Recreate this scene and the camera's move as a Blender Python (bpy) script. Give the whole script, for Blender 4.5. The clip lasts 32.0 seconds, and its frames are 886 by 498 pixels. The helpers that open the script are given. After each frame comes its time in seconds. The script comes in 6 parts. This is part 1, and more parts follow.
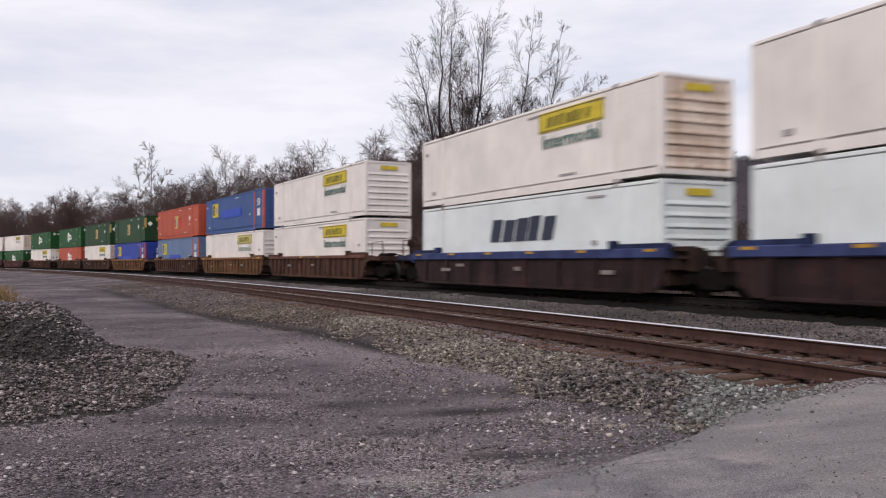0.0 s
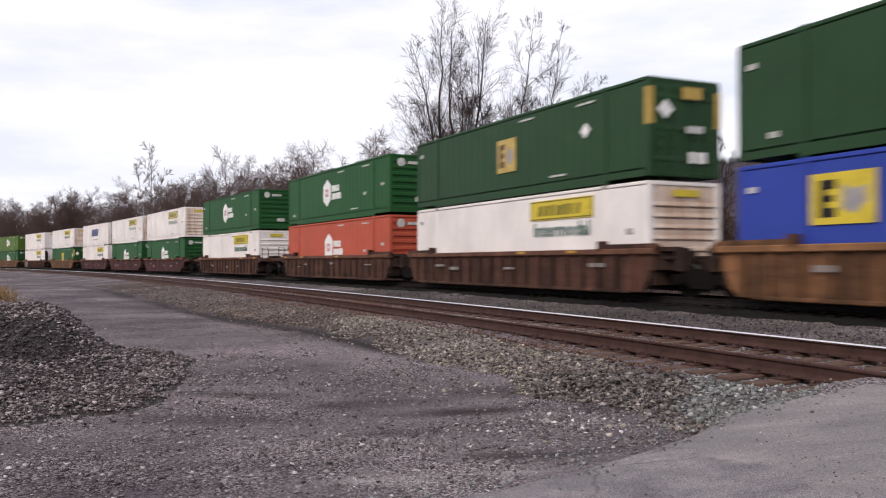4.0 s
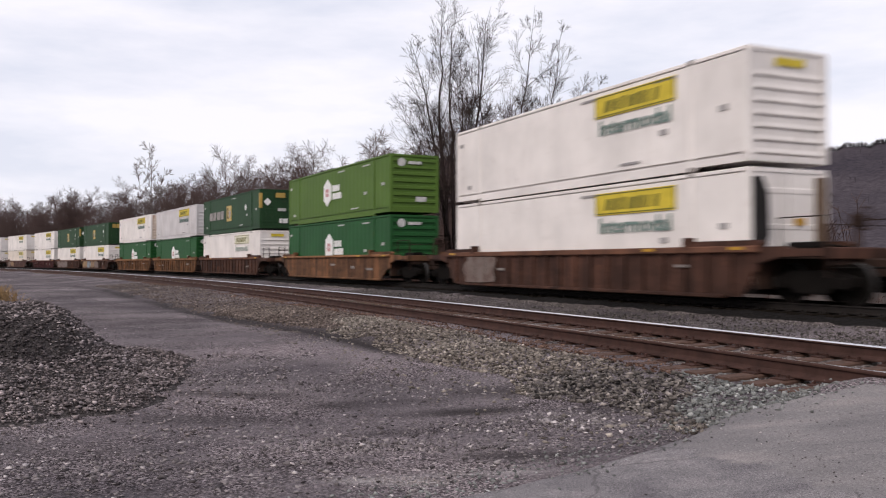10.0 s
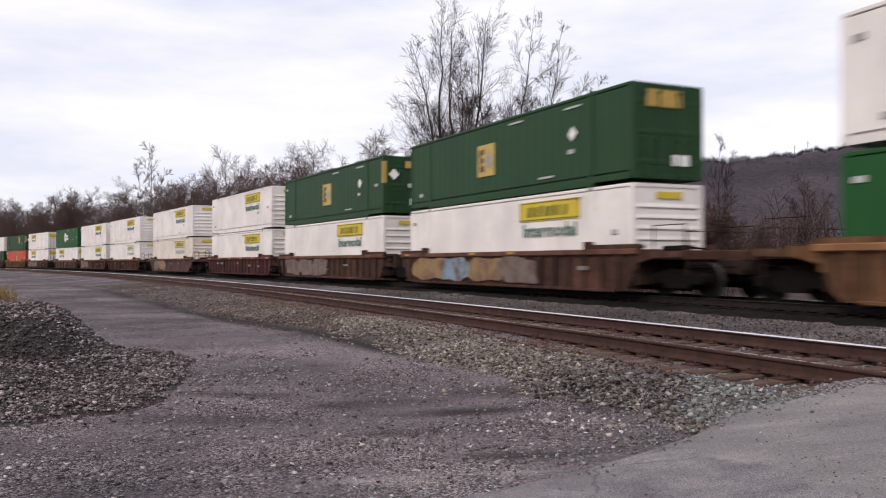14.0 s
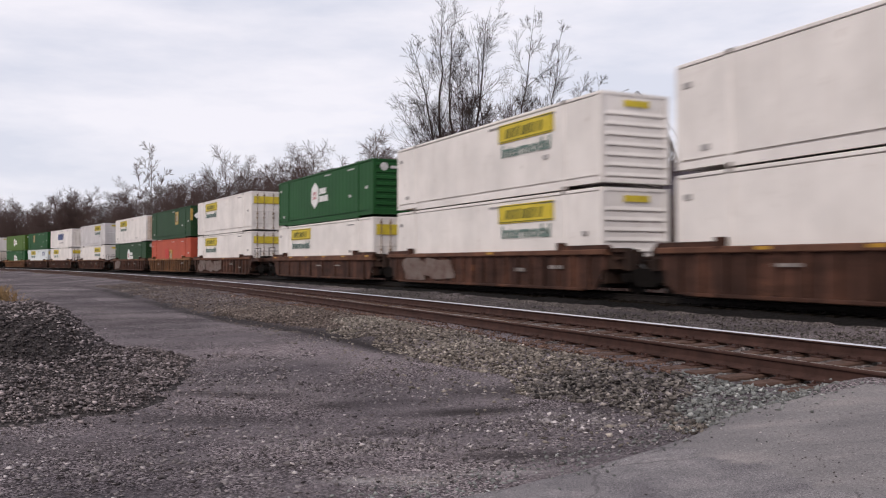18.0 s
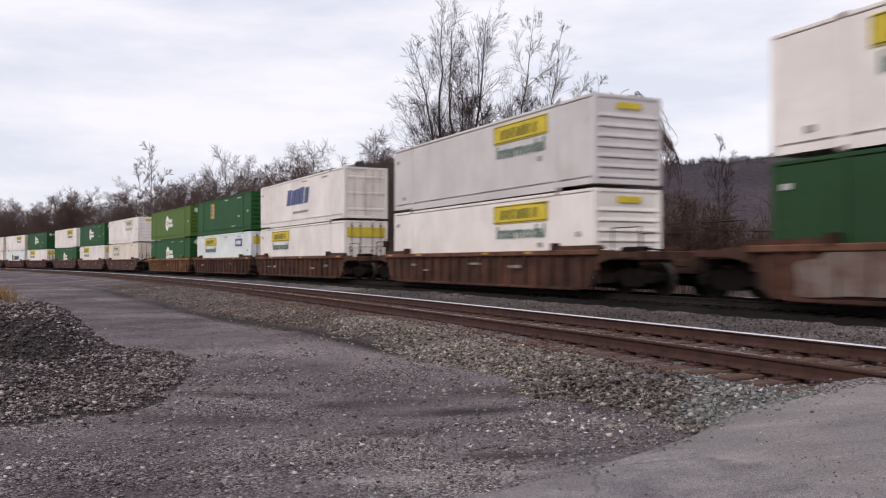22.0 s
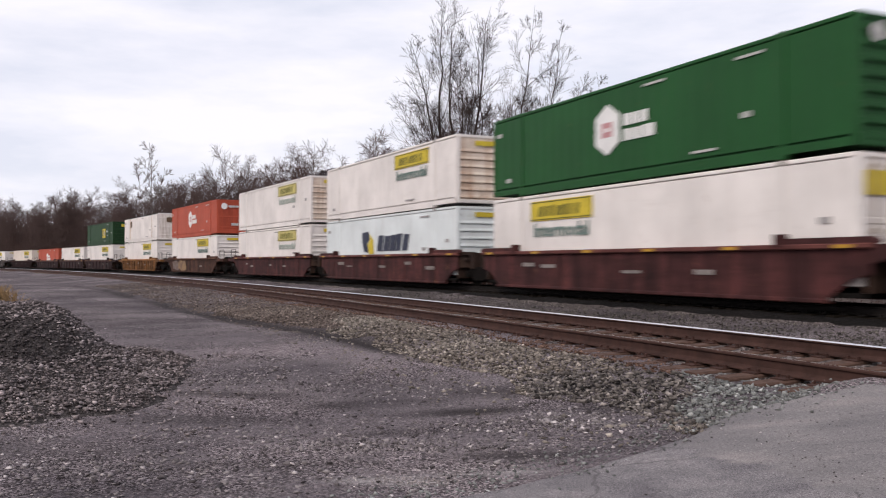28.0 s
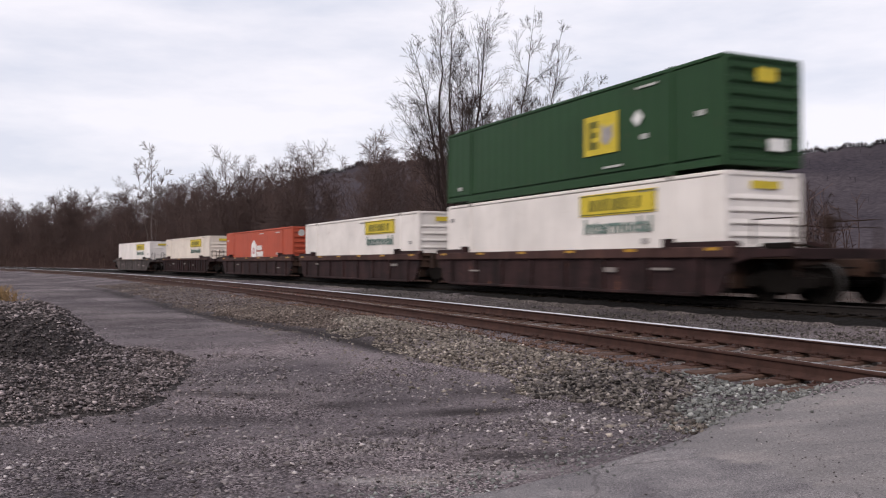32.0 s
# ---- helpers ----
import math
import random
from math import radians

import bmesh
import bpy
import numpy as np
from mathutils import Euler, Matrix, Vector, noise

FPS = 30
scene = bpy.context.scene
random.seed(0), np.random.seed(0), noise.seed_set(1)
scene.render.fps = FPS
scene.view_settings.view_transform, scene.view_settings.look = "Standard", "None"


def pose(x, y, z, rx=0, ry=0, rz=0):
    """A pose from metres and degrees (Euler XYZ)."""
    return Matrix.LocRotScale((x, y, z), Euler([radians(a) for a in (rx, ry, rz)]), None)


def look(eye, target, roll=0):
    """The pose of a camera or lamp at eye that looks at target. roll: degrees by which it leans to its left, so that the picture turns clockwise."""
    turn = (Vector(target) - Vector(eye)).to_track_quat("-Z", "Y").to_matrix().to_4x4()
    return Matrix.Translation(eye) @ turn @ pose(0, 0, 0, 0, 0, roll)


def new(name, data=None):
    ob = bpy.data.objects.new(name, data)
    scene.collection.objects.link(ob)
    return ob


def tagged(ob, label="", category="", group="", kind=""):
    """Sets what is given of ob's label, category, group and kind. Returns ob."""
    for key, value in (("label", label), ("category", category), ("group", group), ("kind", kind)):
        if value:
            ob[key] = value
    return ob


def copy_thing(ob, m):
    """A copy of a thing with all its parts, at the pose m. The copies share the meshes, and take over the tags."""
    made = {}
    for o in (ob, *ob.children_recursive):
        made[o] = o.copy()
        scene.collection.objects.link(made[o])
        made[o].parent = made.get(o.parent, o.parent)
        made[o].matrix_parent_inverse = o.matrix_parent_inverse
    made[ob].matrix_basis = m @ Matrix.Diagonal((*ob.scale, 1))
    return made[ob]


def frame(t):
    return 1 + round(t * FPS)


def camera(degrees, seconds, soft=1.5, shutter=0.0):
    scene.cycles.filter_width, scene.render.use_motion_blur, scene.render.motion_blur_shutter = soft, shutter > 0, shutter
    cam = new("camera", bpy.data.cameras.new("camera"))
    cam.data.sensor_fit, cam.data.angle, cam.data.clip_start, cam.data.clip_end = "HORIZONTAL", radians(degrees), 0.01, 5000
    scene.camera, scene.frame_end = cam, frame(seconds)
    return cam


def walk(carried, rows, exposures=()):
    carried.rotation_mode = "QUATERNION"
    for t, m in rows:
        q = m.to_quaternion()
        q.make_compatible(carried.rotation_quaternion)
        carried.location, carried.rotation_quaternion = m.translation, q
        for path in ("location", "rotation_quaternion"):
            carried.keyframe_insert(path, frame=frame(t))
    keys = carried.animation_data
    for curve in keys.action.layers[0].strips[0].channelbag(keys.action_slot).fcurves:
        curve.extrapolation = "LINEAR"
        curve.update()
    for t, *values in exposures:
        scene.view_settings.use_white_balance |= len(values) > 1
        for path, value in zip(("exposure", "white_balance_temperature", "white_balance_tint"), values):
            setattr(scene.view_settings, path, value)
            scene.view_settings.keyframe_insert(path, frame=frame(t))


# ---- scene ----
# ---- the camera: a tripod beside the crossing ----
DEG = 53.44
EYE = (0.0, 0.0, 0.978)
cam = camera(DEG, 32.0, soft=1.15, shutter=0.4)
VIEW = look(EYE, (0.0, 100.0, 0.978 + 1.6018), 0.05)
walk(cam, [(0.0, VIEW), (32.0, VIEW)], exposures=[(0, -0.05), (1, -0.04), (2, 0.08), (3, 0.26), (6, 0.06), (7, 0.08), (8, 0.08), (9, 0.0), (10, 0.05), (11, 0.15), (13, 0.15), (14, 0.1),
                                                   (17, -0.13), (18, -0.07), (19, -0.02), (20, -0.06), (21, 0.12), (23, -0.08), (25, 0.16), (28, 0.07), (30, -0.07), (31, -0.04), (32, 0.0)])

# ---- sky and sun: high broken overcast ----
world = bpy.data.worlds.new("sky")
scene.world = world
world.use_nodes = True
wn, wl = world.node_tree.nodes, world.node_tree.links
wn.clear()
SUN_EL, SUN_AZ = radians(38), radians(215)
sky = wn.new("ShaderNodeTexSky")
sky.sky_type = "NISHITA"
sky.sun_disc = False
sky.sun_elevation, sky.sun_rotation = SUN_EL, SUN_AZ
wcoord = wn.new("ShaderNodeTexCoord")
wmap = wn.new("ShaderNodeMapping")
wmap.inputs["Scale"].default_value = (2.2, 2.2, 9.0)
wl.new(wcoord.outputs["Generated"], wmap.inputs["Vector"])
wnoise = wn.new("ShaderNodeTexNoise")
wnoise.inputs["Scale"].default_value = 1.6
wnoise.inputs["Detail"].default_value = 6.0
wnoise.inputs["Roughness"].default_value = 0.55
wl.new(wmap.outputs["Vector"], wnoise.inputs["Vector"])
wramp = wn.new("ShaderNodeValToRGB")
wramp.color_ramp.elements[0].position, wramp.color_ramp.elements[0].color = 0.36, (8.1, 8.2, 9.35, 1)
wramp.color_ramp.elements[1].position, wramp.color_ramp.elements[1].color = 0.6, (10.3, 9.95, 10.7, 1)
wl.new(wnoise.outputs["Fac"], wramp.inputs["Fac"])
wmix = wn.new("ShaderNodeMix")
wmix.data_type = "RGBA"
wmix.inputs["Factor"].default_value = 0.9
wl.new(sky.outputs["Color"], wmix.inputs["A"])
wl.new(wramp.outputs["Color"], wmix.inputs["B"])
wbg = wn.new("ShaderNodeBackground")
wbg.inputs["Strength"].default_value = 0.1
wl.new(wmix.outputs["Result"], wbg.inputs["Color"])
wout = wn.new("ShaderNodeOutputWorld")
wl.new(wbg.outputs["Background"], wout.inputs["Surface"])

sun = new("sun", bpy.data.lights.new("sun", "SUN"))
sun.data.energy, sun.data.angle, sun.data.color = 1.7, radians(30), (1.0, 0.9, 0.78)
sun.matrix_world = look((math.sin(SUN_AZ) * 50, math.cos(SUN_AZ) * 50, 50 * math.tan(SUN_EL)), (0, 0, 0))
scene.view_settings.exposure = 0.0


# ---- materials ----
def nodes_of(name):
    m = bpy.data.materials.new(name)
    m.use_nodes = True
    nt = m.node_tree
    return m, nt.nodes, nt.links, nt.nodes["Principled BSDF"]


def noise_node(n, l, vec, scale, detail=4.0, rough=0.55):
    t = n.new("ShaderNodeTexNoise")
    t.inputs["Scale"].default_value, t.inputs["Detail"].default_value, t.inputs["Roughness"].default_value = scale, detail, rough
    l.new(vec, t.inputs["Vector"])
    return t.outputs["Fac"]


def ramp_node(n, l, fac, stops):
    r = n.new("ShaderNodeValToRGB")
    e = r.color_ramp.elements
    while len(e) < len(stops):
        e.new(0.5)
    for el, (p, c) in zip(e, stops):
        el.position, el.color = p, (*c, 1) if len(c) == 3 else c
    l.new(fac, r.inputs["Fac"])
    return r.outputs["Color"]


def mix_node(n, l, fac, a, b, mode="MIX"):
    m = n.new("ShaderNodeMix")
    m.data_type, m.blend_type = "RGBA", mode
    for key, v in (("Factor", fac), ("A", a), ("B", b)):
        sock = m.inputs[key]
        if isinstance(v, bpy.types.NodeSocket):
            l.new(v, sock)
        elif key == "Factor":
            sock.default_value = v
        else:
            sock.default_value = (*v, 1)
    return m.outputs["Result"]


def bump_node(n, l, bsdf, height, strength, dist=0.02):
    b = n.new("ShaderNodeBump")
    b.inputs["Strength"].default_value, b.inputs["Distance"].default_value = strength, dist
    l.new(height, b.inputs["Height"])
    l.new(b.outputs["Normal"], bsdf.inputs["Normal"])


def mapped(n, l, scale=(1, 1, 1), shift=False):
    c = n.new("ShaderNodeTexCoord")
    m = n.new("ShaderNodeMapping")
    m.inputs["Scale"].default_value = scale
    l.new(c.outputs["Object"], m.inputs["Vector"])
    if shift:
        info = n.new("ShaderNodeObjectInfo")
        mul = n.new("ShaderNodeMath")
        mul.operation = "MULTIPLY"
        mul.inputs[1].default_value = 90.0
        l.new(info.outputs["Random"], mul.inputs[0])
        l.new(mul.outputs[0], m.inputs["Location"])
    return m.outputs["Vector"]


def dim(c, k):
    return tuple(v * k for v in c)


def paint(name, col, rough=0.6, grime=0.35, rust=0.2, dirt=(0.16, 0.12, 0.1), worn=0.5, uneven=0.0):
    """Weathered paint on steel: faded patches, rain streaks, grime and rust spots; worn: where streaks begin, lower is dirtier."""
    m, n, l, b = nodes_of(name)
    v = mapped(n, l, (1, 1, 1), True)
    streak = mapped(n, l, (2.6, 2.6, 0.22), True)
    drag = mapped(n, l, (0.5, 0.5, 2.4), True)
    fade = ramp_node(n, l, noise_node(n, l, v, 0.55, 3), [(0.3, dim(col, 0.86)), (0.7, dim(col, 1.08))])
    s = ramp_node(n, l, noise_node(n, l, streak, 1.3, 6, 0.62), [(worn, (0, 0, 0)), (worn + 0.25, (grime, grime, grime))])
    c1 = mix_node(n, l, s, fade, dirt)
    g = ramp_node(n, l, noise_node(n, l, drag, 1.1, 7, 0.66), [(worn + 0.04, (0, 0, 0)), (worn + 0.3, (grime * 0.8, grime * 0.8, grime * 0.8))])
    c1 = mix_node(n, l, g, c1, dim(dirt, 0.8))
    r = ramp_node(n, l, noise_node(n, l, v, 2.3, 8, 0.7), [(0.62, (0, 0, 0)), (0.7, (rust, rust, rust))])
    c2 = mix_node(n, l, r, c1, (0.17, 0.07, 0.035))
    l.new(c2, b.inputs["Base Color"])
    b.inputs["Roughness"].default_value = rough
    b.inputs["Specular IOR Level"].default_value = 0.25
    if uneven:
        bay = ramp_node(n, l, noise_node(n, l, mapped(n, l, (1.0, 1.0, 0.35), True), 1.15, 5, 0.7), [(0.36, dim((1, 0.95, 0.92), 1 - uneven)), (0.5, (1, 1, 1)), (0.64, dim((1.05, 1, 0.94), 1 + uneven))])
        l.new(mix_node(n, l, 1.0, c2, bay, "MULTIPLY"), b.inputs["Base Color"])
    bump_node(n, l, b, noise_node(n, l, v, 3.0, 4), 0.12, 0.02)
    return m


def plain(name, col, rough=0.6, metal=0.0, vary=0.15, scale=6.0, bump=0.15, gloss=0.2):
    m, n, l, b = nodes_of(name)
    b.inputs["Specular IOR Level"].default_value = gloss if not metal else 0.5
    v = mapped(n, l, (1, 1, 1), True)
    c = ramp_node(n, l, noise_node(n, l, v, scale, 5, 0.6), [(0.3, dim(col, 1 - vary)), (0.7, dim(col, 1 + vary))])
    l.new(c, b.inputs["Base Color"])
    b.inputs["Roughness"].default_value, b.inputs["Metallic"].default_value = rough, metal
    if bump:
        bump_node(n, l, b, noise_node(n, l, v, scale * 4, 4), bump, 0.01)
    return m


def island_mat(name, dark, light, rough=0.9, bump=0.4, scale=30.0):
    """Loose stones, twigs and leaves: each piece has a tone of its own."""
    m, n, l, b = nodes_of(name)
    g = n.new("ShaderNodeNewGeometry")
    v = mapped(n, l)
    base = ramp_node(n, l, g.outputs["Random Per Island"], [(0.0, dark), (0.6, tuple(a * 0.6 + c * 0.4 for a, c in zip(dark, light))), (0.92, tuple(a * 0.4 + c * 0.6 for a, c in zip(dark, light))), (1.0, dim(light, 1.2))])
    c = mix_node(n, l, 0.5, base, ramp_node(n, l, noise_node(n, l, v, scale, 3), [(0.3, (0.55, 0.55, 0.55)), (0.7, (1, 1, 1))]), "MULTIPLY")
    patch = ramp_node(n, l, noise_node(n, l, v, 0.35, 4), [(0.35, (0.7, 0.68, 0.68)), (0.65, (1.0, 1.0, 1.0))])
    c = mix_node(n, l, 1.0, c, patch, "MULTIPLY")
    l.new(c, b.inputs["Base Color"])
    b.inputs["Roughness"].default_value = rough
    b.inputs["Specular IOR Level"].default_value = 0.15
    bump_node(n, l, b, noise_node(n, l, v, scale * 2, 3), bump, 0.01)
    return m


def gravel_mat(name, dark, light, big=0.5, speck=0.0, patchy=0.5):
    """Packed gravel and cinders: stones of three sizes over dark dust, pale chips, and worn paler and darker patches."""
    m, n, l, b = nodes_of(name)
    v = mapped(n, l)
    cells = []
    for sc in (17.0, 38.0, 85.0):
        t = n.new("ShaderNodeTexVoronoi")
        t.inputs["Scale"].default_value = sc
        t.inputs["Randomness"].default_value = 1.0
        l.new(v, t.inputs["Vector"])
        cells.append(t)
    mid = tuple((a + c) * 0.42 for a, c in zip(dark, light))
    stone = ramp_node(n, l, cells[0].outputs["Color"], [(0.28, dark), (0.52, mid), (0.78, light)])
    mids = ramp_node(n, l, cells[1].outputs["Color"], [(0.28, dark), (0.55, mid), (0.8, light)])
    grit = ramp_node(n, l, cells[2].outputs["Color"], [(0.25, dim(dark, 0.9)), (0.8, dim(light, 0.95))])
    cover = ramp_node(n, l, noise_node(n, l, v, 1.3, 7, 0.7), [(0.44, (0, 0, 0)), (0.58, (1, 1, 1))])
    cover2 = ramp_node(n, l, noise_node(n, l, v, 3.1, 6, 0.7), [(0.45, (0, 0, 0)), (0.6, (1, 1, 1))])
    c = mix_node(n, l, cover2, mix_node(n, l, cover, grit, mids), stone)
    if speck:
        sp = ramp_node(n, l, cells[1].outputs["Color"], [(0.74, (0, 0, 0)), (0.8, (speck, speck, speck))])
        c = mix_node(n, l, sp, c, dim(light, 1.9))
    lo = 1 - patchy
    patch = ramp_node(n, l, noise_node(n, l, v, 0.3, 8, 0.62), [(0.38, (lo, lo * 0.97, lo)), (0.49, (0.88, 0.87, 0.88)), (0.62, (1.15, 1.13, 1.13))])
    c = mix_node(n, l, 1.0, c, patch, "MULTIPLY")
    l.new(c, b.inputs["Base Color"])
    b.inputs["Roughness"].default_value = 0.95
    b.inputs["Specular IOR Level"].default_value = 0.12
    h = n.new("ShaderNodeMath")
    h.operation = "ADD"
    l.new(cells[1].outputs["Distance"], h.inputs[0])
    l.new(noise_node(n, l, v, 20.0, 6, 0.75), h.inputs[1])
    bump_node(n, l, b, h.outputs[0], big, 0.035)
    return m


def named(n, key):
    a = n.new("ShaderNodeAttribute")
    a.attribute_name = key
    return a.outputs["Fac"]


def lot_mat():
    """Packed cinders: smooth dark fines, drifts of grit, pale chips, near-black cinder and trodden chalk where the
    sheet names them.
    """
    m, n, l, b = nodes_of("packed_lot")
    v = mapped(n, l)
    flat = mapped(n, l, (1, 1, 0.3))
    fines = ramp_node(n, l, noise_node(n, l, v, 34.0, 6, 0.7), [(0.3, (0.066, 0.059, 0.063)), (0.5, (0.162, 0.145, 0.153)), (0.7, (0.325, 0.29, 0.302))])
    cells = []
    for sc in (24.0, 64.0):
        t = n.new("ShaderNodeTexVoronoi")
        t.inputs["Scale"].default_value = sc
        l.new(flat, t.inputs["Vector"])
        cells.append(t)
    grit = ramp_node(n, l, cells[1].outputs["Color"], [(0.3, (0.03, 0.025, 0.027)), (0.48, (0.105, 0.09, 0.096)), (0.7, (0.26, 0.228, 0.236)), (0.86, (0.46, 0.415, 0.42))])
    rough_part = ramp_node(n, l, noise_node(n, l, v, 0.6, 8, 0.68), [(0.44, (0.15, 0.15, 0.15)), (0.56, (0.95, 0.95, 0.95))])
    c = mix_node(n, l, rough_part, fines, grit)
    chip = ramp_node(n, l, cells[0].outputs["Color"], [(0.75, (0, 0, 0)), (0.79, (0.55, 0.55, 0.55))])
    near = ramp_node(n, l, cells[0].outputs["Distance"], [(0.2, (1, 1, 1)), (0.34, (0, 0, 0))])
    c = mix_node(n, l, mix_node(n, l, 1.0, chip, near, "MULTIPLY"), c, (0.33, 0.3, 0.305))
    broad = ramp_node(n, l, noise_node(n, l, v, 0.28, 7, 0.6), [(0.36, (0.68, 0.65, 0.69)), (0.5, (1.15, 1.1, 1.13)), (0.62, (1.6, 1.53, 1.54))])
    c = mix_node(n, l, 1.0, c, broad, "MULTIPLY")
    c = mix_node(n, l, named(n, "cinder"), c, ramp_node(n, l, noise_node(n, l, v, 30.0, 5, 0.7), [(0.35, (0.016, 0.013, 0.014)), (0.7, (0.06, 0.05, 0.052))]))
    chalk = ramp_node(n, l, noise_node(n, l, mapped(n, l, (2.0, 9.0, 1.0)), 1.6, 7, 0.7), [(0.32, (0, 0, 0)), (0.48, (1, 1, 1))])
    c = mix_node(n, l, mix_node(n, l, 1.0, chalk, named(n, "chalk"), "MULTIPLY"), c, (0.5, 0.46, 0.46))
    l.new(c, b.inputs["Base Color"])
    b.inputs["Roughness"].default_value = 0.95
    b.inputs["Specular IOR Level"].default_value = 0.12
    h = n.new("ShaderNodeMath")
    h.operation = "MULTIPLY_ADD"
    l.new(cells[0].outputs["Distance"], h.inputs[0])
    h.inputs[1].default_value = -0.8
    l.new(noise_node(n, l, v, 26.0, 7, 0.75), h.inputs[2])
    bump_node(n, l, b, h.outputs[0], 0.9, 0.06)
    return m


def road_mat():
    """Worn asphalt: pale dusty crown, and an older, darker, cracked strip where the sheet names it."""
    m, n, l, b = nodes_of("worn_asphalt")
    v = mapped(n, l)
    grain = ramp_node(n, l, noise_node(n, l, v, 70.0, 5, 0.75), [(0.32, (0.115, 0.106, 0.108)), (0.5, (0.21, 0.194, 0.197)), (0.68, (0.315, 0.294, 0.294))])
    dust = ramp_node(n, l, noise_node(n, l, mapped(n, l, (0.8, 2.2, 1.0)), 0.9, 7, 0.62), [(0.38, (0.78, 0.78, 0.8)), (0.52, (1.0, 1.0, 1.0)), (0.66, (1.22, 1.19, 1.16))])
    c = mix_node(n, l, 1.0, grain, dust, "MULTIPLY")
    old = ramp_node(n, l, noise_node(n, l, v, 95.0, 4, 0.8), [(0.36, (0.09, 0.083, 0.087)), (0.52, (0.205, 0.19, 0.198)), (0.66, (0.35, 0.325, 0.334))])
    worn = ramp_node(n, l, noise_node(n, l, v, 1.7, 7, 0.7), [(0.36, (0.68, 0.67, 0.7)), (0.52, (1, 1, 1)), (0.64, (1.3, 1.27, 1.25))])
    old = mix_node(n, l, 1.0, old, worn, "MULTIPLY")
    crack = n.new("ShaderNodeTexVoronoi")
    crack.feature = "DISTANCE_TO_EDGE"
    crack.inputs["Scale"].default_value = 0.8
    warp = mix_node(n, l, 0.35, v, noise_color(n, l, v, 2.2), "ADD")
    l.new(warp, crack.inputs["Vector"])
    line = ramp_node(n, l, crack.outputs["Distance"], [(0.003, (0.5, 0.5, 0.5)), (0.009, (0, 0, 0))])
    old = mix_node(n, l, line, old, (0.06, 0.054, 0.057))
    edge = ramp_node(n, l, add_node(n, l, named(n, "old"), noise_node(n, l, v, 3.0, 6, 0.7)), [(0.9, (0, 0, 0)), (1.05, (1, 1, 1))])
    c = mix_node(n, l, edge, c, old)
    scuff = ramp_node(n, l, noise_node(n, l, mapped(n, l, (1.0, 7.0, 1.0)), 1.1, 6, 0.7), [(0.66, (0, 0, 0)), (0.72, (0.4, 0.4, 0.4))])
    c = mix_node(n, l, scuff, c, (0.36, 0.335, 0.33))
    l.new(c, b.inputs["Base Color"])
    b.inputs["Roughness"].default_value = 0.92
    b.inputs["Specular IOR Level"].default_value = 0.15
    bump_node(n, l, b, noise_node(n, l, v, 45.0, 6, 0.8), 0.6, 0.02)
    return m


def noise_color(n, l, vec, scale):
    t = n.new("ShaderNodeTexNoise")
    t.inputs["Scale"].default_value = scale
    l.new(vec, t.inputs["Vector"])
    return t.outputs["Color"]


def add_node(n, l, a, c):
    m = n.new("ShaderNodeMath")
    m.operation = "ADD"
    l.new(a, m.inputs[0])
    l.new(c, m.inputs[1])
    return m.outputs[0]


M = {}
M["lot"] = lot_mat()
M["road"] = road_mat()
M["stone_rust"] = island_mat("rust_stained_stone", (0.055, 0.03, 0.023), (0.34, 0.215, 0.165))
M["ballast"] = gravel_mat("ballast_bed", (0.035, 0.029, 0.028), (0.25, 0.215, 0.206), 1.0, 0.6, 0.3)
M["stone"] = island_mat("ballast_stone", (0.055, 0.046, 0.039), (0.62, 0.545, 0.48))
M["stone_brown"] = island_mat("brown_ballast_stone", (0.045, 0.034, 0.03), (0.42, 0.345, 0.305))
M["stone_strip"] = island_mat("dark_grey_ballast_stone", (0.02, 0.018, 0.016), (0.29, 0.262, 0.236))
M["stone_black"] = island_mat("blackened_ballast_stone", (0.014, 0.012, 0.011), (0.46, 0.41, 0.38))
# pile stones with shade put into their colour
M["stone_shaded"] = island_mat("shaded_pile_stone", (0.013, 0.011, 0.012), (0.23, 0.195, 0.2))
M["stone_pale"] = island_mat("pale_grit", (0.045, 0.038, 0.041), (0.66, 0.595, 0.6))
# the train's shade on its ballast, put into a near-black colour
M["shaded_bed"] = gravel_mat("shade_dark_ballast", (0.007, 0.006, 0.006), (0.022, 0.019, 0.018), 0.8)
M["stone_dark"] = island_mat("pile_stone", (0.032, 0.026, 0.027), (0.64, 0.55, 0.555))
M["stone_new"] = island_mat("fresh_stone", (0.12, 0.125, 0.12), (0.5, 0.51, 0.5))
M["rail"] = plain("rusty_rail", (0.05, 0.0245, 0.0195), 0.8, 0.0, 0.35, 5.0)
M["railhead"] = plain("polished_rail_head", (0.8, 0.78, 0.78), 0.16, 1.0, 0.06, 3.0, 0.03)
# rail and tie under the train: its shade is in their colour
M["rail_dark"] = plain("shaded_rail", (0.014, 0.011, 0.01), 0.8, 0.0, 0.3, 5.0)
M["tie_dark"] = plain("shaded_tie", (0.014, 0.011, 0.009), 0.95, 0.0, 0.3, 9.0, 0.4, 0.05)
M["tie"] = plain("weathered_tie", (0.085, 0.05, 0.039), 0.9, 0.0, 0.35, 9.0, 0.5)
M["bark"] = plain("grey_bark", (0.044, 0.031, 0.029), 0.95, 0.0, 0.35, 7.0, 0.4)
M["bark_pale"] = plain("pale_bark", (0.18, 0.15, 0.147), 0.95, 0.0, 0.25, 7.0, 0.3)
M["twig"] = island_mat("winter_brush", (0.082, 0.052, 0.047), (0.195, 0.128, 0.115), 0.95, 0.1, 8.0)
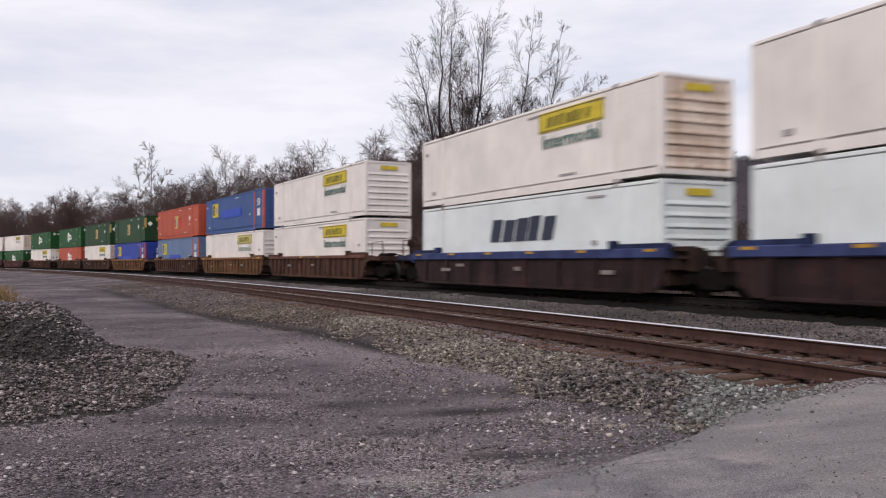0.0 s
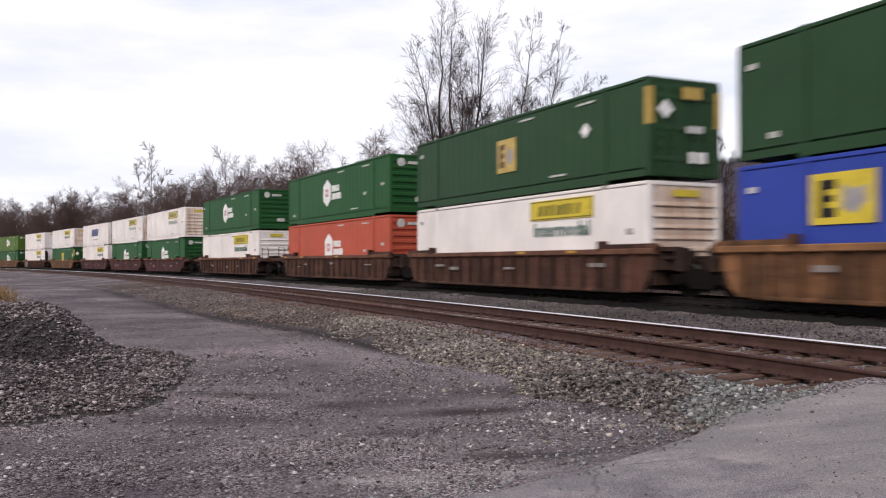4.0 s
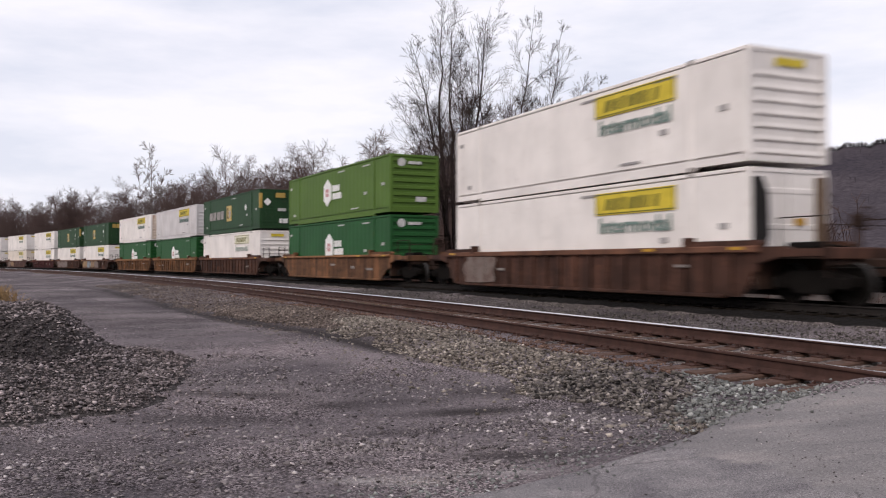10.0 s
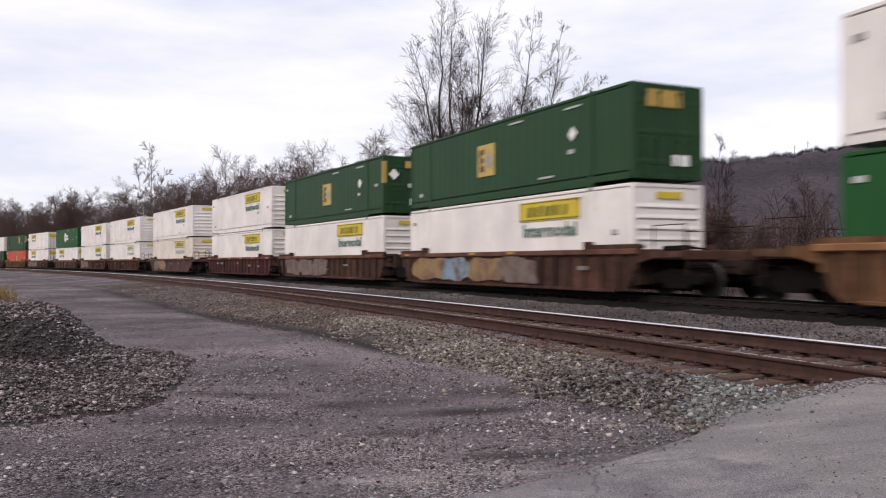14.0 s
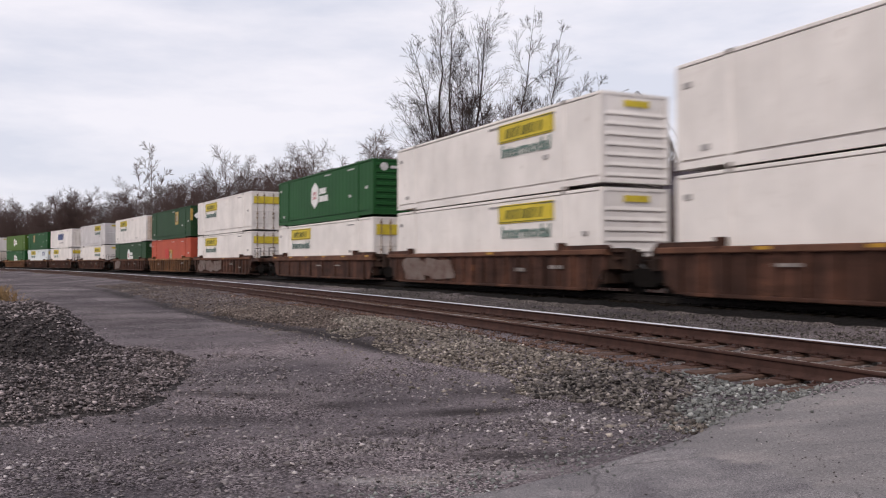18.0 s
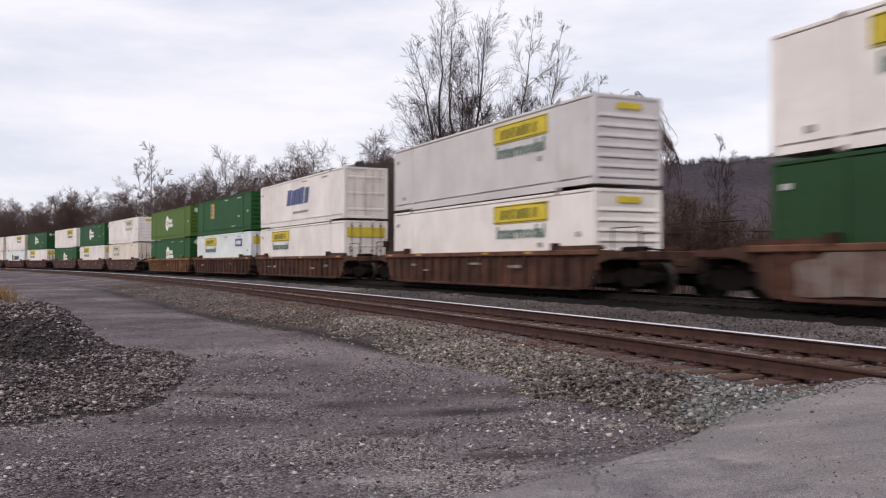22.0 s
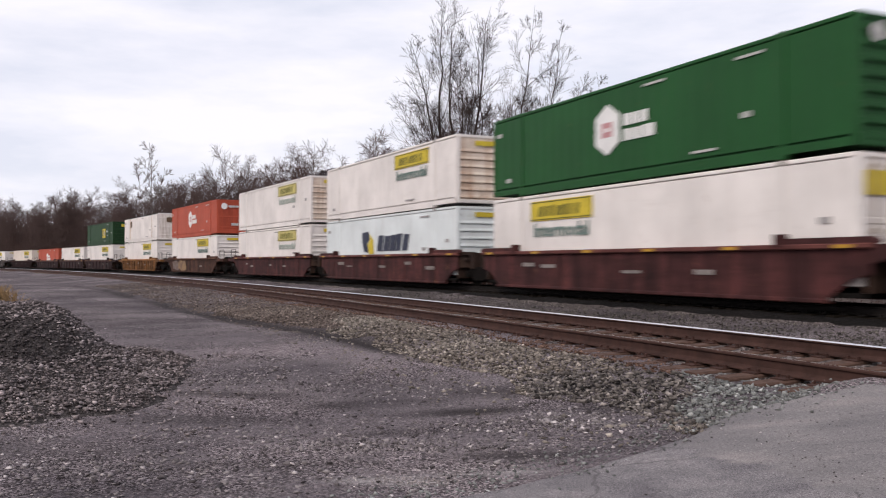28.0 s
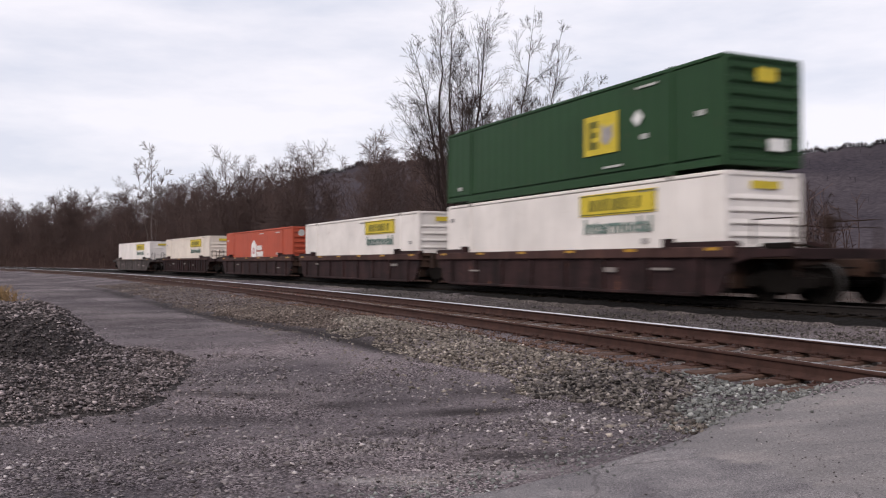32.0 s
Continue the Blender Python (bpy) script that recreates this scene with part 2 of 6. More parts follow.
M["litter"] = plain("leaf_litter", (0.05, 0.037, 0.032), 1.0, 0.0, 0.45, 1.2, 0.6)
# wood-edge trees: paler than the near bark, with haze painted in
M["bark_line"] = plain("haze_pale_bark", (0.1, 0.068, 0.063), 0.95, 0.0, 0.35, 7.0, 0.3)
M["vine_bark"] = plain("vine_clad_bark", (0.06, 0.042, 0.036), 0.95, 0.0, 0.4, 5.0, 0.3)
M["vine"] = plain("brown_vine", (0.08, 0.052, 0.044), 0.95, 0.0, 0.4, 5.0, 0.3)


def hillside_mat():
    """Leafless woods far off: grey-purple crowns in fine clumps over broad folds, with some haze painted into the tone.
    """
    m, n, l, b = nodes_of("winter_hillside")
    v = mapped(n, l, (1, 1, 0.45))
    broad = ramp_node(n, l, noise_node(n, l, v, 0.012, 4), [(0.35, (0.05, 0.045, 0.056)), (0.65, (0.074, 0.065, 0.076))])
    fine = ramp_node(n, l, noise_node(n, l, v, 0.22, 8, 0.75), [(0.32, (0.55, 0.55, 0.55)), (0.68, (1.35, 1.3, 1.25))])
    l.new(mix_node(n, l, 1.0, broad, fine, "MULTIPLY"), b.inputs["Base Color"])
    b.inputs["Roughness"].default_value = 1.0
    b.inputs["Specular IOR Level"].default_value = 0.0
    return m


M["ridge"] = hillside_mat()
M["ridge_tree"] = island_mat("far_trees", (0.04, 0.035, 0.042), (0.085, 0.076, 0.086), 1.0, 0.0, 1.0)
M["grass"] = island_mat("dry_grass", (0.3, 0.19, 0.09), (0.55, 0.38, 0.2), 0.9, 0.0, 4.0)
# running gear and wheels: the shade under the wagons is put into near-black colours
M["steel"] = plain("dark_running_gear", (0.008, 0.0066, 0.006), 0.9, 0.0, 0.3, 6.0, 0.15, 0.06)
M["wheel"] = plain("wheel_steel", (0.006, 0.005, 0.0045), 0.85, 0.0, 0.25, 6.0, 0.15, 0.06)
# rusty, streaked wagon ends; shade between wagons is put into the dark base colour
M["darkened"] = paint("darkened_wagon_end", (0.034, 0.018, 0.013), 0.9, 0.6, 0.4, (0.012, 0.009, 0.008), 0.45, 0.4)
# tread darkened for the same shade
M["tread"] = plain("dark_tread", (0.03, 0.027, 0.026), 0.6, 0.2, 0.1, 6.0, 0.0)
CAR = {"brown": (0.078, 0.035, 0.024), "maroon": (0.075, 0.024, 0.024), "orange": (0.15, 0.071, 0.035), "tan": (0.15, 0.072, 0.034), "rosy": (0.1, 0.05, 0.042),
       "blue": (0.02, 0.032, 0.1), "dark": (0.034, 0.016, 0.017), "grey": (0.08, 0.065, 0.064), "yellow": (0.2, 0.092, 0.034)}
for k, c in CAR.items():
    M["car_" + k] = paint("wagon_paint_" + k, c, 0.85, 0.8, 0.6, dim(c, 0.25), 0.4, 0.45)
    # top chords: the wagon's own colour made paler and slightly tanner
    M["chord_" + k] = paint("paler_chord_" + k, tuple(v * 1.45 + d for v, d in zip(c, (0.012, 0.008, 0.003))), 0.9, 0.5, 0.5, dim(c, 0.5), 0.46, 0.3)
BOX = {"white": (0.75, 0.7, 0.675), "cool": (0.68, 0.72, 0.73), "grey": (0.56, 0.53, 0.535), "cream": (0.7, 0.62, 0.55), "green": (0.011, 0.075, 0.017), "deep": (0.016, 0.052, 0.018),
       "lime": (0.075, 0.14, 0.02), "orange": (0.42, 0.078, 0.042), "blue": (0.045, 0.09, 0.25), "royal": (0.026, 0.052, 0.31), "pale": (0.12, 0.18, 0.31)}
for k, c in BOX.items():
    pale_box = k in ("white", "cool", "grey")
    M["box_" + k] = paint("container_paint_" + k, c, 0.6, 0.17 if pale_box else 0.28, 0.2, (0.3, 0.22, 0.17) if pale_box or k == "cream" else dim(c, 0.6), 0.53 if pale_box else 0.5)
M["end_rust"] = paint("stained_white_end", (0.72, 0.62, 0.54), 0.6, 0.75, 0.7, (0.36, 0.19, 0.1), 0.42)
M["cast_worn"] = paint("worn_casting", (0.22, 0.19, 0.175), 0.8, 0.6, 0.5, (0.06, 0.045, 0.04), 0.45)
M["door_worn"] = paint("stained_white_door", (0.72, 0.66, 0.62), 0.6, 0.7, 0.5, (0.28, 0.17, 0.1), 0.5)
M["rod_rust"] = paint("stained_lock_rod", (0.3, 0.22, 0.16), 0.7, 0.7, 0.6, (0.1, 0.06, 0.04), 0.42)
M["yellow"] = plain("yellow_decal", (0.56, 0.43, 0.045), 0.6, 0, 0.15, 3.0, 0.0)
M["ochre"] = plain("ochre_decal", (0.4, 0.27, 0.07), 0.5, 0, 0.15, 3.0, 0.0)
M["tanlogo"] = plain("faded_tan_decal", (0.46, 0.33, 0.1), 0.5, 0, 0.2, 3.0, 0.0)
M["teal"] = plain("faded_teal_lettering", (0.13, 0.19, 0.17), 0.6, 0, 0.25, 3.0, 0.0)
M["olive"] = plain("olive_lettering", (0.13, 0.12, 0.02), 0.6, 0, 0.2, 3.0, 0.0)
M["ink"] = plain("dark_lettering", (0.03, 0.035, 0.06), 0.5, 0, 0.2, 3.0, 0.0)
M["navy"] = plain("blue_lettering", (0.07, 0.09, 0.2), 0.5, 0, 0.2, 3.0, 0.0)
M["decal"] = plain("white_decal", (0.74, 0.73, 0.72), 0.5, 0, 0.1, 3.0, 0.0)
M["panel_grey"] = plain("bleached_sign_panel", (0.64, 0.61, 0.48), 0.6, 0, 0.2, 3.0, 0.0)
M["stencil"] = plain("chalky_stencil", (0.46, 0.45, 0.44), 0.6, 0, 0.25, 5.0, 0.0)
M["car_mark"] = plain("worn_wagon_stencil", (0.21, 0.185, 0.175), 0.7, 0, 0.4, 7.0, 0.0)
M["dull"] = plain("faded_grey_marking", (0.3, 0.28, 0.28), 0.6, 0, 0.2, 3.0, 0.0)
M["red"] = plain("red_decal", (0.5, 0.26, 0.27), 0.6, 0, 0.1, 3.0, 0.0)
M["reflector"] = plain("yellow_reflector", (0.42, 0.23, 0.03), 0.4, 0, 0.1, 3.0, 0.0)
M["patch"] = plain("blue_patch", (0.02, 0.06, 0.42), 0.5, 0, 0.15, 2.0, 0.0)
M["red_patch"] = plain("red_paint_patch", (0.46, 0.05, 0.04), 0.6, 0, 0.15, 2.0, 0.0)
M["ghost"] = plain("washed_out_lettering", (0.27, 0.245, 0.235), 0.6, 0, 0.3, 3.0, 0.0)
M["scarlet"] = plain("scarlet_post", (0.42, 0.1, 0.08), 0.5, 0, 0.15, 2.0, 0.0)
M["near_black"] = plain("near_black_finish", (0.02, 0.018, 0.018), 0.9, 0, 0.2, 3.0, 0.0)
M["vent"] = plain("brown_vent", (0.13, 0.085, 0.055), 0.8, 0, 0.2, 8.0, 0.2)


def spray_mat(name, col, under):
    """Sprayed paint, worn through to the wagon's own paint."""
    m, n, l, b = nodes_of(name)
    v = mapped(n, l, (1, 1, 1), True)
    f = ramp_node(n, l, noise_node(n, l, v, 1.8, 6, 0.7), [(0.38, (0, 0, 0)), (0.56, (0.9, 0.9, 0.9))])
    l.new(mix_node(n, l, f, under, col), b.inputs["Base Color"])
    b.inputs["Roughness"].default_value = 0.7
    return m


M["spray_a"] = spray_mat("sprayed_blue_paint", (0.2, 0.3, 0.38), (0.11, 0.06, 0.045))
M["spray_b"] = spray_mat("sprayed_yellow_paint", (0.27, 0.17, 0.07), (0.12, 0.06, 0.04))
M["spray_c"] = spray_mat("sprayed_pale_paint", (0.16, 0.125, 0.11), (0.095, 0.048, 0.035))
M["faded"] = plain("faded_yellow_decal", (0.5, 0.43, 0.16), 0.6, 0, 0.2, 3.0, 0.0)
M["faded_teal"] = plain("pale_teal_lettering", (0.38, 0.42, 0.38), 0.6, 0, 0.25, 3.0, 0.0)


# ---- mesh helpers ----
class Shape:
    """Gathers boxes, prisms and tubes into one mesh."""

    def __init__(self):
        self.v, self.f, self.mi = [], [], []

    def add(self, verts, faces, mi=0):
        k = len(self.v)
        self.v += [tuple(p) for p in verts]
        self.f += [tuple(i + k for i in f) for f in faces]
        self.mi += [mi] * len(faces)
        return self

    def box(self, x0, x1, y0, y1, z0, z1, c=0.0, mi=0):
        """A box; c chamfers its long edges."""
        if c <= 0:
            vs = [(x, y, z) for x in (x0, x1) for y in (y0, y1) for z in (z0, z1)]
            return self.add(vs, [(0, 1, 3, 2), (4, 6, 7, 5), (0, 4, 5, 1), (2, 3, 7, 6), (0, 2, 6, 4), (1, 5, 7, 3)], mi)
        lx, ly, lz = x1 - x0, y1 - y0, z1 - z0
        c = min(c, 0.45 * min(lx, ly, lz))
        if lx >= ly and lx >= lz:
            prof = [(y0 + c, z0), (y1 - c, z0), (y1, z0 + c), (y1, z1 - c), (y1 - c, z1), (y0 + c, z1), (y0, z1 - c), (y0, z0 + c)]
            return self.extrude([(a, b) for a, b in prof], "x", x0, x1, mi)
        if ly >= lz:
            prof = [(x0 + c, z0), (x1 - c, z0), (x1, z0 + c), (x1, z1 - c), (x1 - c, z1), (x0 + c, z1), (x0, z1 - c), (x0, z0 + c)]
            return self.extrude(prof, "y", y0, y1, mi)
        prof = [(x0 + c, y0), (x1 - c, y0), (x1, y0 + c), (x1, y1 - c), (x1 - c, y1), (x0 + c, y1), (x0, y1 - c), (x0, y0 + c)]
        return self.extrude(prof, "z", z0, z1, mi)

    def extrude(self, prof, axis, a, b, mi=0):
        n = len(prof)
        put = {"x": lambda p, t: (t, p[0], p[1]), "y": lambda p, t: (p[0], t, p[1]), "z": lambda p, t: (p[0], p[1], t)}[axis]
        vs = [put(p, a) for p in prof] + [put(p, b) for p in prof]
        fs = [(i, (i + 1) % n, (i + 1) % n + n, i + n) for i in range(n)] + [tuple(range(n))[::-1], tuple(range(n, 2 * n))]
        return self.add(vs, fs, mi)

    def rod(self, a, b, r, sides=6, mi=0):
        a, b = Vector(a), Vector(b)
        d = (b - a).normalized()
        u = d.orthogonal().normalized()
        w = d.cross(u)
        vs = [c + u * (r * math.cos(2 * math.pi * i / sides)) + w * (r * math.sin(2 * math.pi * i / sides)) for c in (a, b) for i in range(sides)]
        fs = [(i, (i + 1) % sides, (i + 1) % sides + sides, i + sides) for i in range(sides)] + [tuple(range(sides))[::-1], tuple(range(sides, 2 * sides))]
        return self.add(vs, fs, mi)

    def lathe(self, prof, y, n=20, mi=0, cx=0.0, cz=0.0):
        """Turns (radius, y) pairs about the y axis."""
        k = len(prof)
        vs = [(cx + r * math.cos(2 * math.pi * i / n), y + h, cz + r * math.sin(2 * math.pi * i / n)) for i in range(n) for r, h in prof]
        fs = [(i * k + j, i * k + j + 1, ((i + 1) % n) * k + j + 1, ((i + 1) % n) * k + j) for i in range(n) for j in range(k - 1)]
        return self.add(vs, fs, mi)

    def mesh(self, name, *mats, smooth=False):
        me = bpy.data.meshes.new(name)
        me.from_pydata(self.v, [], self.f)
        for m in mats:
            me.materials.append(M[m])
        if len(mats) > 1:
            me.polygons.foreach_set("material_index", self.mi)
        b = bmesh.new()
        b.from_mesh(me)
        bmesh.ops.recalc_face_normals(b, faces=b.faces)
        b.to_mesh(me)
        b.free()
        if smooth:
            me.polygons.foreach_set("use_smooth", [True] * len(me.polygons))
        return me


def part(name, me, parent, label="", at=None):
    ob = new(name, me)
    ob.parent = parent
    if at is not None:
        ob.matrix_basis = at
    return tagged(ob, label) if label else ob


def raw_mesh(name, verts, faces, *mats):
    """A large mesh from arrays; all faces have the same number of corners."""
    verts, faces = np.asarray(verts, dtype=np.float32), np.asarray(faces, dtype=np.int32)
    k = faces.shape[1]
    me = bpy.data.meshes.new(name)
    me.vertices.add(len(verts))
    me.vertices.foreach_set("co", verts.ravel())
    me.loops.add(faces.size)
    me.loops.foreach_set("vertex_index", faces.ravel())
    me.polygons.add(len(faces))
    me.polygons.foreach_set("loop_start", np.arange(0, faces.size, k, dtype=np.int32))
    me.polygons.foreach_set("loop_total", np.full(len(faces), k, dtype=np.int32))
    for m in mats:
        me.materials.append(M[m])
    me.update(calc_edges=True)
    me.validate()
    return me


# ---- the plan: two tracks on one long curve ----
TH0, K0, K1, K2 = 1.97373, 0.0021972, -2.0299e-05, 9.4366e-08
OFF, LIFT, BANK = 8.445, 0.066, 0.0474
S_LO, S_HI = -30.0, 230.0
_s = np.arange(-900.0, 1300.0, 0.5)
_c = np.clip(_s, S_LO, S_HI)
_k = K0 + K1 * _c + K2 * _c * _c
_i0 = int(np.argmin(abs(_s)))
_th = np.concatenate([[0], np.cumsum((_k[1:] + _k[:-1]) * 0.25)])
_th += TH0 - _th[_i0]
_px = np.concatenate([[0], np.cumsum((np.cos(_th[1:]) + np.cos(_th[:-1])) * 0.25)])
_py = np.concatenate([[0], np.cumsum((np.sin(_th[1:]) + np.sin(_th[:-1])) * 0.25)])
_px += 3.0 - _px[_i0]
_py += 12.8312 - _py[_i0]


def centre(s, off=0.0):
    """x, y and heading of the near track's centre line at s, moved off metres away from the road side."""
    th = np.interp(s, _s, _th)
    return np.interp(s, _s, _px) + off * np.sin(th), np.interp(s, _s, _py) - off * np.cos(th), th


_ls = np.arange(-150.0, 420.0, 2.0)
_lx, _ly, _lt = centre(_ls)


def track_coords(x, y):
    """s and sideways offset from the near track of points, by the nearest sample of the line."""
    x, y = np.asarray(x, float).ravel(), np.asarray(y, float).ravel()
    s, o = np.empty_like(x), np.empty_like(x)
    for a in range(0, len(x), 4000):
        xs, ys = x[a:a + 4000], y[a:a + 4000]
        i = np.argmin((xs[:, None] - _lx) ** 2 + (ys[:, None] - _ly) ** 2, axis=1)
        dx, dy, t = xs - _lx[i], ys - _ly[i], _lt[i]
        s[a:a + 4000] = _ls[i] + dx * np.cos(t) + dy * np.sin(t)
        o[a:a + 4000] = dx * np.sin(t) - dy * np.cos(t)
    return s, o


def wave(x, y, f, seed):
    """Cheap smooth noise, about -1 to 1."""
    r = np.random.RandomState(seed)
    out = np.zeros_like(x)
    for k in range(6):
        a, ph, g = r.uniform(0, 6.283), r.uniform(0, 6.283), f * r.uniform(0.6, 1.7)
        out += np.sin(g * (x * np.cos(a) + y * np.sin(a)) + ph + 1.3 * np.sin(0.7 * g * (y * np.cos(a) - x * np.sin(a)) + 2 * ph))
    return out / 3.2


PILE = (-5.35, 10.9)


def rut_line(s):
    """Offset of the dark rut along the foot of the ballast shoulder."""
    return np.interp(s, [-6, 1.2, 4.7, 6.9, 11, 28, 50, 80], [-3.0, -3.05, -3.15, -3.4, -4.05, -4.3, -4.9, -5.0])


def road_side(x, y):
    """Distance inside the road's edge: above zero on the asphalt."""
    ax, ay = 3.72, 8.02
    dx, dy = 0.835, 0.55
    wob = 0.12 * np.sin(1.9 * x + 0.6) + 0.06 * np.sin(5.3 * x + 1.0)
    return (x - ax) * dy - (y - ay) * dx + wob


def ground_z(x, y, s, o):
    """Height of the ground under the ballast and the road."""
    lot = -0.46 + 0.05 * wave(x, y, 0.35, 1) + 0.012 * wave(x, y, 2.1, 2)
    # a shallow shoulder up to the ballast, a low swale, the strip between the tracks and the woods' slope
    near = np.interp(o, [-9, -5.2, -4.2, -2.6, -1.4, 1.5, 3.0, 5.6, 6.8, 11.0, 13.0, 17, 24, 45, 90, 160, 260], [0, 0.0, 0.03, 0.12, 0.2, 0.2, 0.12, 0.12, 0.24, 0.24, 0.0, -0.35, -0.2, 1.4, 3.2, 2.4, -0.5])
    z = lot + near - 0.07 * np.exp(-((o - rut_line(s)) / 0.3) ** 2) * (s > 0) * (s < 80)
    far = np.interp(np.hypot(x, y), [60, 400, 2500], [0, 0, -2])
    r = np.hypot(x - PILE[0], (y - PILE[1]) * 0.95)
    z += np.where(r < 4.2, 0.16 * np.clip(1 - r / 4.2, 0, 1), 0)
    k = np.clip(road_side(x, y) / 0.5 + 1, 0, 1)
    road = np.interp(o, [-7.0, -4.5, -2.0, -0.8], [-0.47, -0.42, -0.17, -0.06])
    z = z * (1 - k) + np.minimum(road - 0.03, z + 0.4) * k
    return z + far


# ---- ground: one sheet to the horizon ----
def spaced(lo, hi, fine, grow, mid):
    """Grid lines, close together near mid and ever wider apart away from it."""
    out = [mid]
    for sgn, lim in ((1, hi), (-1, lo)):
        p, st = mid, fine
        while (p - lim) * sgn < 0:
            p += sgn * st
            st = min(st * grow, 260)
            out.append(p)
    return np.array(sorted(out))


def grid_faces(nx, ny):
    i = np.arange(nx * ny).reshape(ny, nx)
    return np.stack([i[:-1, :-1].ravel(), i[:-1, 1:].ravel(), i[1:, 1:].ravel(), i[1:, :-1].ravel()], 1)


def cinder_cover(x, y, s, o):
    """How far near-black cinder covers the lot: along the rut, in set patches and beyond y = 14."""
    d = (o - rut_line(s) - 0.15 * wave(x, y, 1.3, 6)) / np.interp(s, [1, 6, 20], [0.3, 0.45, 0.6])
    cinder = np.exp(-d * d) * np.clip((s - 0.7 + 0.7 * wave(x, y, 2.4, 12)) / 1.6, 0, 1) * np.clip((70 - s) / 30, 0, 1) * np.clip(1.0 + 0.4 * wave(x, y, 0.5, 8), 0.6, 1)
    for hx, hy, rx, ry, k in ((1.2, 9.5, 1.2, 0.45, 0.95), (-0.75, 9.1, 0.8, 0.33, 0.9), (0.1, 8.5, 0.9, 0.22, 0.8), (1.7, 8.3, 0.7, 0.25, 0.8), (-2.4, 8.2, 1.2, 0.25, 0.45), (-3.1, 6.9, 0.8, 0.35, 0.4), (-1.3, 6.3, 1.0, 0.18, 0.4),
                              (0.7, 6.6, 0.7, 0.16, 0.65), (-2.0, 9.6, 0.9, 0.25, 0.6), (-0.3, 7.6, 0.5, 0.12, 0.6)):
        cinder = np.maximum(cinder, k * np.exp(-(((x - hx) / rx) ** 2 + ((y - hy) / ry) ** 2) ** 2) * np.clip(0.85 + 0.45 * wave(x, y, 3.0, 9), 0.2, 1.1))
    # beyond y = 14 the whole lot takes a share of the dark tone
    far_tone = 0.42 * np.clip((y - 14) / 9, 0, 1) * np.clip(0.9 + 0.4 * wave(x, y, 0.6, 10), 0.4, 1.2)
    return np.clip(np.maximum(cinder, far_tone), 0, 1)


def build_ground():
    gx, gy = spaced(-2600, 2600, 0.1, 1.016, -0.5), spaced(-1500, 2600, 0.1, 1.016, 7.5)
    X, Y = np.meshgrid(gx, gy)
    x, y = X.ravel(), Y.ravel()
    s, o = track_coords(x, y)
    far = (np.hypot(x, y) > 500)
    o = np.where(far & (o > 90), 260, o)
    z = ground_z(x, y, s, o)
    me = raw_mesh("ground", np.stack([x, y, z], 1), grid_faces(len(gx), len(gy)), "lot", "litter")
    cx = np.array([0.0]).repeat(len(me.polygons) * 3)
    me.polygons.foreach_get("center", cx)
    c = cx.reshape(-1, 3)
    sc, oo = track_coords(c[:, 0], c[:, 1])
    cinder = cinder_cover(x, y, s, o)
    # chalky smears near the crossing
    chalk = np.zeros_like(x)
    for hx, hy, rx, ry in ((-0.2, 5.85, 0.22, 0.1), (-0.5, 5.85, 0.25, 0.06), (0.35, 6.1, 0.35, 0.06), (0.6, 5.6, 0.4, 0.05)):
        chalk = np.maximum(chalk, np.exp(-(((x - hx) / rx) ** 2 + ((y - hy) / ry) ** 2)))
    for key, val in (("cinder", cinder), ("chalk", chalk)):
        at = me.attributes.new(key, "FLOAT", "POINT")
        at.data.foreach_set("value", val.astype(np.float32))
    me.polygons.foreach_set("material_index", ((oo > 10.9 + 0.5 * wave(c[:, 0], c[:, 1], 0.6, 5)) | (np.hypot(c[:, 0], c[:, 1]) > 330)).astype(np.int32))
    me.polygons.foreach_set("use_smooth", np.ones(len(me.polygons), dtype=bool))
    tagged(new("ground", me), "dark packed gravel and cinder lot beside the railway tracks", "ground", kind="structure")


def build_bed(name, off, lift, bank, s0, s1, label):
    """A ballast bed: a low rough bank of broken stone that carries the ties."""
    ss = np.concatenate([np.arange(-14.0, 45.0, 0.22), np.arange(45, 130, 0.8), np.arange(130, s1, 3.0)])
    ss = np.concatenate([np.arange(s0, -14.0, 3.0), ss])
    prof_o = np.array([-3.3, -2.9, -2.6, -2.3, -2.0, -1.75, -1.5, -1.3, -1.1, -0.9, -0.7, -0.5, -0.25, 0, 0.25, 0.5, 0.7, 0.9, 1.1, 1.3, 1.5, 1.75, 2.0, 2.3, 2.6, 2.9, 3.3])
    prof_z = np.interp(abs(prof_o), [0, 1.45, 1.75, 3.3], [-0.215, -0.225, -0.25, -0.66])
    S, O = np.meshgrid(ss, prof_o, indexing="ij")
    x, y, th = centre(S.ravel(), off)
    o = O.ravel()
    z = np.tile(prof_z, len(ss)) + lift + np.where(abs(o) < 1.8, o, np.sign(o) * 1.8) * bank
    x, y = x + o * np.sin(th), y - o * np.cos(th)
    z += 0.022 * wave(x, y, 5.0, 11) + 0.016 * wave(x, y, 13.0, 12)
    f = grid_faces(len(prof_o), len(ss))
    me = raw_mesh(name, np.stack([x, y, z], 1), f[:, ::-1], "ballast", "shaded_bed")
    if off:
        # shade under the train, painted on all but the near shoulder
        shaded = (prof_o[:-1] + prof_o[1:]) / 2 > -2.05
        me.polygons.foreach_set("material_index", np.tile(shaded, len(ss) - 1).astype(np.int32))
    tagged(new(name, me), label, "ballast", kind="structure")


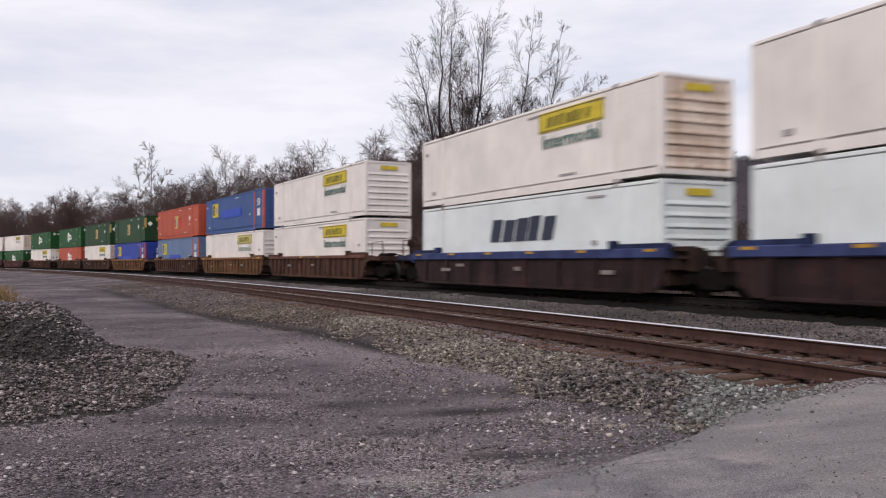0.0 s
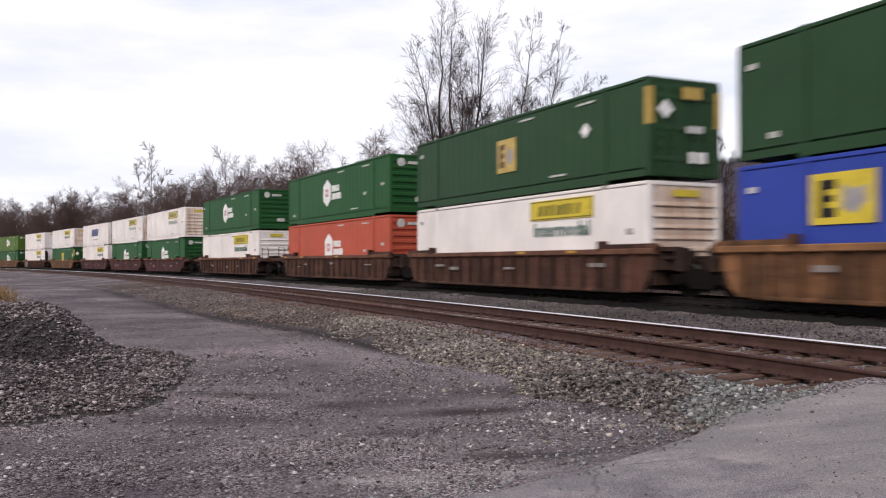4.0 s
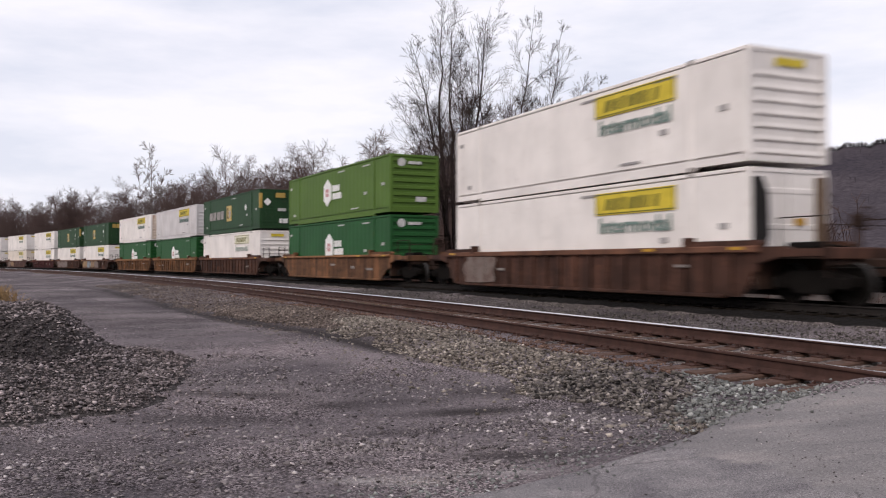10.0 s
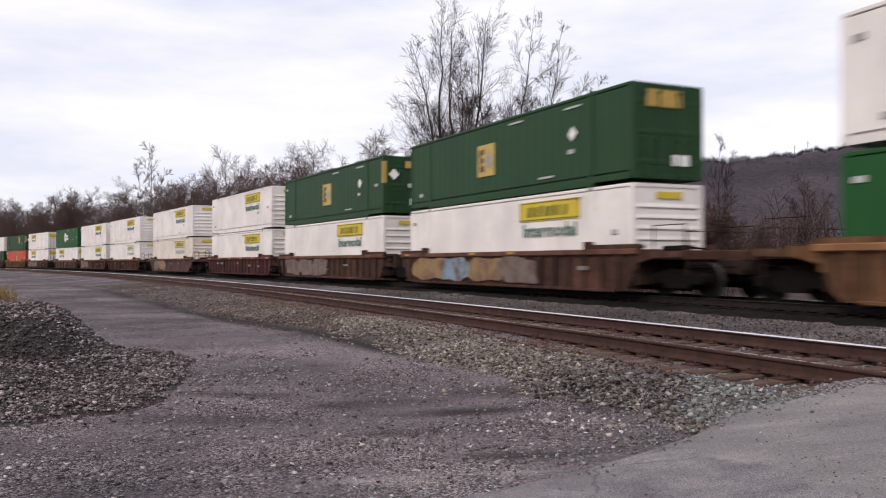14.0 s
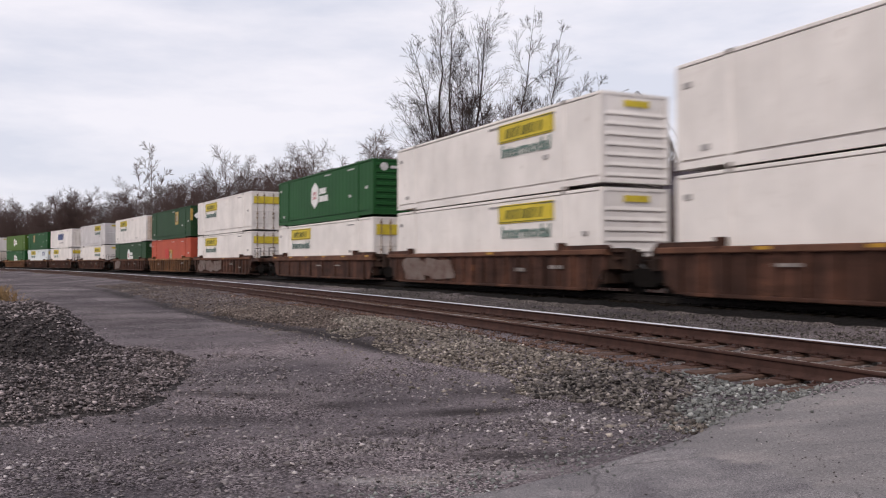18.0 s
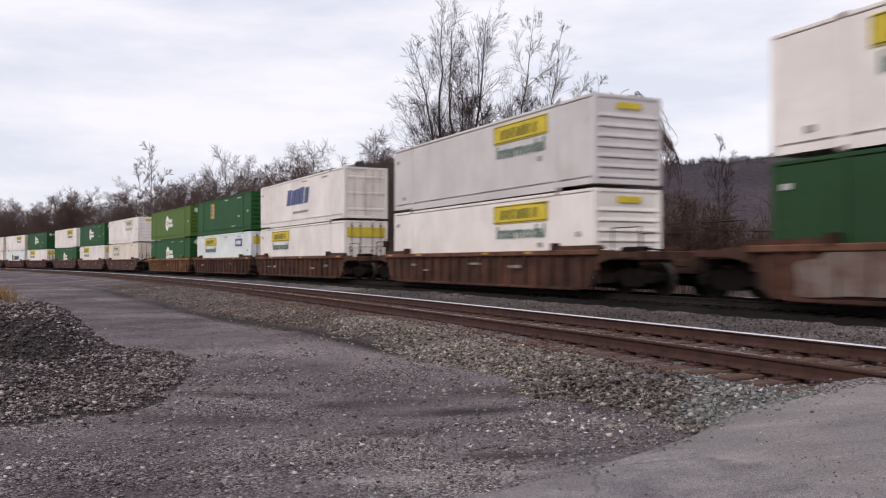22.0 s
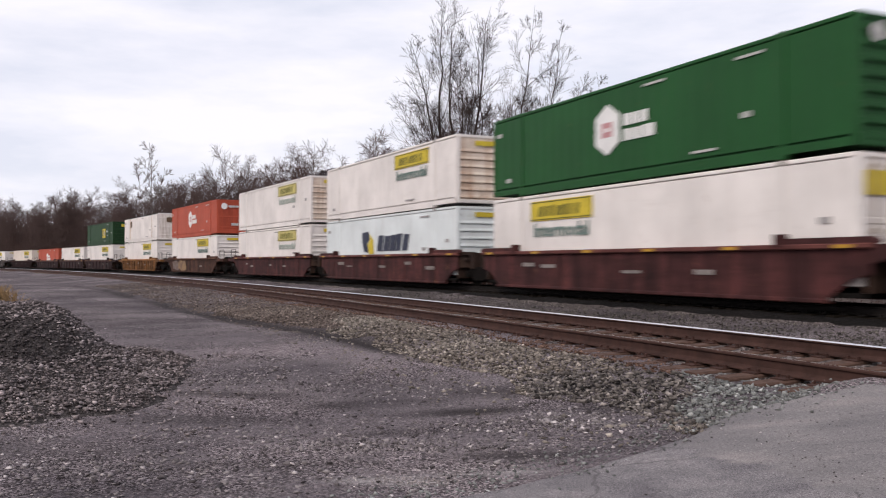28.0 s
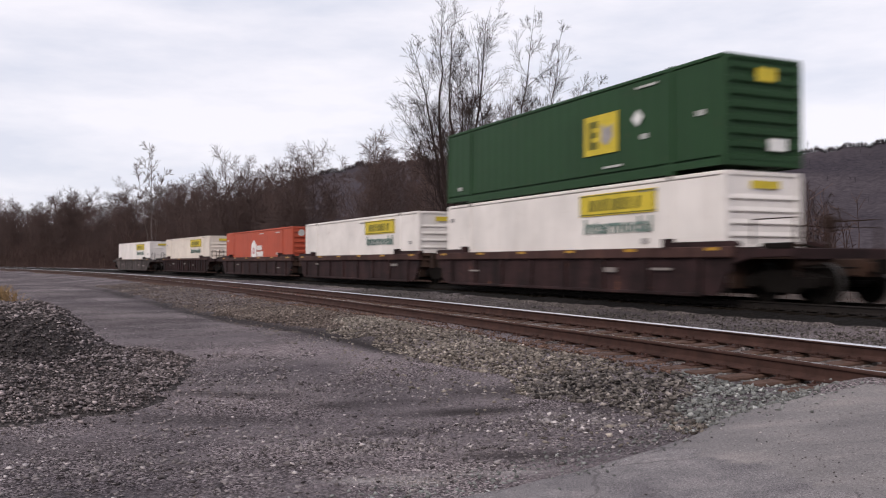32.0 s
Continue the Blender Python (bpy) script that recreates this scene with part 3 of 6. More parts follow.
RAIL_PROF = [(-0.075, 0), (0.075, 0), (0.075, 0.012), (0.02, 0.03), (0.009, 0.05), (0.009, 0.125), (0.034, 0.14), (0.036, 0.158), (0.024, 0.1745), (-0.024, 0.1745), (-0.036, 0.158), (-0.034, 0.14), (-0.009, 0.125), (-0.009, 0.05), (-0.02, 0.03), (-0.075, 0.012)]


def sweep_rail(off, lift, z0, ss, gauge):
    """A rail; gauge: the head faces that wheels polish."""
    n = len(RAIL_PROF)
    vs, fs, mi = [], [], []
    x, y, th = centre(ss, off)
    for a, (px, py, t) in enumerate(zip(x, y, th)):
        for u, h in RAIL_PROF:
            vs.append((px + u * math.sin(t), py - u * math.cos(t), z0 + lift + h - 0.1745))
        if a:
            for i in range(n):
                j = (i + 1) % n
                fs.append(((a - 1) * n + i, (a - 1) * n + j, a * n + j, a * n + i))
                mi.append(1 if i in gauge else 0)
    sh = Shape()
    sh.v, sh.f, sh.mi = vs, fs, mi
    return sh


def build_track(name, off, lift, bank, s0, s1, ties0, ties1, label):
    track = tagged(new(name), label, "railway track")
    x, y, th = centre(0.0, off)
    track.location = (float(x), float(y), lift - 0.2)
    home = Matrix.Translation((-x, -y, -(lift - 0.2)))
    ss = np.concatenate([np.arange(s0, -20, 4.0), np.arange(-20, 80, 1.0), np.arange(80, s1, 4.0)])
    for side in (-0.7525, 0.7525):
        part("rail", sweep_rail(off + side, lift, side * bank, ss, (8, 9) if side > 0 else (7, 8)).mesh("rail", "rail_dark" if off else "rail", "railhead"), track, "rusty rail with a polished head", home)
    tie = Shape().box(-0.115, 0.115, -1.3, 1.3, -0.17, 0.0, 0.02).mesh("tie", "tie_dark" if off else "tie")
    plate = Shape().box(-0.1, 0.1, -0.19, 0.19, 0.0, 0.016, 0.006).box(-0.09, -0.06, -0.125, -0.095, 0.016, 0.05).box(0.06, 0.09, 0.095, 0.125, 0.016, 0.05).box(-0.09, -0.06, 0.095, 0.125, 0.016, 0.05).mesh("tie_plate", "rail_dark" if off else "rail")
    rnd = random.Random(7 + int(off))
    rest = Shape()
    for k in range(int((ties1 - ties0) / 0.497)):
        s = ties0 + k * 0.497 + rnd.uniform(-0.03, 0.03)
        x, y, th = (float(v) for v in centre(s, off))
        m = home @ pose(x, y, lift - 0.19 + rnd.uniform(-0.012, 0.004)) @ Matrix.Rotation(th + rnd.uniform(-0.02, 0.02), 4, "Z") @ Matrix.Rotation(-bank, 4, "X") @ Matrix.Translation((0, rnd.uniform(-0.05, 0.05), 0))
        if k < 150:
            t = part("tie", tie, track, "", m)
            if k < 90:
                for side in (-0.7525, 0.7525):
                    part("tie_plate", plate, t, "", Matrix.Translation((0, side, 0.0)))
        else:
            vs = [m @ v.co for v in tie.vertices]
            rest.add(vs, [tuple(p.vertices) for p in tie.polygons])
    if rest.v:
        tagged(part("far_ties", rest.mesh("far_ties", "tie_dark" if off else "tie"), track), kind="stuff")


build_ground()
build_bed("ballast_near", 0.0, 0.0, BANK, -140, 330, "grey broken-stone ballast under the empty near track")
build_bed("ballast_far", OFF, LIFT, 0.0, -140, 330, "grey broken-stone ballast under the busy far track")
build_track("near_track", 0.0, 0.0, BANK, -140, 330, -12.0, 150.0, "empty rusty railway track with worn wooden ties")
build_track("far_track", OFF, LIFT, 0.0, -140, 330, -15.0, 60.0, "railway track under the train, with its shade painted in")


# ---- the road over the crossing ----
def build_road():
    us, vs_ = np.arange(-26.0, 0.01, 0.16), np.concatenate([np.arange(0, 1.2, 0.1), np.arange(1.2, 8.2, 0.35)])
    U, V = np.meshgrid(us, vs_)
    u, v = U.ravel(), V.ravel()
    x, y = 3.72 + 0.835 * u + 0.55 * v, 8.02 + 0.55 * u - 0.835 * v
    edge = (0.1 * wave(x, y, 1.7, 21) + 0.04 * wave(x, y, 7.0, 22)) * np.clip(1 - v / 1.2, 0, 1)
    x, y = x - 0.55 * edge, y + 0.835 * edge
    s, o = track_coords(x, y)
    o = np.minimum(o, -0.86)
    dx = o - track_coords(x, y)[1]
    th = np.interp(s, _s, _th)
    x, y = x + dx * np.sin(th), y - dx * np.cos(th)
    z = np.interp(o, [-7.0, -4.5, -2.0, -0.8], [-0.45, -0.4, -0.14, -0.05]) + 0.012 * wave(x, y, 0.9, 23) + 0.005 * wave(x, y, 4.0, 24)
    z -= 0.07 * np.clip(1 - v / 0.25, 0, 1) ** 1.5
    top = np.stack([x, y, z], 1)
    f = grid_faces(len(us), len(vs_))
    me = raw_mesh("road", top, f[:, ::-1], "road")
    # an older strip of paving to the near side of a slanting seam
    side = ((x - 1.67) * (5.28 - 6.67) - (y - 6.67) * (2.36 - 1.67)) / 1.55
    at = me.attributes.new("old", "FLOAT", "POINT")
    at.data.foreach_set("value", np.clip(0.5 + (side - 0.25) / 0.8, 0, 1).astype(np.float32))
    me.polygons.foreach_set("use_smooth", np.ones(len(me.polygons), dtype=bool))
    tagged(new("road", me), "worn pale grey asphalt road up to the crossing", "road", kind="structure")


build_road()


# ---- the train: well wagons and containers; x forward, the road side at -y, z from the rail head ----
HALF, WID, TALL, FLOOR = 8.075, 1.3, 2.9, 0.34
made_meshes = {}


def once(key, build):
    if key not in made_meshes:
        made_meshes[key] = build()
    return made_meshes[key]


SILL, DECK = 0.11, 1.33


def side_shape(kind, y):
    """One side of the well: plate, ribs and sloping ends; y = -1 is the road side."""
    sh = Shape()
    top = DECK - 0.1
    y0, y1 = sorted((1.40 * y, 1.46 * y))
    if kind == "tub":
        prof = [(-7.3, SILL), (7.3, SILL), (8.05, 0.58), (8.5, 0.7), (8.5, top), (-8.5, top), (-8.5, 0.7), (-8.05, 0.58)]
    else:
        prof = [(-7.9, SILL), (7.9, SILL), (8.15, 0.3), (8.35, 0.72), (8.5, 0.72), (8.5, top), (-8.5, top), (-8.5, 0.72), (-8.35, 0.72), (-8.15, 0.3)]
    sh.extrude(prof, "y", y0, y1)
    out = 1.46 * y

    def rib(x, half, deep, z0, c=0.0):
        sh.box(x - half, x + half, *sorted((out, out + deep * y)), z0, top, c)
    if kind == "rib":
        for i in range(19):
            rib(-7.65 + i * 0.85, 0.055, 0.08, SILL + 0.08, 0.015)
    elif kind == "flat":
        for i in range(8):
            rib(-7.3 + i * 2.085, 0.11, 0.07, SILL + 0.06, 0.02)
    else:
        for i in range(5):
            rib(-6.4 + i * 3.2, 0.03, 0.015, SILL + 0.05)
    sh.box(-7.4, 7.4, *sorted((out - 0.1 * y, out + 0.06 * y)), SILL - 0.05, SILL + 0.05, 0.02)
    return sh


def chord_shape(kind, y):
    """The top chord: a heavy rolled section with a rounded lip, deeper on the posted kind."""
    sh = Shape()
    a, b = sorted((1.33 * y, 1.57 * y))
    sh.box(-8.6, 8.6, a, b, DECK - (0.12 if kind == "tub" else 0.28 if kind == "flat" else 0.17), DECK, 0.025)
    return sh


def guide_shape(y, x):
    """The raised end of the side: a ledge beyond the 40-foot line with a stub block at its inner end."""
    sg = 1 if x > 0 else -1
    sh = Shape()
    a, b = sorted((1.34 * y, 1.52 * y))
    sh.extrude([(sg * 6.05, DECK), (sg * 6.1, DECK + 0.13), (sg * 8.55, DECK + 0.13), (sg * 8.7, DECK + 0.06), (sg * 8.7, DECK)], "y", a, b)
    c, d = sorted((1.34 * y, 1.6 * y))
    e, f = sorted((sg * 6.0, sg * 6.24))
    sh.box(e, f, c, d, DECK - 0.05, DECK + 0.23, 0.03)
    return sh


def end_shape(x, reach):
    """The platform beyond the well: deck, centre sill, slanting bolster arms and the cross wall."""
    sg = 1 if x > 0 else -1
    sh = Shape()

    def bx(a, b, *r):
        sh.box(min(sg * a, sg * b), max(sg * a, sg * b), *r)
    bx(8.3, 8.42, -1.4, 1.4, 0.3, 1.12, 0.02)
    bx(8.42, reach - 0.25, -0.34, 0.34, 0.62, 1.02, 0.03)
    bx(8.42, min(reach - 0.3, 9.0 if reach < 10 else 10.4), -1.28, 1.28, 1.02, 1.1, 0.02)
    for y in (-1, 1):
        pr = [(sg * 8.4, 1.46 * y), (sg * 8.4, 1.2 * y), (sg * (reach - 0.55), 0.5 * y), (sg * (reach - 0.45), 0.75 * y)] if reach < 10 else [(sg * 8.4, 1.46 * y), (sg * 8.4, 1.25 * y), (sg * 10.3, 1.25 * y), (sg * 10.3, 1.46 * y)]
        sh.extrude(pr, "z", 0.74 if reach < 10 else 1.02, 1.24 if reach < 10 else 1.1)
    if reach < 10:
        for y in (-1, 1):
            a, b = sorted((0.82 * y, 1.2 * y))
            bx(9.0, 9.32, a, b, 0.7, 1.32, 0.05)
            sh.extrude([(sg * 8.4, 1.2 * y), (sg * 8.4, 1.46 * y), (sg * 9.2, 1.2 * y), (sg * 9.2, 1.0 * y)], "z", 1.24, 1.36)
    if reach > 10:
        bx(10.3, 10.42, -1.3, 1.3, 0.86, 1.1, 0.02)
        bx(10.42, 11.4, -0.2, 0.2, 0.72, 0.95, 0.03)
    return sh


def end_sill_shape(x):
    """The painted sill round a coupled end: two side beams that drop from the chord, and the end beam."""
    sg = 1 if x > 0 else -1
    sh = Shape()
    for y in (-1, 1):
        sh.extrude([(sg * 8.5, 0.9), (sg * 8.5, 1.3), (sg * 9.3, 1.3), (sg * 9.6, 1.24), (sg * 10.46, 1.24), (sg * 10.46, 1.08), (sg * 9.2, 1.06)], "y", *sorted((1.38 * y, 1.5 * y)))
    sh.box(min(sg * 10.42, sg * 10.5), max(sg * 10.42, sg * 10.5), -1.5, 1.5, 1.0, 1.26, 0.02)
    return sh


def coupler_shape(x):
    sg = 1 if x > 0 else -1
    sh = Shape()
    sh.box(min(sg * 11.1, sg * 11.62), max(sg * 11.1, sg * 11.62), -0.12, 0.12, 0.7, 0.98, 0.04)
    sh.extrude([(sg * 11.45, -0.2), (sg * 11.68, -0.16), (sg * 11.68, 0.05), (sg * 11.5, 0.2), (sg * 11.4, 0.1)], "z", 0.68, 1.0)
    sh.rod((sg * 10.45, -1.2, 0.82), (sg * 11.3, -0.1, 0.82), 0.02)
    sh.rod((sg * 11.0, 0.3, 0.75), (sg * 11.6, 0.34, 0.45), 0.03)
    return sh


def tube(pts, r, n=6):
    """One bent round bar through the points."""
    sh = Shape()
    P = [Vector(p) for p in pts]
    vs, fs = [], []
    for i, p in enumerate(P):
        d = ((P[min(i + 1, len(P) - 1)] - p).normalized() + (p - P[max(i - 1, 0)]).normalized()).normalized() if 0 < i < len(P) - 1 else (P[1] - P[0] if i == 0 else P[-1] - P[-2]).normalized()
        u = d.cross(Vector((0.31, 0.87, 0.38))).normalized()
        w = d.cross(u)
        vs += [tuple(p + (u * math.cos(6.2832 * k / n) + w * math.sin(6.2832 * k / n)) * r) for k in range(n)]
        if i:
            fs += [((i - 1) * n + k, (i - 1) * n + (k + 1) % n, i * n + (k + 1) % n, i * n + k) for k in range(n)]
    fs += [tuple(range(n - 1, -1, -1)), tuple(range((len(P) - 1) * n, len(P) * n))]
    sh.add(vs, fs)
    return sh


def brake_shape(x):
    sg = 1 if x > 0 else -1
    sh = Shape()
    sh.box(min(sg * 9.5, sg * 9.62), max(sg * 9.5, sg * 9.62), 0.5, 0.62, 1.1, 2.1, 0.02)
    sh.box(min(sg * 9.47, sg * 9.66), max(sg * 9.47, sg * 9.66), 0.42, 0.72, 1.75, 2.05, 0.04)
    for i in range(12):
        a, b = 2 * math.pi * i / 12, 2 * math.pi * (i + 1) / 12
        sh.rod((sg * 9.78, 0.56 + 0.27 * math.cos(a), 1.95 + 0.27 * math.sin(a)), (sg * 9.78, 0.56 + 0.27 * math.cos(b), 1.95 + 0.27 * math.sin(b)), 0.02, 5)
    for i in range(4):
        a = math.pi * i / 2
        sh.rod((sg * 9.72, 0.56, 1.95), (sg * 9.78, 0.56 + 0.27 * math.cos(a), 1.95 + 0.27 * math.sin(a)), 0.012, 5)
    return sh


def tank_shape():
    """Air reservoir and brake valve low on the end platform."""
    sh = Shape()
    sh.rod((8.75, -0.7, 1.26), (9.65, -0.7, 1.26), 0.15, 12)
    sh.rod((8.7, -0.7, 1.26), (9.7, -0.7, 1.26), 0.09, 12)
    sh.box(9.0, 9.3, -0.4, -0.12, 1.1, 1.42, 0.04)
    sh.rod((9.2, -0.3, 1.38), (10.1, 0.3, 1.2), 0.03)
    return sh


def frame_shape(y):
    """A cast truck side frame."""
    sh = Shape()
    a, b = sorted((0.93 * y, 1.1 * y))
    sh.extrude([(-1.16, 0.42), (-1.16, 0.6), (-0.8, 0.68), (-0.45, 0.76), (0.45, 0.76), (0.8, 0.68), (1.16, 0.6), (1.16, 0.42), (0.72, 0.46), (0.42, 0.24), (-0.42, 0.24), (-0.72, 0.46)], "y", a, b)
    for x in (-0.89, 0.89):
        sh.box(x - 0.16, x + 0.16, *sorted((1.08 * y, 1.18 * y)), 0.34, 0.6, 0.03)
    for x in (-0.17, 0.0, 0.17):
        sh.rod((x, 1.02 * y, 0.3), (x, 1.02 * y, 0.62), 0.065, 8)
    return sh


def wheel_mesh():
    r = 0.457
    return Shape().lathe([(0.06, -0.09), (0.1, -0.09), (0.13, -0.02), (0.3, -0.01), (0.37, -0.06), (r, -0.065)], 0, 22, 0).lathe([(r, -0.065), (r - 0.005, 0.045), (r + 0.025, 0.05), (r + 0.022, 0.075)], 0, 22, 1).lathe(
        [(r + 0.022, 0.075), (0.36, 0.07), (0.3, 0.03), (0.12, 0.02), (0.06, 0.05)], 0, 22, 0).mesh("wheel", "wheel", "tread", smooth=False)


def add_truck(car, x):
    bol = once("bolster", lambda: Shape().box(-0.2, 0.2, -1.0, 1.0, 0.42, 0.7, 0.04).box(-0.35, 0.35, -0.25, 0.25, 0.6, 0.74, 0.03).mesh("truck", "steel"))
    truck = part("truck", bol, car, "near-black cast steel bogie", Matrix.Translation((x, 0, 0)))
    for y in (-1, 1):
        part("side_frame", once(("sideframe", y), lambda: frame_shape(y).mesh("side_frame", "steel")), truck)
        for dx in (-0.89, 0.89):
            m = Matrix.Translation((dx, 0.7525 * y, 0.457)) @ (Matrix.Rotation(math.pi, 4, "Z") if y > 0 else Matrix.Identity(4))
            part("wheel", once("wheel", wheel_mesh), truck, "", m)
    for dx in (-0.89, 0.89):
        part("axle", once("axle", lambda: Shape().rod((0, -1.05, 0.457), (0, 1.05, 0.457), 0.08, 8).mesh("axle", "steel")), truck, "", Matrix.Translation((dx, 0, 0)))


KIND_LABEL = {"rib": "with ribbed sides", "tub": "with smooth deep sides", "flat": "with posted sides and yellow reflectors"}
PAINT_LABEL = {"brown": "rusty brown", "maroon": "dull maroon", "orange": "faded orange-brown", "tan": "rust-streaked tan", "blue": "dark blue", "dark": "dark purplish-brown", "grey": "dusty grey-brown", "rosy": "dusty pinkish-brown", "yellow": "weathered yellow-brown"}
SIDE_MARKS = (-5.2, -3.9, 0.6, 3.6, 5.9)


def well_wagon(paint_key, kind, front, rear, spray=None, seed=0):
    """front, rear: True where the unit couples to another wagon, False where it is joined over a shared truck."""
    car = tagged(new("well_wagon"), f"{PAINT_LABEL[paint_key]} double-stack well wagon {KIND_LABEL[kind]}", "railway wagon", "well wagons of the train")
    mat = "car_" + paint_key
    rnd = random.Random(seed)
    low = "car_dark" if kind == "flat" and paint_key == "blue" else mat
    for y in (-1, 1):
        part("side", once(("side", kind, y, low), lambda: side_shape(kind, y).mesh("side", low)), car)
        part("top_chord", once(("chord", kind, y, mat), lambda: chord_shape(kind, y).mesh("top_chord", mat.replace("car_", "chord_"))), car, "paler top chord" if paint_key not in ("blue", "maroon", "dark") else "")
        for x in (-1, 1):
            part("container_guide", once(("guide", x, y, mat), lambda: guide_shape(y, x).mesh("container_guide", mat)), car, "raised end ledge with a stub block")
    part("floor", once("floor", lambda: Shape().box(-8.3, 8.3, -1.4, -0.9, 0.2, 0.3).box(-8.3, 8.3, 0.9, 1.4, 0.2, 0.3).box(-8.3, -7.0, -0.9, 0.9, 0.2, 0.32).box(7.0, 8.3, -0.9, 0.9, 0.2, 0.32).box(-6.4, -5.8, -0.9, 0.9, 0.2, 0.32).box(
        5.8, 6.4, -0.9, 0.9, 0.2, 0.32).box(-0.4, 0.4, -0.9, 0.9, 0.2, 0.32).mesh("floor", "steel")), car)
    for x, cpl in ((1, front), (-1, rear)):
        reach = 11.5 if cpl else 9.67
        part("end_platform", once(("end", x, cpl), lambda: end_shape(x, reach).mesh("end_platform", "darkened")), car)
        if cpl:
            part("end_sill", once(("endsill", x, mat), lambda: end_sill_shape(x).mesh("end_sill", mat)), car)
            part("coupler", once(("coupler", x), lambda: coupler_shape(x).mesh("coupler", "steel")), car, "dark steel coupler with hoses")
            for y in (-1.3, 1.3):
                part("handrail", once(("handrail", x, y), lambda: tube([(x * 9.0, y, 1.08), (x * 9.0, y, 1.95), (x * 10.3, y, 1.95), (x * 10.3, y, 1.08)], 0.022).mesh("handrail", "darkened")), car)
            part("cross_rail", once(("crossrail", x), lambda: tube([(x * 10.36, -1.3, 0.6), (x * 10.36, -1.3, 1.75), (x * 10.36, 1.3, 1.75), (x * 10.36, 1.3, 0.6)], 0.022).mesh("cross_rail", "darkened")), car)
            add_truck(car, x * 9.72)
        elif x < 0:
            add_truck(car, -9.67)
    if front:
        part("hand_brake", once("brake", lambda: brake_shape(1).mesh("hand_brake", "darkened")), car, "hand brake wheel on its stand")
        part("air_reservoir", once("tank", lambda: tank_shape().mesh("air_reservoir", "steel")), car, "near-black air reservoir and brake valve")
    # reflectors along the chord, stencilled panels and sprayed paint
    yy = -1.572
    for x in (-7.9, -4.6, -1.5, 1.5, 4.6, 7.9):
        if kind == "flat" or paint_key == "maroon" or rnd.random() < 0.35:
            part("reflector", once("reflector", lambda: Shape().box(-0.24, 0.24, -0.004, 0.01, 0, 0.075).mesh("reflector", "reflector")), car, "yellow reflector strip", pose(x, yy, DECK - 0.1))
    out = -1.475 if kind == "tub" else -1.535
    for x in SIDE_MARKS:
        if rnd.random() < (0.95 if paint_key == "maroon" else 0.55):
            w = rnd.uniform(0.2, 0.45)
            sh = Shape()
            sh.box(-w, w, -0.004, 0.004, 0, rnd.uniform(0.06, 0.15))
            part("stencil", sh.mesh("stencil", "car_mark"), car, "", pose(x, out, rnd.uniform(0.5, 0.85)))
    if spray:
        for i, sk in enumerate(spray):
            sh = Shape()
            n, c0, c1 = 28, rnd.uniform(0, 6.283), rnd.uniform(0, 6.283)
            w, hh = rnd.uniform(1.1, 1.5), rnd.uniform(0.42, 0.52)
            pts = []
            for k in range(n):
                a = 6.283 * k / n
                q = 1 + 0.13 * math.sin(2 * a + c0) + 0.1 * math.sin(5 * a + c1)
                pts.append((w * q * abs(math.cos(a)) ** 0.6 * math.copysign(1, math.cos(a)), min(1.15, max(0.18, 0.68 + hh * q * abs(math.sin(a)) ** 0.6 * math.copysign(1, math.sin(a))))))
            sh.extrude(pts, "y", -0.005, 0.004)
            part("sprayed_paint", sh.mesh("sprayed_paint", sk), car, "patch of sprayed graffiti paint", pose(-5.6 + i * 2.5, out - 0.003 * (i % 2), 0))
    return car


# ---- containers ----
def shell_shape(ribbed):
    """Side walls, roof and floor of a 53-foot box; ribbed ones have fine vertical corrugations."""
    sh = Shape()
    w = WID - 0.025
    if ribbed:
        n = 116
        cols = [(-HALF + 0.12 + (2 * HALF - 0.24) * i / n, -0.007 if (i // 2) % 2 else 0.0) for i in range(n + 1)]
    else:
        # smooth sheets with narrow raised seams
        n = 26
        cols = []
        for i in range(n + 1):
            x = -HALF + 0.12 + (2 * HALF - 0.24) * i / n
            cols += [(x, 0.0)] if i in (0, n) else [(x - 0.03, 0.0), (x - 0.022, 0.006), (x + 0.022, 0.006), (x + 0.03, 0.0)]
    for y in (-1, 1):
        vs, fs = [], []
        for i, (x, d) in enumerate(cols):
            vs += [(x, y * (w + d), 0.345), (x, y * (w + d), TALL - 0.125)]
            if i:
                fs.append((2 * i - 2, 2 * i, 2 * i + 1, 2 * i - 1))
        sh.add(vs, fs)
    sh.box(-HALF + 0.1, HALF - 0.1, -w, w, TALL - 0.06, TALL - 0.015)
    sh.box(-HALF + 0.1, HALF - 0.1, -w + 0.07, w - 0.07, 0.14, 0.42)
    sh.box(-HALF + 0.06, -HALF + 0.1, -w, w, 0.12, TALL - 0.1)
    return sh


def rail_shape(y, top):
    a, b = sorted((y * WID, y * (WID - 0.1)))
    if top:
        return Shape().box(-HALF + 0.05, HALF - 0.05, a, b, TALL - 0.11, TALL - 0.005, 0.02)
    return Shape().extrude([(-HALF + 0.05, 0.1), (-6.15, 0.1), (-6.12, 0.02), (6.12, 0.02), (6.15, 0.1), (HALF - 0.05, 0.1), (HALF - 0.05, 0.285), (-HALF + 0.05, 0.285)], "y", a, b)


def end_frame_shape(x, top):
    c = x * (HALF - 0.08)
    z0, z1 = (TALL - 0.12, TALL - 0.01) if top else (0.1, 0.24)
    return Shape().box(c - 0.07, c + 0.07, -WID + 0.1, WID - 0.1, z0, z1, 0.01)


def post_shape():
    """A corner post with its castings."""
    return Shape().box(-0.09, 0.09, -0.09, 0.09, 0.1, TALL - 0.1, 0.02)


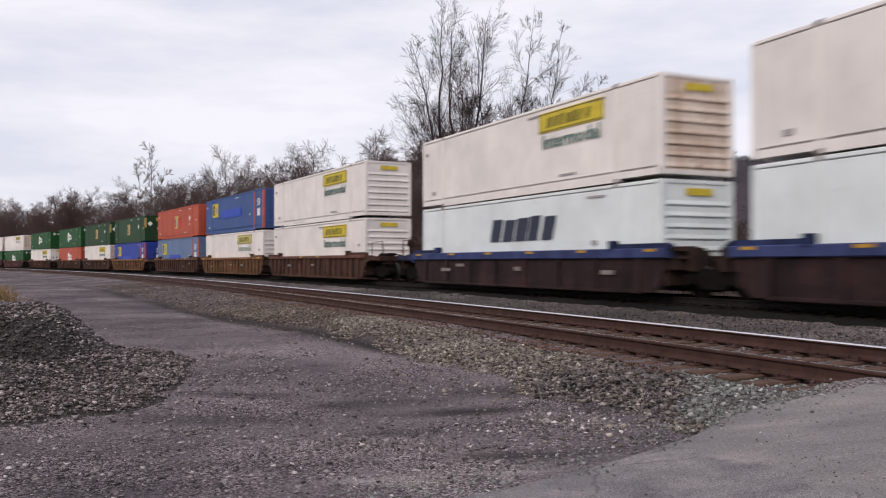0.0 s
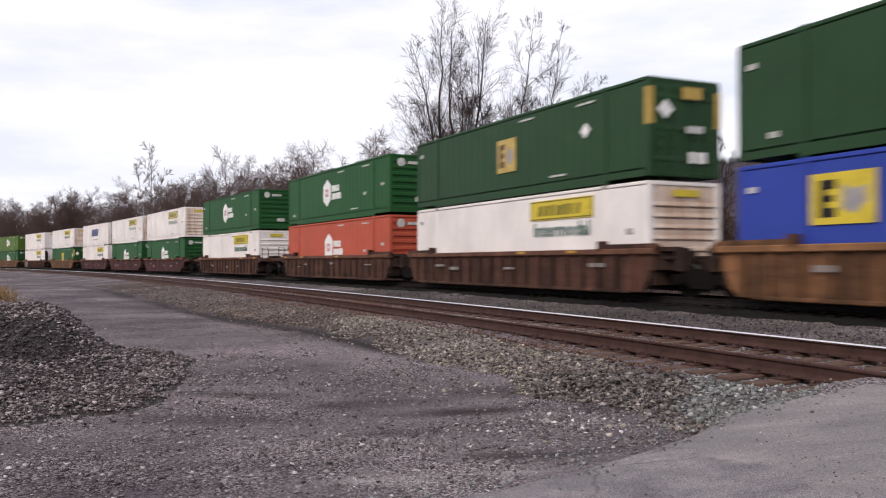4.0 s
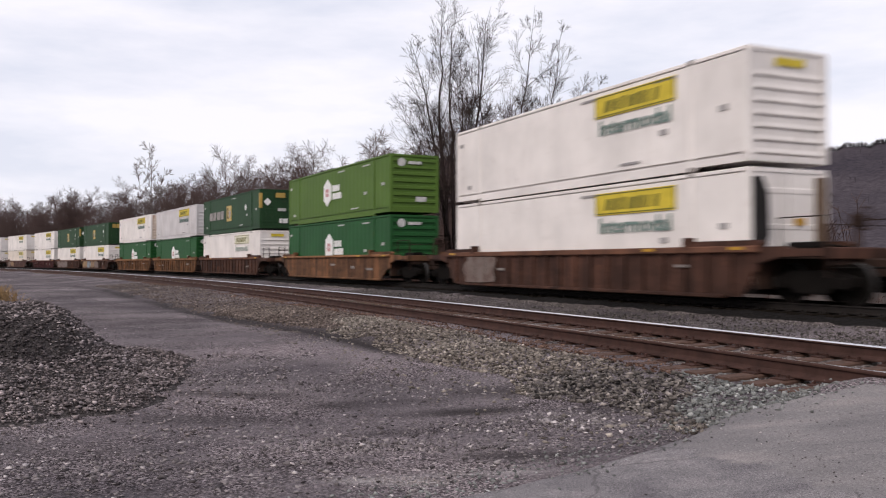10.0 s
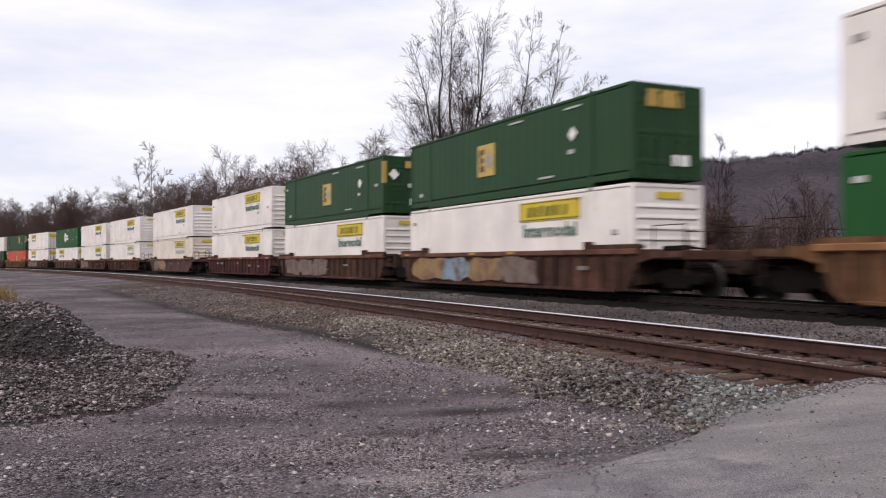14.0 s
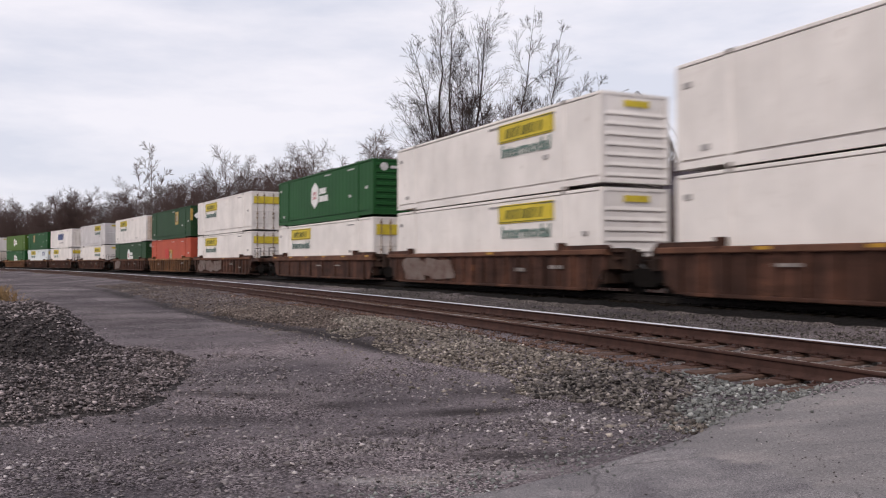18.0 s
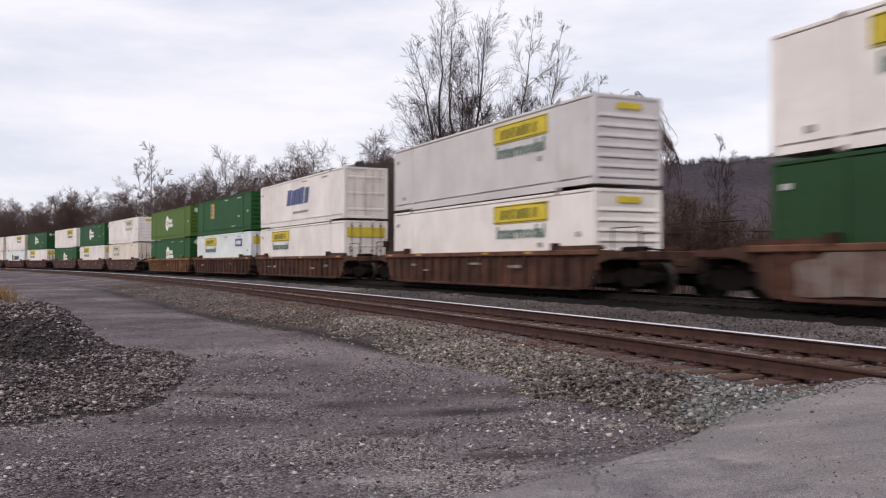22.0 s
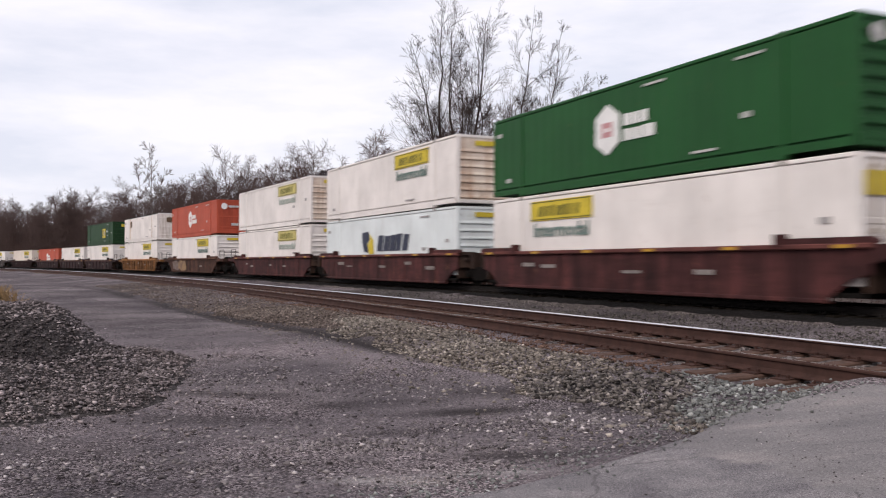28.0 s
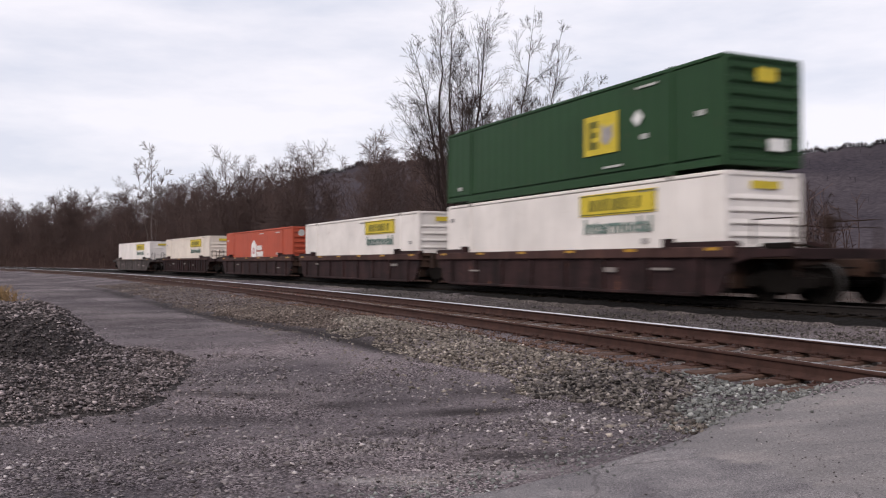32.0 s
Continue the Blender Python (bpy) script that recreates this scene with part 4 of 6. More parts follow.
def mid_post_shape():
    sh = Shape()
    sh.box(-0.1, 0.1, -0.014, 0.02, 0.12, TALL - 0.08, 0.006)
    return sh


def casting_shape():
    return Shape().box(-0.1, 0.1, -0.085, 0.085, -0.02, 0.13, 0.015)


def ribbed_profile(z0, z1, n, half, out, base):
    """A sheet seen from its edge, with n raised ribs."""
    pts = [(base - 0.04, z0), (base, z0)]
    step = (z1 - z0) / n
    for i in range(n):
        z = z0 + (i + 0.5) * step
        pts += [(base, z - half - 0.03), (base + out, z - half), (base + out, z + half), (base, z + half + 0.03)]
    return pts + [(base, z1), (base - 0.04, z1)]


def louvre_profile(z0, z1, n, base):
    """A pressed sheet seen from its edge: shallow folds, each with a sharp undercut lip."""
    pts = [(base - 0.09, z0), (base, z0)]
    step = (z1 - z0) / n
    for i in range(n):
        z = z0 + (i + 0.35) * step
        pts += [(base, z - 0.055), (base - 0.055, z - 0.045), (base - 0.055, z - 0.005), (base + 0.03, z), (base + 0.03, z + 0.03), (base, z + 0.12)]
    return pts + [(base, TALL - 0.12), (base - 0.09, TALL - 0.12)]


def end_ribs_shape(light):
    """The closed end: one pressed sheet with horizontal folds."""
    return Shape().extrude(louvre_profile(0.2, TALL - 0.5, 7, HALF - 0.04) if light else ribbed_profile(0.14, TALL - 0.12, 8, 0.065, 0.075, HALF - 0.075), "y", -WID + 0.11, WID - 0.11)


def door_shape(y):
    a, b = sorted((0.01 * y, (WID - 0.1) * y))
    return Shape().extrude(ribbed_profile(0.14, TALL - 0.12, 3, 0.05, 0.015, HALF - 0.035), "y", a, b)


def lock_shape():
    sh = Shape()
    sh.rod((HALF + 0.035, 0, 0.1), (HALF + 0.035, 0, TALL - 0.1), 0.024, 6)
    for z in (0.22, 0.95, 1.25, TALL - 0.3):
        sh.box(HALF - 0.01, HALF + 0.055, -0.06, 0.06, z - 0.05, z + 0.05)
    return sh


SIDE_Y = -WID - 0.006


def plate(x0, x1, z0, z1):
    return Shape().box(x0, x1, -0.004, 0.03, z0, z1)


def bars(rnd, x0, x1, z0, z1, n, lean=0.12, gap=0.25):
    """Unreadable lettering: a row of plain slanting blocks."""
    sh = Shape()
    step = (x1 - x0) / n
    for i in range(n):
        a = x0 + i * step
        b = a + step * (1 - gap * rnd.uniform(0.6, 1.4))
        t = z1 - (z1 - z0) * rnd.uniform(0.0, 0.12)
        d = lean * (z1 - z0)
        sh.extrude([(a, z0), (b, z0), (b + d, t), (a + d, t)], "y", -0.004, 0.02)
    return sh


def word_mesh(text, width, height, key):
    """A word in the built-in letters as a thin raised mesh, fitted to width and height, from its lower left corner."""
    cu = bpy.data.curves.new("word", "FONT")
    cu.body, cu.size, cu.extrude, cu.offset = text, 1.0, 0.004, 0.022
    cu.resolution_u = 2
    ob = bpy.data.objects.new("word", cu)
    me = bpy.data.meshes.new_from_object(ob)
    bpy.data.objects.remove(ob)
    bpy.data.curves.remove(cu)
    v = np.empty(len(me.vertices) * 3)
    me.vertices.foreach_get("co", v)
    v = v.reshape(-1, 3)
    lo, hi = v.min(0), v.max(0)
    k = (v - lo) / (hi - lo)
    me.vertices.foreach_set("co", np.column_stack([k[:, 0] * width, -k[:, 2] * 0.008 + 0.004, k[:, 1] * height]).ravel())
    me.materials.clear()
    me.materials.append(M[key])
    me.update()
    return me


def sign(box, x, pale, rnd):
    """A yellow panel with a dark border and dark lettering, and a greenish word under it."""
    p = part("yellow_sign", once(("ysign", pale), lambda: plate(-1.85, 1.85, 2.0, 2.66).mesh("yellow_sign", "panel_grey" if pale == 2 else "faded" if pale else "yellow")), box, "faded yellow sign panel" if pale else "yellow sign panel", pose(x, SIDE_Y, 0))
    part("border", once("yborder", lambda: Shape().box(-1.85, 1.85, -0.004, 0.0, 2.6, 2.635).box(-1.85, 1.85, -0.004, 0.0, 2.025, 2.06).box(-1.82, -1.78, -0.004, 0.0, 2.06, 2.6).box(1.78, 1.82, -0.004, 0.0, 2.06, 2.6).mesh("border", "olive")), p, "dark border line", pose(0, -0.005, 0))
    part("lettering", once(("yl", pale), lambda: bars(random.Random(3), -1.35, 1.3, 2.14, 2.5, 7, 0.25, 0.4).mesh("lettering", "olive")), p, "olive lettering as plain bars", pose(0, -0.006, 0))
    part("lettering", once(("gl", pale), lambda: word_mesh("Intermodal", 3.3, 0.46, "faded_teal" if pale else "teal")), box, "faded green word Intermodal", pose(x - 1.62, SIDE_Y - 0.004, 1.45))


def hexmark(box, x, z=0.0):
    p = part("emblem", once("hex", lambda: Shape().extrude([(-0.6, 1.2), (0, 0.84), (0.6, 1.2), (0.6, 2.0), (0, 2.36), (-0.6, 2.0)], "y", -0.004, 0.03).mesh("emblem", "decal")), box, "white six-sided emblem", pose(x, SIDE_Y, z))
    part("emblem_mark", once("hexin", lambda: Shape().box(-0.26, 0.26, -0.01, 0.01, 1.38, 1.54).box(-0.26, 0.26, -0.01, 0.01, 1.66, 1.82).box(-0.26, -0.12, -0.01, 0.01, 1.54, 1.66).box(0.12, 0.26, -0.01, 0.01, 1.54, 1.66).mesh("emblem_mark", "red")), p, "pale red blocks")
    for z0, x1, k in ((1.62, 2.0, 3), (1.18, 2.3, 5)):
        part("lettering", once(("hextext", z0), lambda: bars(random.Random(5), 0.82, x1, z0, z0 + 0.37, k, 0, 0.2).mesh("lettering", "decal")), box, "white lettering as plain bars", pose(x, SIDE_Y, z))


def slant(box, x, key, bird):
    """Large slanting blocks; bird: with an angular two-tone emblem behind them."""
    span = (-2.2, 2.1, 1.3, 2.3) if key == "navy" else (-0.6, 3.2, 1.15, 1.95) if bird else (-1.9, 2.6, 1.35, 2.2)
    part("lettering", once(("slant", key, bird), lambda: bars(random.Random(9), *span, 5, 0.3, 0.2).mesh("lettering", key)), box, "large dark slanting lettering as plain blocks", pose(x, SIDE_Y, 0))
    if key == "navy":
        part("lettering", once("slant_small", lambda: bars(random.Random(10), -0.9, 2.0, 0.75, 0.88, 12, 0.2, 0.2).mesh("lettering", "dull")), box, "small lettering as plain bars", pose(x, SIDE_Y, 0))
    elif bird:
        p = part("emblem", once("bird_dark", lambda: Shape().extrude([(-2.6, 2.1), (-1.75, 2.15), (-1.6, 1.75), (-1.95, 1.55), (-1.75, 1.1), (-2.3, 1.15), (-2.55, 1.6)], "y", -0.004, 0.02).mesh("emblem", "ink")), box, "dark angular emblem", pose(x, SIDE_Y, 0))
        part("emblem_mark", once("bird_bright", lambda: Shape().extrude([(-1.55, 2.0), (-1.1, 1.7), (-1.05, 1.05), (-1.6, 1.0), (-1.85, 1.5), (-1.5, 1.7)], "y", -0.004, 0.02).mesh("emblem_mark", "yellow")), p, "yellow-green wing shape")


def panel_mark(box, x, key, w=0.66, z=0.0):
    p = part("emblem", once(("panel", key, w), lambda: plate(-w, w, 0.92, 2.12).mesh("emblem", key)), box, "faded square emblem panel", pose(x, SIDE_Y, z))
    part("emblem_mark", once(("panelin", key, w), lambda: Shape().extrude([(w * a, c) for a, c in ((-0.75, 1.1), (-0.15, 1.1), (-0.15, 1.32), (-0.5, 1.32), (-0.5, 1.45), (-0.2, 1.45), (-0.2, 1.62), (-0.5, 1.62), (-0.5, 1.75), (-0.15, 1.75), (-0.15, 1.95), (-0.75, 1.95))], "y", -0.01, 0.01).mesh("emblem_mark", "olive" if key == "yellow" else "vent")), p)
    part("emblem_mark", once(("swirl", w), lambda: Shape().extrude([(w * a, c) for a, c in ((0.05, 1.3), (0.4, 1.15), (0.75, 1.4), (0.7, 1.8), (0.4, 1.65), (0.1, 1.85))], "y", -0.01, 0.01).mesh("emblem_mark", "dull")), p, "grey swirl")


BOX_LABEL = {"white": "off-white", "cool": "cool white", "grey": "light grey", "cream": "stained cream", "green": "bright green", "deep": "dark green", "lime": "light olive-green", "orange": "orange-red", "blue": "faded blue", "royal": "royal blue", "pale": "pale blue"}


def container(colour, mark, end="rib", at=None, seed=0, low=False):
    """colour: a key of BOX. mark: what the road side carries. end: rib, rust, door or band at the forward end."""
    rnd = random.Random(seed)
    light = colour in ("white", "cool", "grey", "cream")
    extra = {"R": "with a yellow sign", "P": "with a faded yellow sign", "L": "with a yellow sign near its rear", "H": "with a white six-sided emblem", "S": "with large dark lettering", "T": "with a square tan emblem", "G": "with a tan emblem and washed-out lettering", "Y": "with a square yellow emblem",
             "B": "with a yellow emblem and scarlet posts", "O": "with a small orange emblem", "V": "with a brown vent", "N": "with plain sides", "U": "with yellow sign and small blue panel", "F": "with a faded grey-green sign", "M": "with a faded sign near its rear"}[mark]
    box = tagged(new("shipping_container"), f"{BOX_LABEL[colour]} shipping container {extra}", "shipping container", "containers of the train")
    mat = "box_" + colour
    part("shell", once(("shell", light, mat), lambda: shell_shape(not light).mesh("shell", mat)), box)
    for y in (-1, 1):
        part("top_rail", once(("trail", y, mat), lambda: rail_shape(y, True).mesh("top_rail", mat)), box) if mark != "V" else part("top_rail", once(("trail", y, "V"), lambda: rail_shape(y, True).mesh("top_rail", "near_black")), box, "dark top rail")
        part("bottom_rail", once(("brail", y, mat), lambda: rail_shape(y, False).mesh("bottom_rail", mat)), box)
    for x in (-1, 1):
        part("end_header", once(("ehead", x, mat), lambda: end_frame_shape(x, True).mesh("end_header", mat)), box)
        part("end_sill", once(("esill", x, mat), lambda: end_frame_shape(x, False).mesh("end_sill", mat)), box)
    post_mat = "scarlet" if mark == "B" else mat
    for x in (-1, 1):
        for y in (-1, 1):
            part("corner_post", once(("post", post_mat if x > 0 else mat), lambda: post_shape().mesh("corner_post", post_mat if x > 0 else mat)), box, "", pose(x * (HALF - 0.09), y * (WID - 0.09), 0))
            for z in (0.0, TALL - 0.11):
                part("corner_casting", once(("cast", mat), lambda: casting_shape().mesh("corner_casting", "cast_worn" if light else mat)), box, "grimy worn casting" if light else "", pose(x * 6.0, y * (WID - 0.08), z))
        part("mid_post", once(("midpost", post_mat if x > 0 else mat), lambda: mid_post_shape().mesh("mid_post", post_mat if x > 0 else mat)), box, "", pose(x * 6.0, -WID + 0.01, 0))
    if end in ("rib", "rust"):
        em = "end_rust" if end == "rust" else mat
        part("end_wall", once(("ribs", em), lambda: end_ribs_shape(light).mesh("end_wall", em)), box, "ribbed end wall streaked with rust" if end == "rust" else "")
        if mark == "H":
            d = part("emblem", once("endhex", lambda: Shape().lathe([(0.0, -0.004), (0.21, -0.004), (0.21, 0.01)], 0, 16).mesh("emblem", "stencil")), box, "white round emblem", Matrix.Translation((HALF + 0.016, -0.7, 2.5)) @ Matrix.Rotation(math.pi / 2, 4, "Z"))
            part("lettering", once("endtext", lambda: Shape().box(HALF + 0.0, HALF + 0.016, -0.35, 0.35, 2.42, 2.56).mesh("lettering", "stencil")), box)
            part("end_marking", once("endcode", lambda: Shape().box(HALF + 0.0, HALF + 0.03, 0.05, 0.6, 0.62, 0.85).mesh("end_marking", "stencil")), box, "white block of lettering")
        elif light:
            part("end_sign", once("endsign", lambda: Shape().box(HALF, HALF + 0.01, -0.45, 0.5, 2.46, 2.66).mesh("end_sign", "yellow")), box, "small yellow sign")
    else:
        for y in (-1, 1):
            dm = "door_worn" if end == "worn" else mat
            part("door", once(("door", y, dm), lambda: door_shape(y).mesh("door", dm)), box, "flat door stained with rust" if end == "worn" else "")
        for y in (-0.85, -0.35, 0.35, 0.85) if end not in ("nose", "worn") else ():
            part("lock_rod", once(("lock", mat), lambda: lock_shape().mesh("lock_rod", "rod_rust" if light else mat)), box, "rust-stained lock rod" if light else "", pose(0, y, 0))
        if end == "nose":
            # near-black plate painted in for the bay's shade; nothing is cut open
            part("recess", once("noserec", lambda: Shape().extrude([(-1.2, 0.6), (-0.9, 0.6), (-0.68, 1.3), (-0.72, 2.3), (-0.9, 2.66), (-1.2, 2.66)], "x", HALF - 0.02, HALF + 0.03).mesh("recess", "near_black")), box, "dark plate standing for a shaded bay beside the door")
            part("end_sign", once("nosesign", lambda: Shape().box(HALF + 0.0, HALF + 0.02, 0.15, 0.5, 1.5, 1.68).mesh("end_sign", "reflector")), box, "small orange plate")
            part("jamb", once("nosejamb", lambda: Shape().box(HALF - 0.02, HALF + 0.03, 0.86, 1.2, 0.5, 2.7, 0.01).mesh("jamb", "vent")), box, "brown end jamb")
        if end == "band":
            part("end_sign", once("endband", lambda: Shape().box(HALF - 0.02, HALF + 0.012, -1.1, 1.15, 2.0, 2.52).mesh("end_sign", "yellow")), box, "yellow band across the doors")
        if end == "panel":
            part("end_sign", once("endpanel", lambda: Shape().box(HALF - 0.02, HALF + 0.016, -0.85, 0.5, 2.2, 2.7).mesh("end_sign", "ochre")), box, "ochre panel on the doors")
    if end == "door" and mark == "H":
        part("emblem", once("doorhex", lambda: Shape().lathe([(0.0, -0.004), (0.26, -0.004), (0.26, 0.01)], 0, 16).mesh("emblem", "decal")), box, "white round emblem", Matrix.Translation((HALF + 0.07, -0.7, 2.35)) @ Matrix.Rotation(math.pi / 2, 4, "Z"))
        part("lettering", once("doortext", lambda: Shape().box(HALF + 0.06, HALF + 0.07, -0.35, 0.5, 2.25, 2.42).mesh("lettering", "stencil")), box, "white lettering as a plain bar")
        part("end_marking", once("doorcode", lambda: Shape().box(HALF + 0.06, HALF + 0.07, -0.1, 0.5, 0.75, 0.95).mesh("end_marking", "stencil")), box, "white block of lettering")
    if colour == "orange" and mark in "TO":
        part("end_sign", once("orange_end", lambda: Shape().box(HALF + 0.06, HALF + 0.07, -0.3, 0.75, 2.2, 2.62).mesh("end_sign", "yellow")), box, "yellow emblem panel on the doors")
        part("end_marking", once("orange_code", lambda: Shape().box(HALF + 0.06, HALF + 0.07, 0.0, 0.6, 0.95, 1.15).mesh("end_marking", "stencil")), box, "white block of lettering")
    # road-side markings
    if mark in "RPF":
        sign(box, 3.55, {"R": 0, "P": 1, "F": 2}[mark], rnd)
    elif mark in "LUM":
        sign(box, -3.45, 2 if mark == "M" else 0, rnd)
        if mark == "U":
            part("blue_panel", once("bluepanel", lambda: plate(-0.9, 0.9, 1.84, 2.42).mesh("blue_panel", "navy")), box, "small blue lettered panel", pose(4.9, SIDE_Y, 0))
            part("lettering", once("bluetext", lambda: bars(random.Random(6), 4.2, 5.6, 1.98, 2.28, 4, 0.0, 0.3).mesh("lettering", "decal")), box, "white lettering as plain bars", pose(0, SIDE_Y - 0.004, 0))
    elif mark == "H":
        hexmark(box, *((-0.5, -0.15) if low else (-0.8, 0.0)))
    elif mark == "S":
        slant(box, 0.1, "ink" if colour == "cool" else "navy", bool(at))
    elif mark == "T":
        panel_mark(box, 0.0 if at is None else at, "tanlogo")
    elif mark == "Y":
        panel_mark(box, 2.8 if colour == "deep" else 0.18, "yellow", 0.85)
    elif mark == "O":
        panel_mark(box, at, "ochre", 0.58, -0.25 if low else 0.42)
    elif mark == "B":
        p = part("emblem", once("bemblem", lambda: plate(-0.85, 0.85, 1.4, 2.5).mesh("emblem", "yellow")), box, "yellow square emblem", pose(-4.95, SIDE_Y, 0))
        part("emblem_mark", once("bmark_a", lambda: Shape().extrude([(-0.6, 1.55), (-0.15, 1.55), (-0.15, 1.75), (-0.4, 1.75), (-0.4, 1.88), (-0.2, 1.88), (-0.2, 2.02), (-0.4, 2.02), (-0.4, 2.15), (-0.15, 2.15), (-0.15, 2.35), (-0.6, 2.35)], "y", -0.01, 0.01).mesh("emblem_mark", "near_black")), p, "dark block letter shape")
        part("emblem_mark", once("bmark_b", lambda: Shape().extrude([(0.0, 1.75), (0.3, 1.6), (0.65, 1.85), (0.6, 2.2), (0.3, 2.1), (0.05, 2.25)], "y", -0.01, 0.01).mesh("emblem_mark", "dull")), p, "grey swirl")
        part("patch", once(("bpatch", low), lambda: (plate(-2.1, 2.2, 0.6, 1.35) if low else plate(-2.8, 2.8, 1.2, 1.85)).mesh("patch", "patch")), box, "fresh blue paint patch over old lettering", pose(-0.7 if low else -0.2, SIDE_Y, 0))
    if colour == "orange" and mark in "TO":
        w0, w1 = (-1.5, 1.5) if mark == "T" else (-2.3, -0.9)
        part("patch", once(("redpatch", mark), lambda: plate(w0, w1, 1.0, 1.95).mesh("patch", "red_patch")), box, "brighter red paint patch", pose(at or 0.3, SIDE_Y + 0.003, 0))
    if mark == "G":
        panel_mark(box, 0.05, "tanlogo")
        part("ghost_lettering", once("ghost", lambda: bars(random.Random(21), -6.0, -1.2, 1.15, 1.85, 4, 0.1, 0.25).mesh("ghost_lettering", "ghost")), box, "washed-out pale lettering", pose(0, SIDE_Y, 0))
    if mark == "B":
        for m in (pose(7.05, SIDE_Y, 0), Matrix.Translation((HALF + 0.03, 0.25, 0)) @ Matrix.Rotation(math.pi / 2, 4, "Z")):
            part("lettering", once("fifty_three", lambda: word_mesh("53", 0.6, 0.5, "decal")), box, "white number 53", m @ pose(-0.3, 0, 1.75))
            part("marking", once("white_patch", lambda: plate(-0.3, 0.3, 1.02, 1.52).mesh("marking", "decal")), box, "white lettered patch", m)
    if end == "door" and colour in ("deep", "green") and mark in "TGOY":
        for y in (-1, 1):
            part("post_strip", once("post_strip", lambda: Shape().box(-0.07, 0.1, -0.1, 0.1, 1.55, 2.6).mesh("post_strip", "ochre")), box, "yellow strip on the corner post", pose(HALF - 0.09, y * (WID - 0.09), 0))
        part("placard", once("end_diamond", lambda: Shape().extrude([(-0.28, 0), (0, -0.28), (0.28, 0), (0, 0.28)], "x", -0.01, 0.01).mesh("placard", "decal")), box, "white diamond placard", pose(HALF + 0.07, -0.75, 1.98))
        part("end_sign", once("end_small_yellow", lambda: Shape().box(-0.01, 0.01, -0.35, 0.35, -0.17, 0.17).mesh("end_sign", "ochre")), box, "small yellow emblem", pose(HALF + 0.07, 0.2, 2.48))
        part("marking", once("end_code", lambda: Shape().box(-0.01, 0.01, -0.3, 0.3, -0.1, 0.1).mesh("marking", "stencil")), box, "", pose(HALF + 0.07, 0.3, 1.45))
    if mark == "V":
        part("stain", once("vstain", lambda: plate(-0.2, 0.2, 0.36, 2.75).mesh("stain", "end_rust")), box, "brown rust stain down the side", pose(-5.0, SIDE_Y + 0.003, 0))
        part("stain", once("vstain_narrow", lambda: plate(-0.09, 0.09, 0.36, 2.75).mesh("stain", "end_rust")), box, "brown rust stain down the side", pose(5.8, SIDE_Y + 0.003, 0))
        part("vent", once("vent", lambda: Shape().box(-0.3, 0.3, -0.02, 0.03, 1.75, 2.45).mesh("vent", "vent")), box, "square brown vent", pose(-4.4, SIDE_Y, 0))
        part("vent", once("vent2", lambda: Shape().box(HALF - 0.02, HALF + 0.03, -0.3, 0.3, 1.95, 2.45).mesh("vent", "vent")), box, "square brown vent")
    if mark in "TYG":
        part("placard", once("diamond", lambda: Shape().extrude([(-0.24, 0), (0, -0.24), (0.24, 0), (0, 0.24)], "y", -0.004, 0.02).mesh("placard", "decal")), box, "white diamond placard", pose(5.0 if mark == "T" else 4.6 if colour == "deep" else 7.3, SIDE_Y, 1.75))
        part("end_marking", once("endmark", lambda: Shape().box(HALF - 0.02, HALF + 0.025, 0.15, 0.75, 0.5, 0.82).mesh("end_marking", "decal")), box, "white block of lettering")
        if end == "rib":
            part("end_sign", once("endyellow", lambda: Shape().box(HALF - 0.02, HALF + 0.025, -0.25, 0.4, 2.25, 2.6).mesh("end_sign", "yellow")), box, "small yellow emblem")
    # small codes near the corners and along the top
    key = "dull" if light else "stencil"
    long_code = once(("lcode", light), lambda: plate(-0.45, 0.45, -0.032, 0.032).mesh("stencil", key))
    short_code = once(("scode", light), lambda: plate(-0.14, 0.14, -0.07, 0.07).mesh("stencil", key))
    for x, z, me in ((1.4, 2.62, long_code), (5.0, 2.6, long_code), (-7.6, 2.3, short_code), (-6.9, 0.6, short_code), (4.9, 1.2, short_code), (7.2, 1.5, short_code), (3.4, 0.5, long_code)):
        if rnd.random() < (0.55 if light else 0.8):
            part("stencil", me, box, "", pose(x, SIDE_Y, z))
    return box


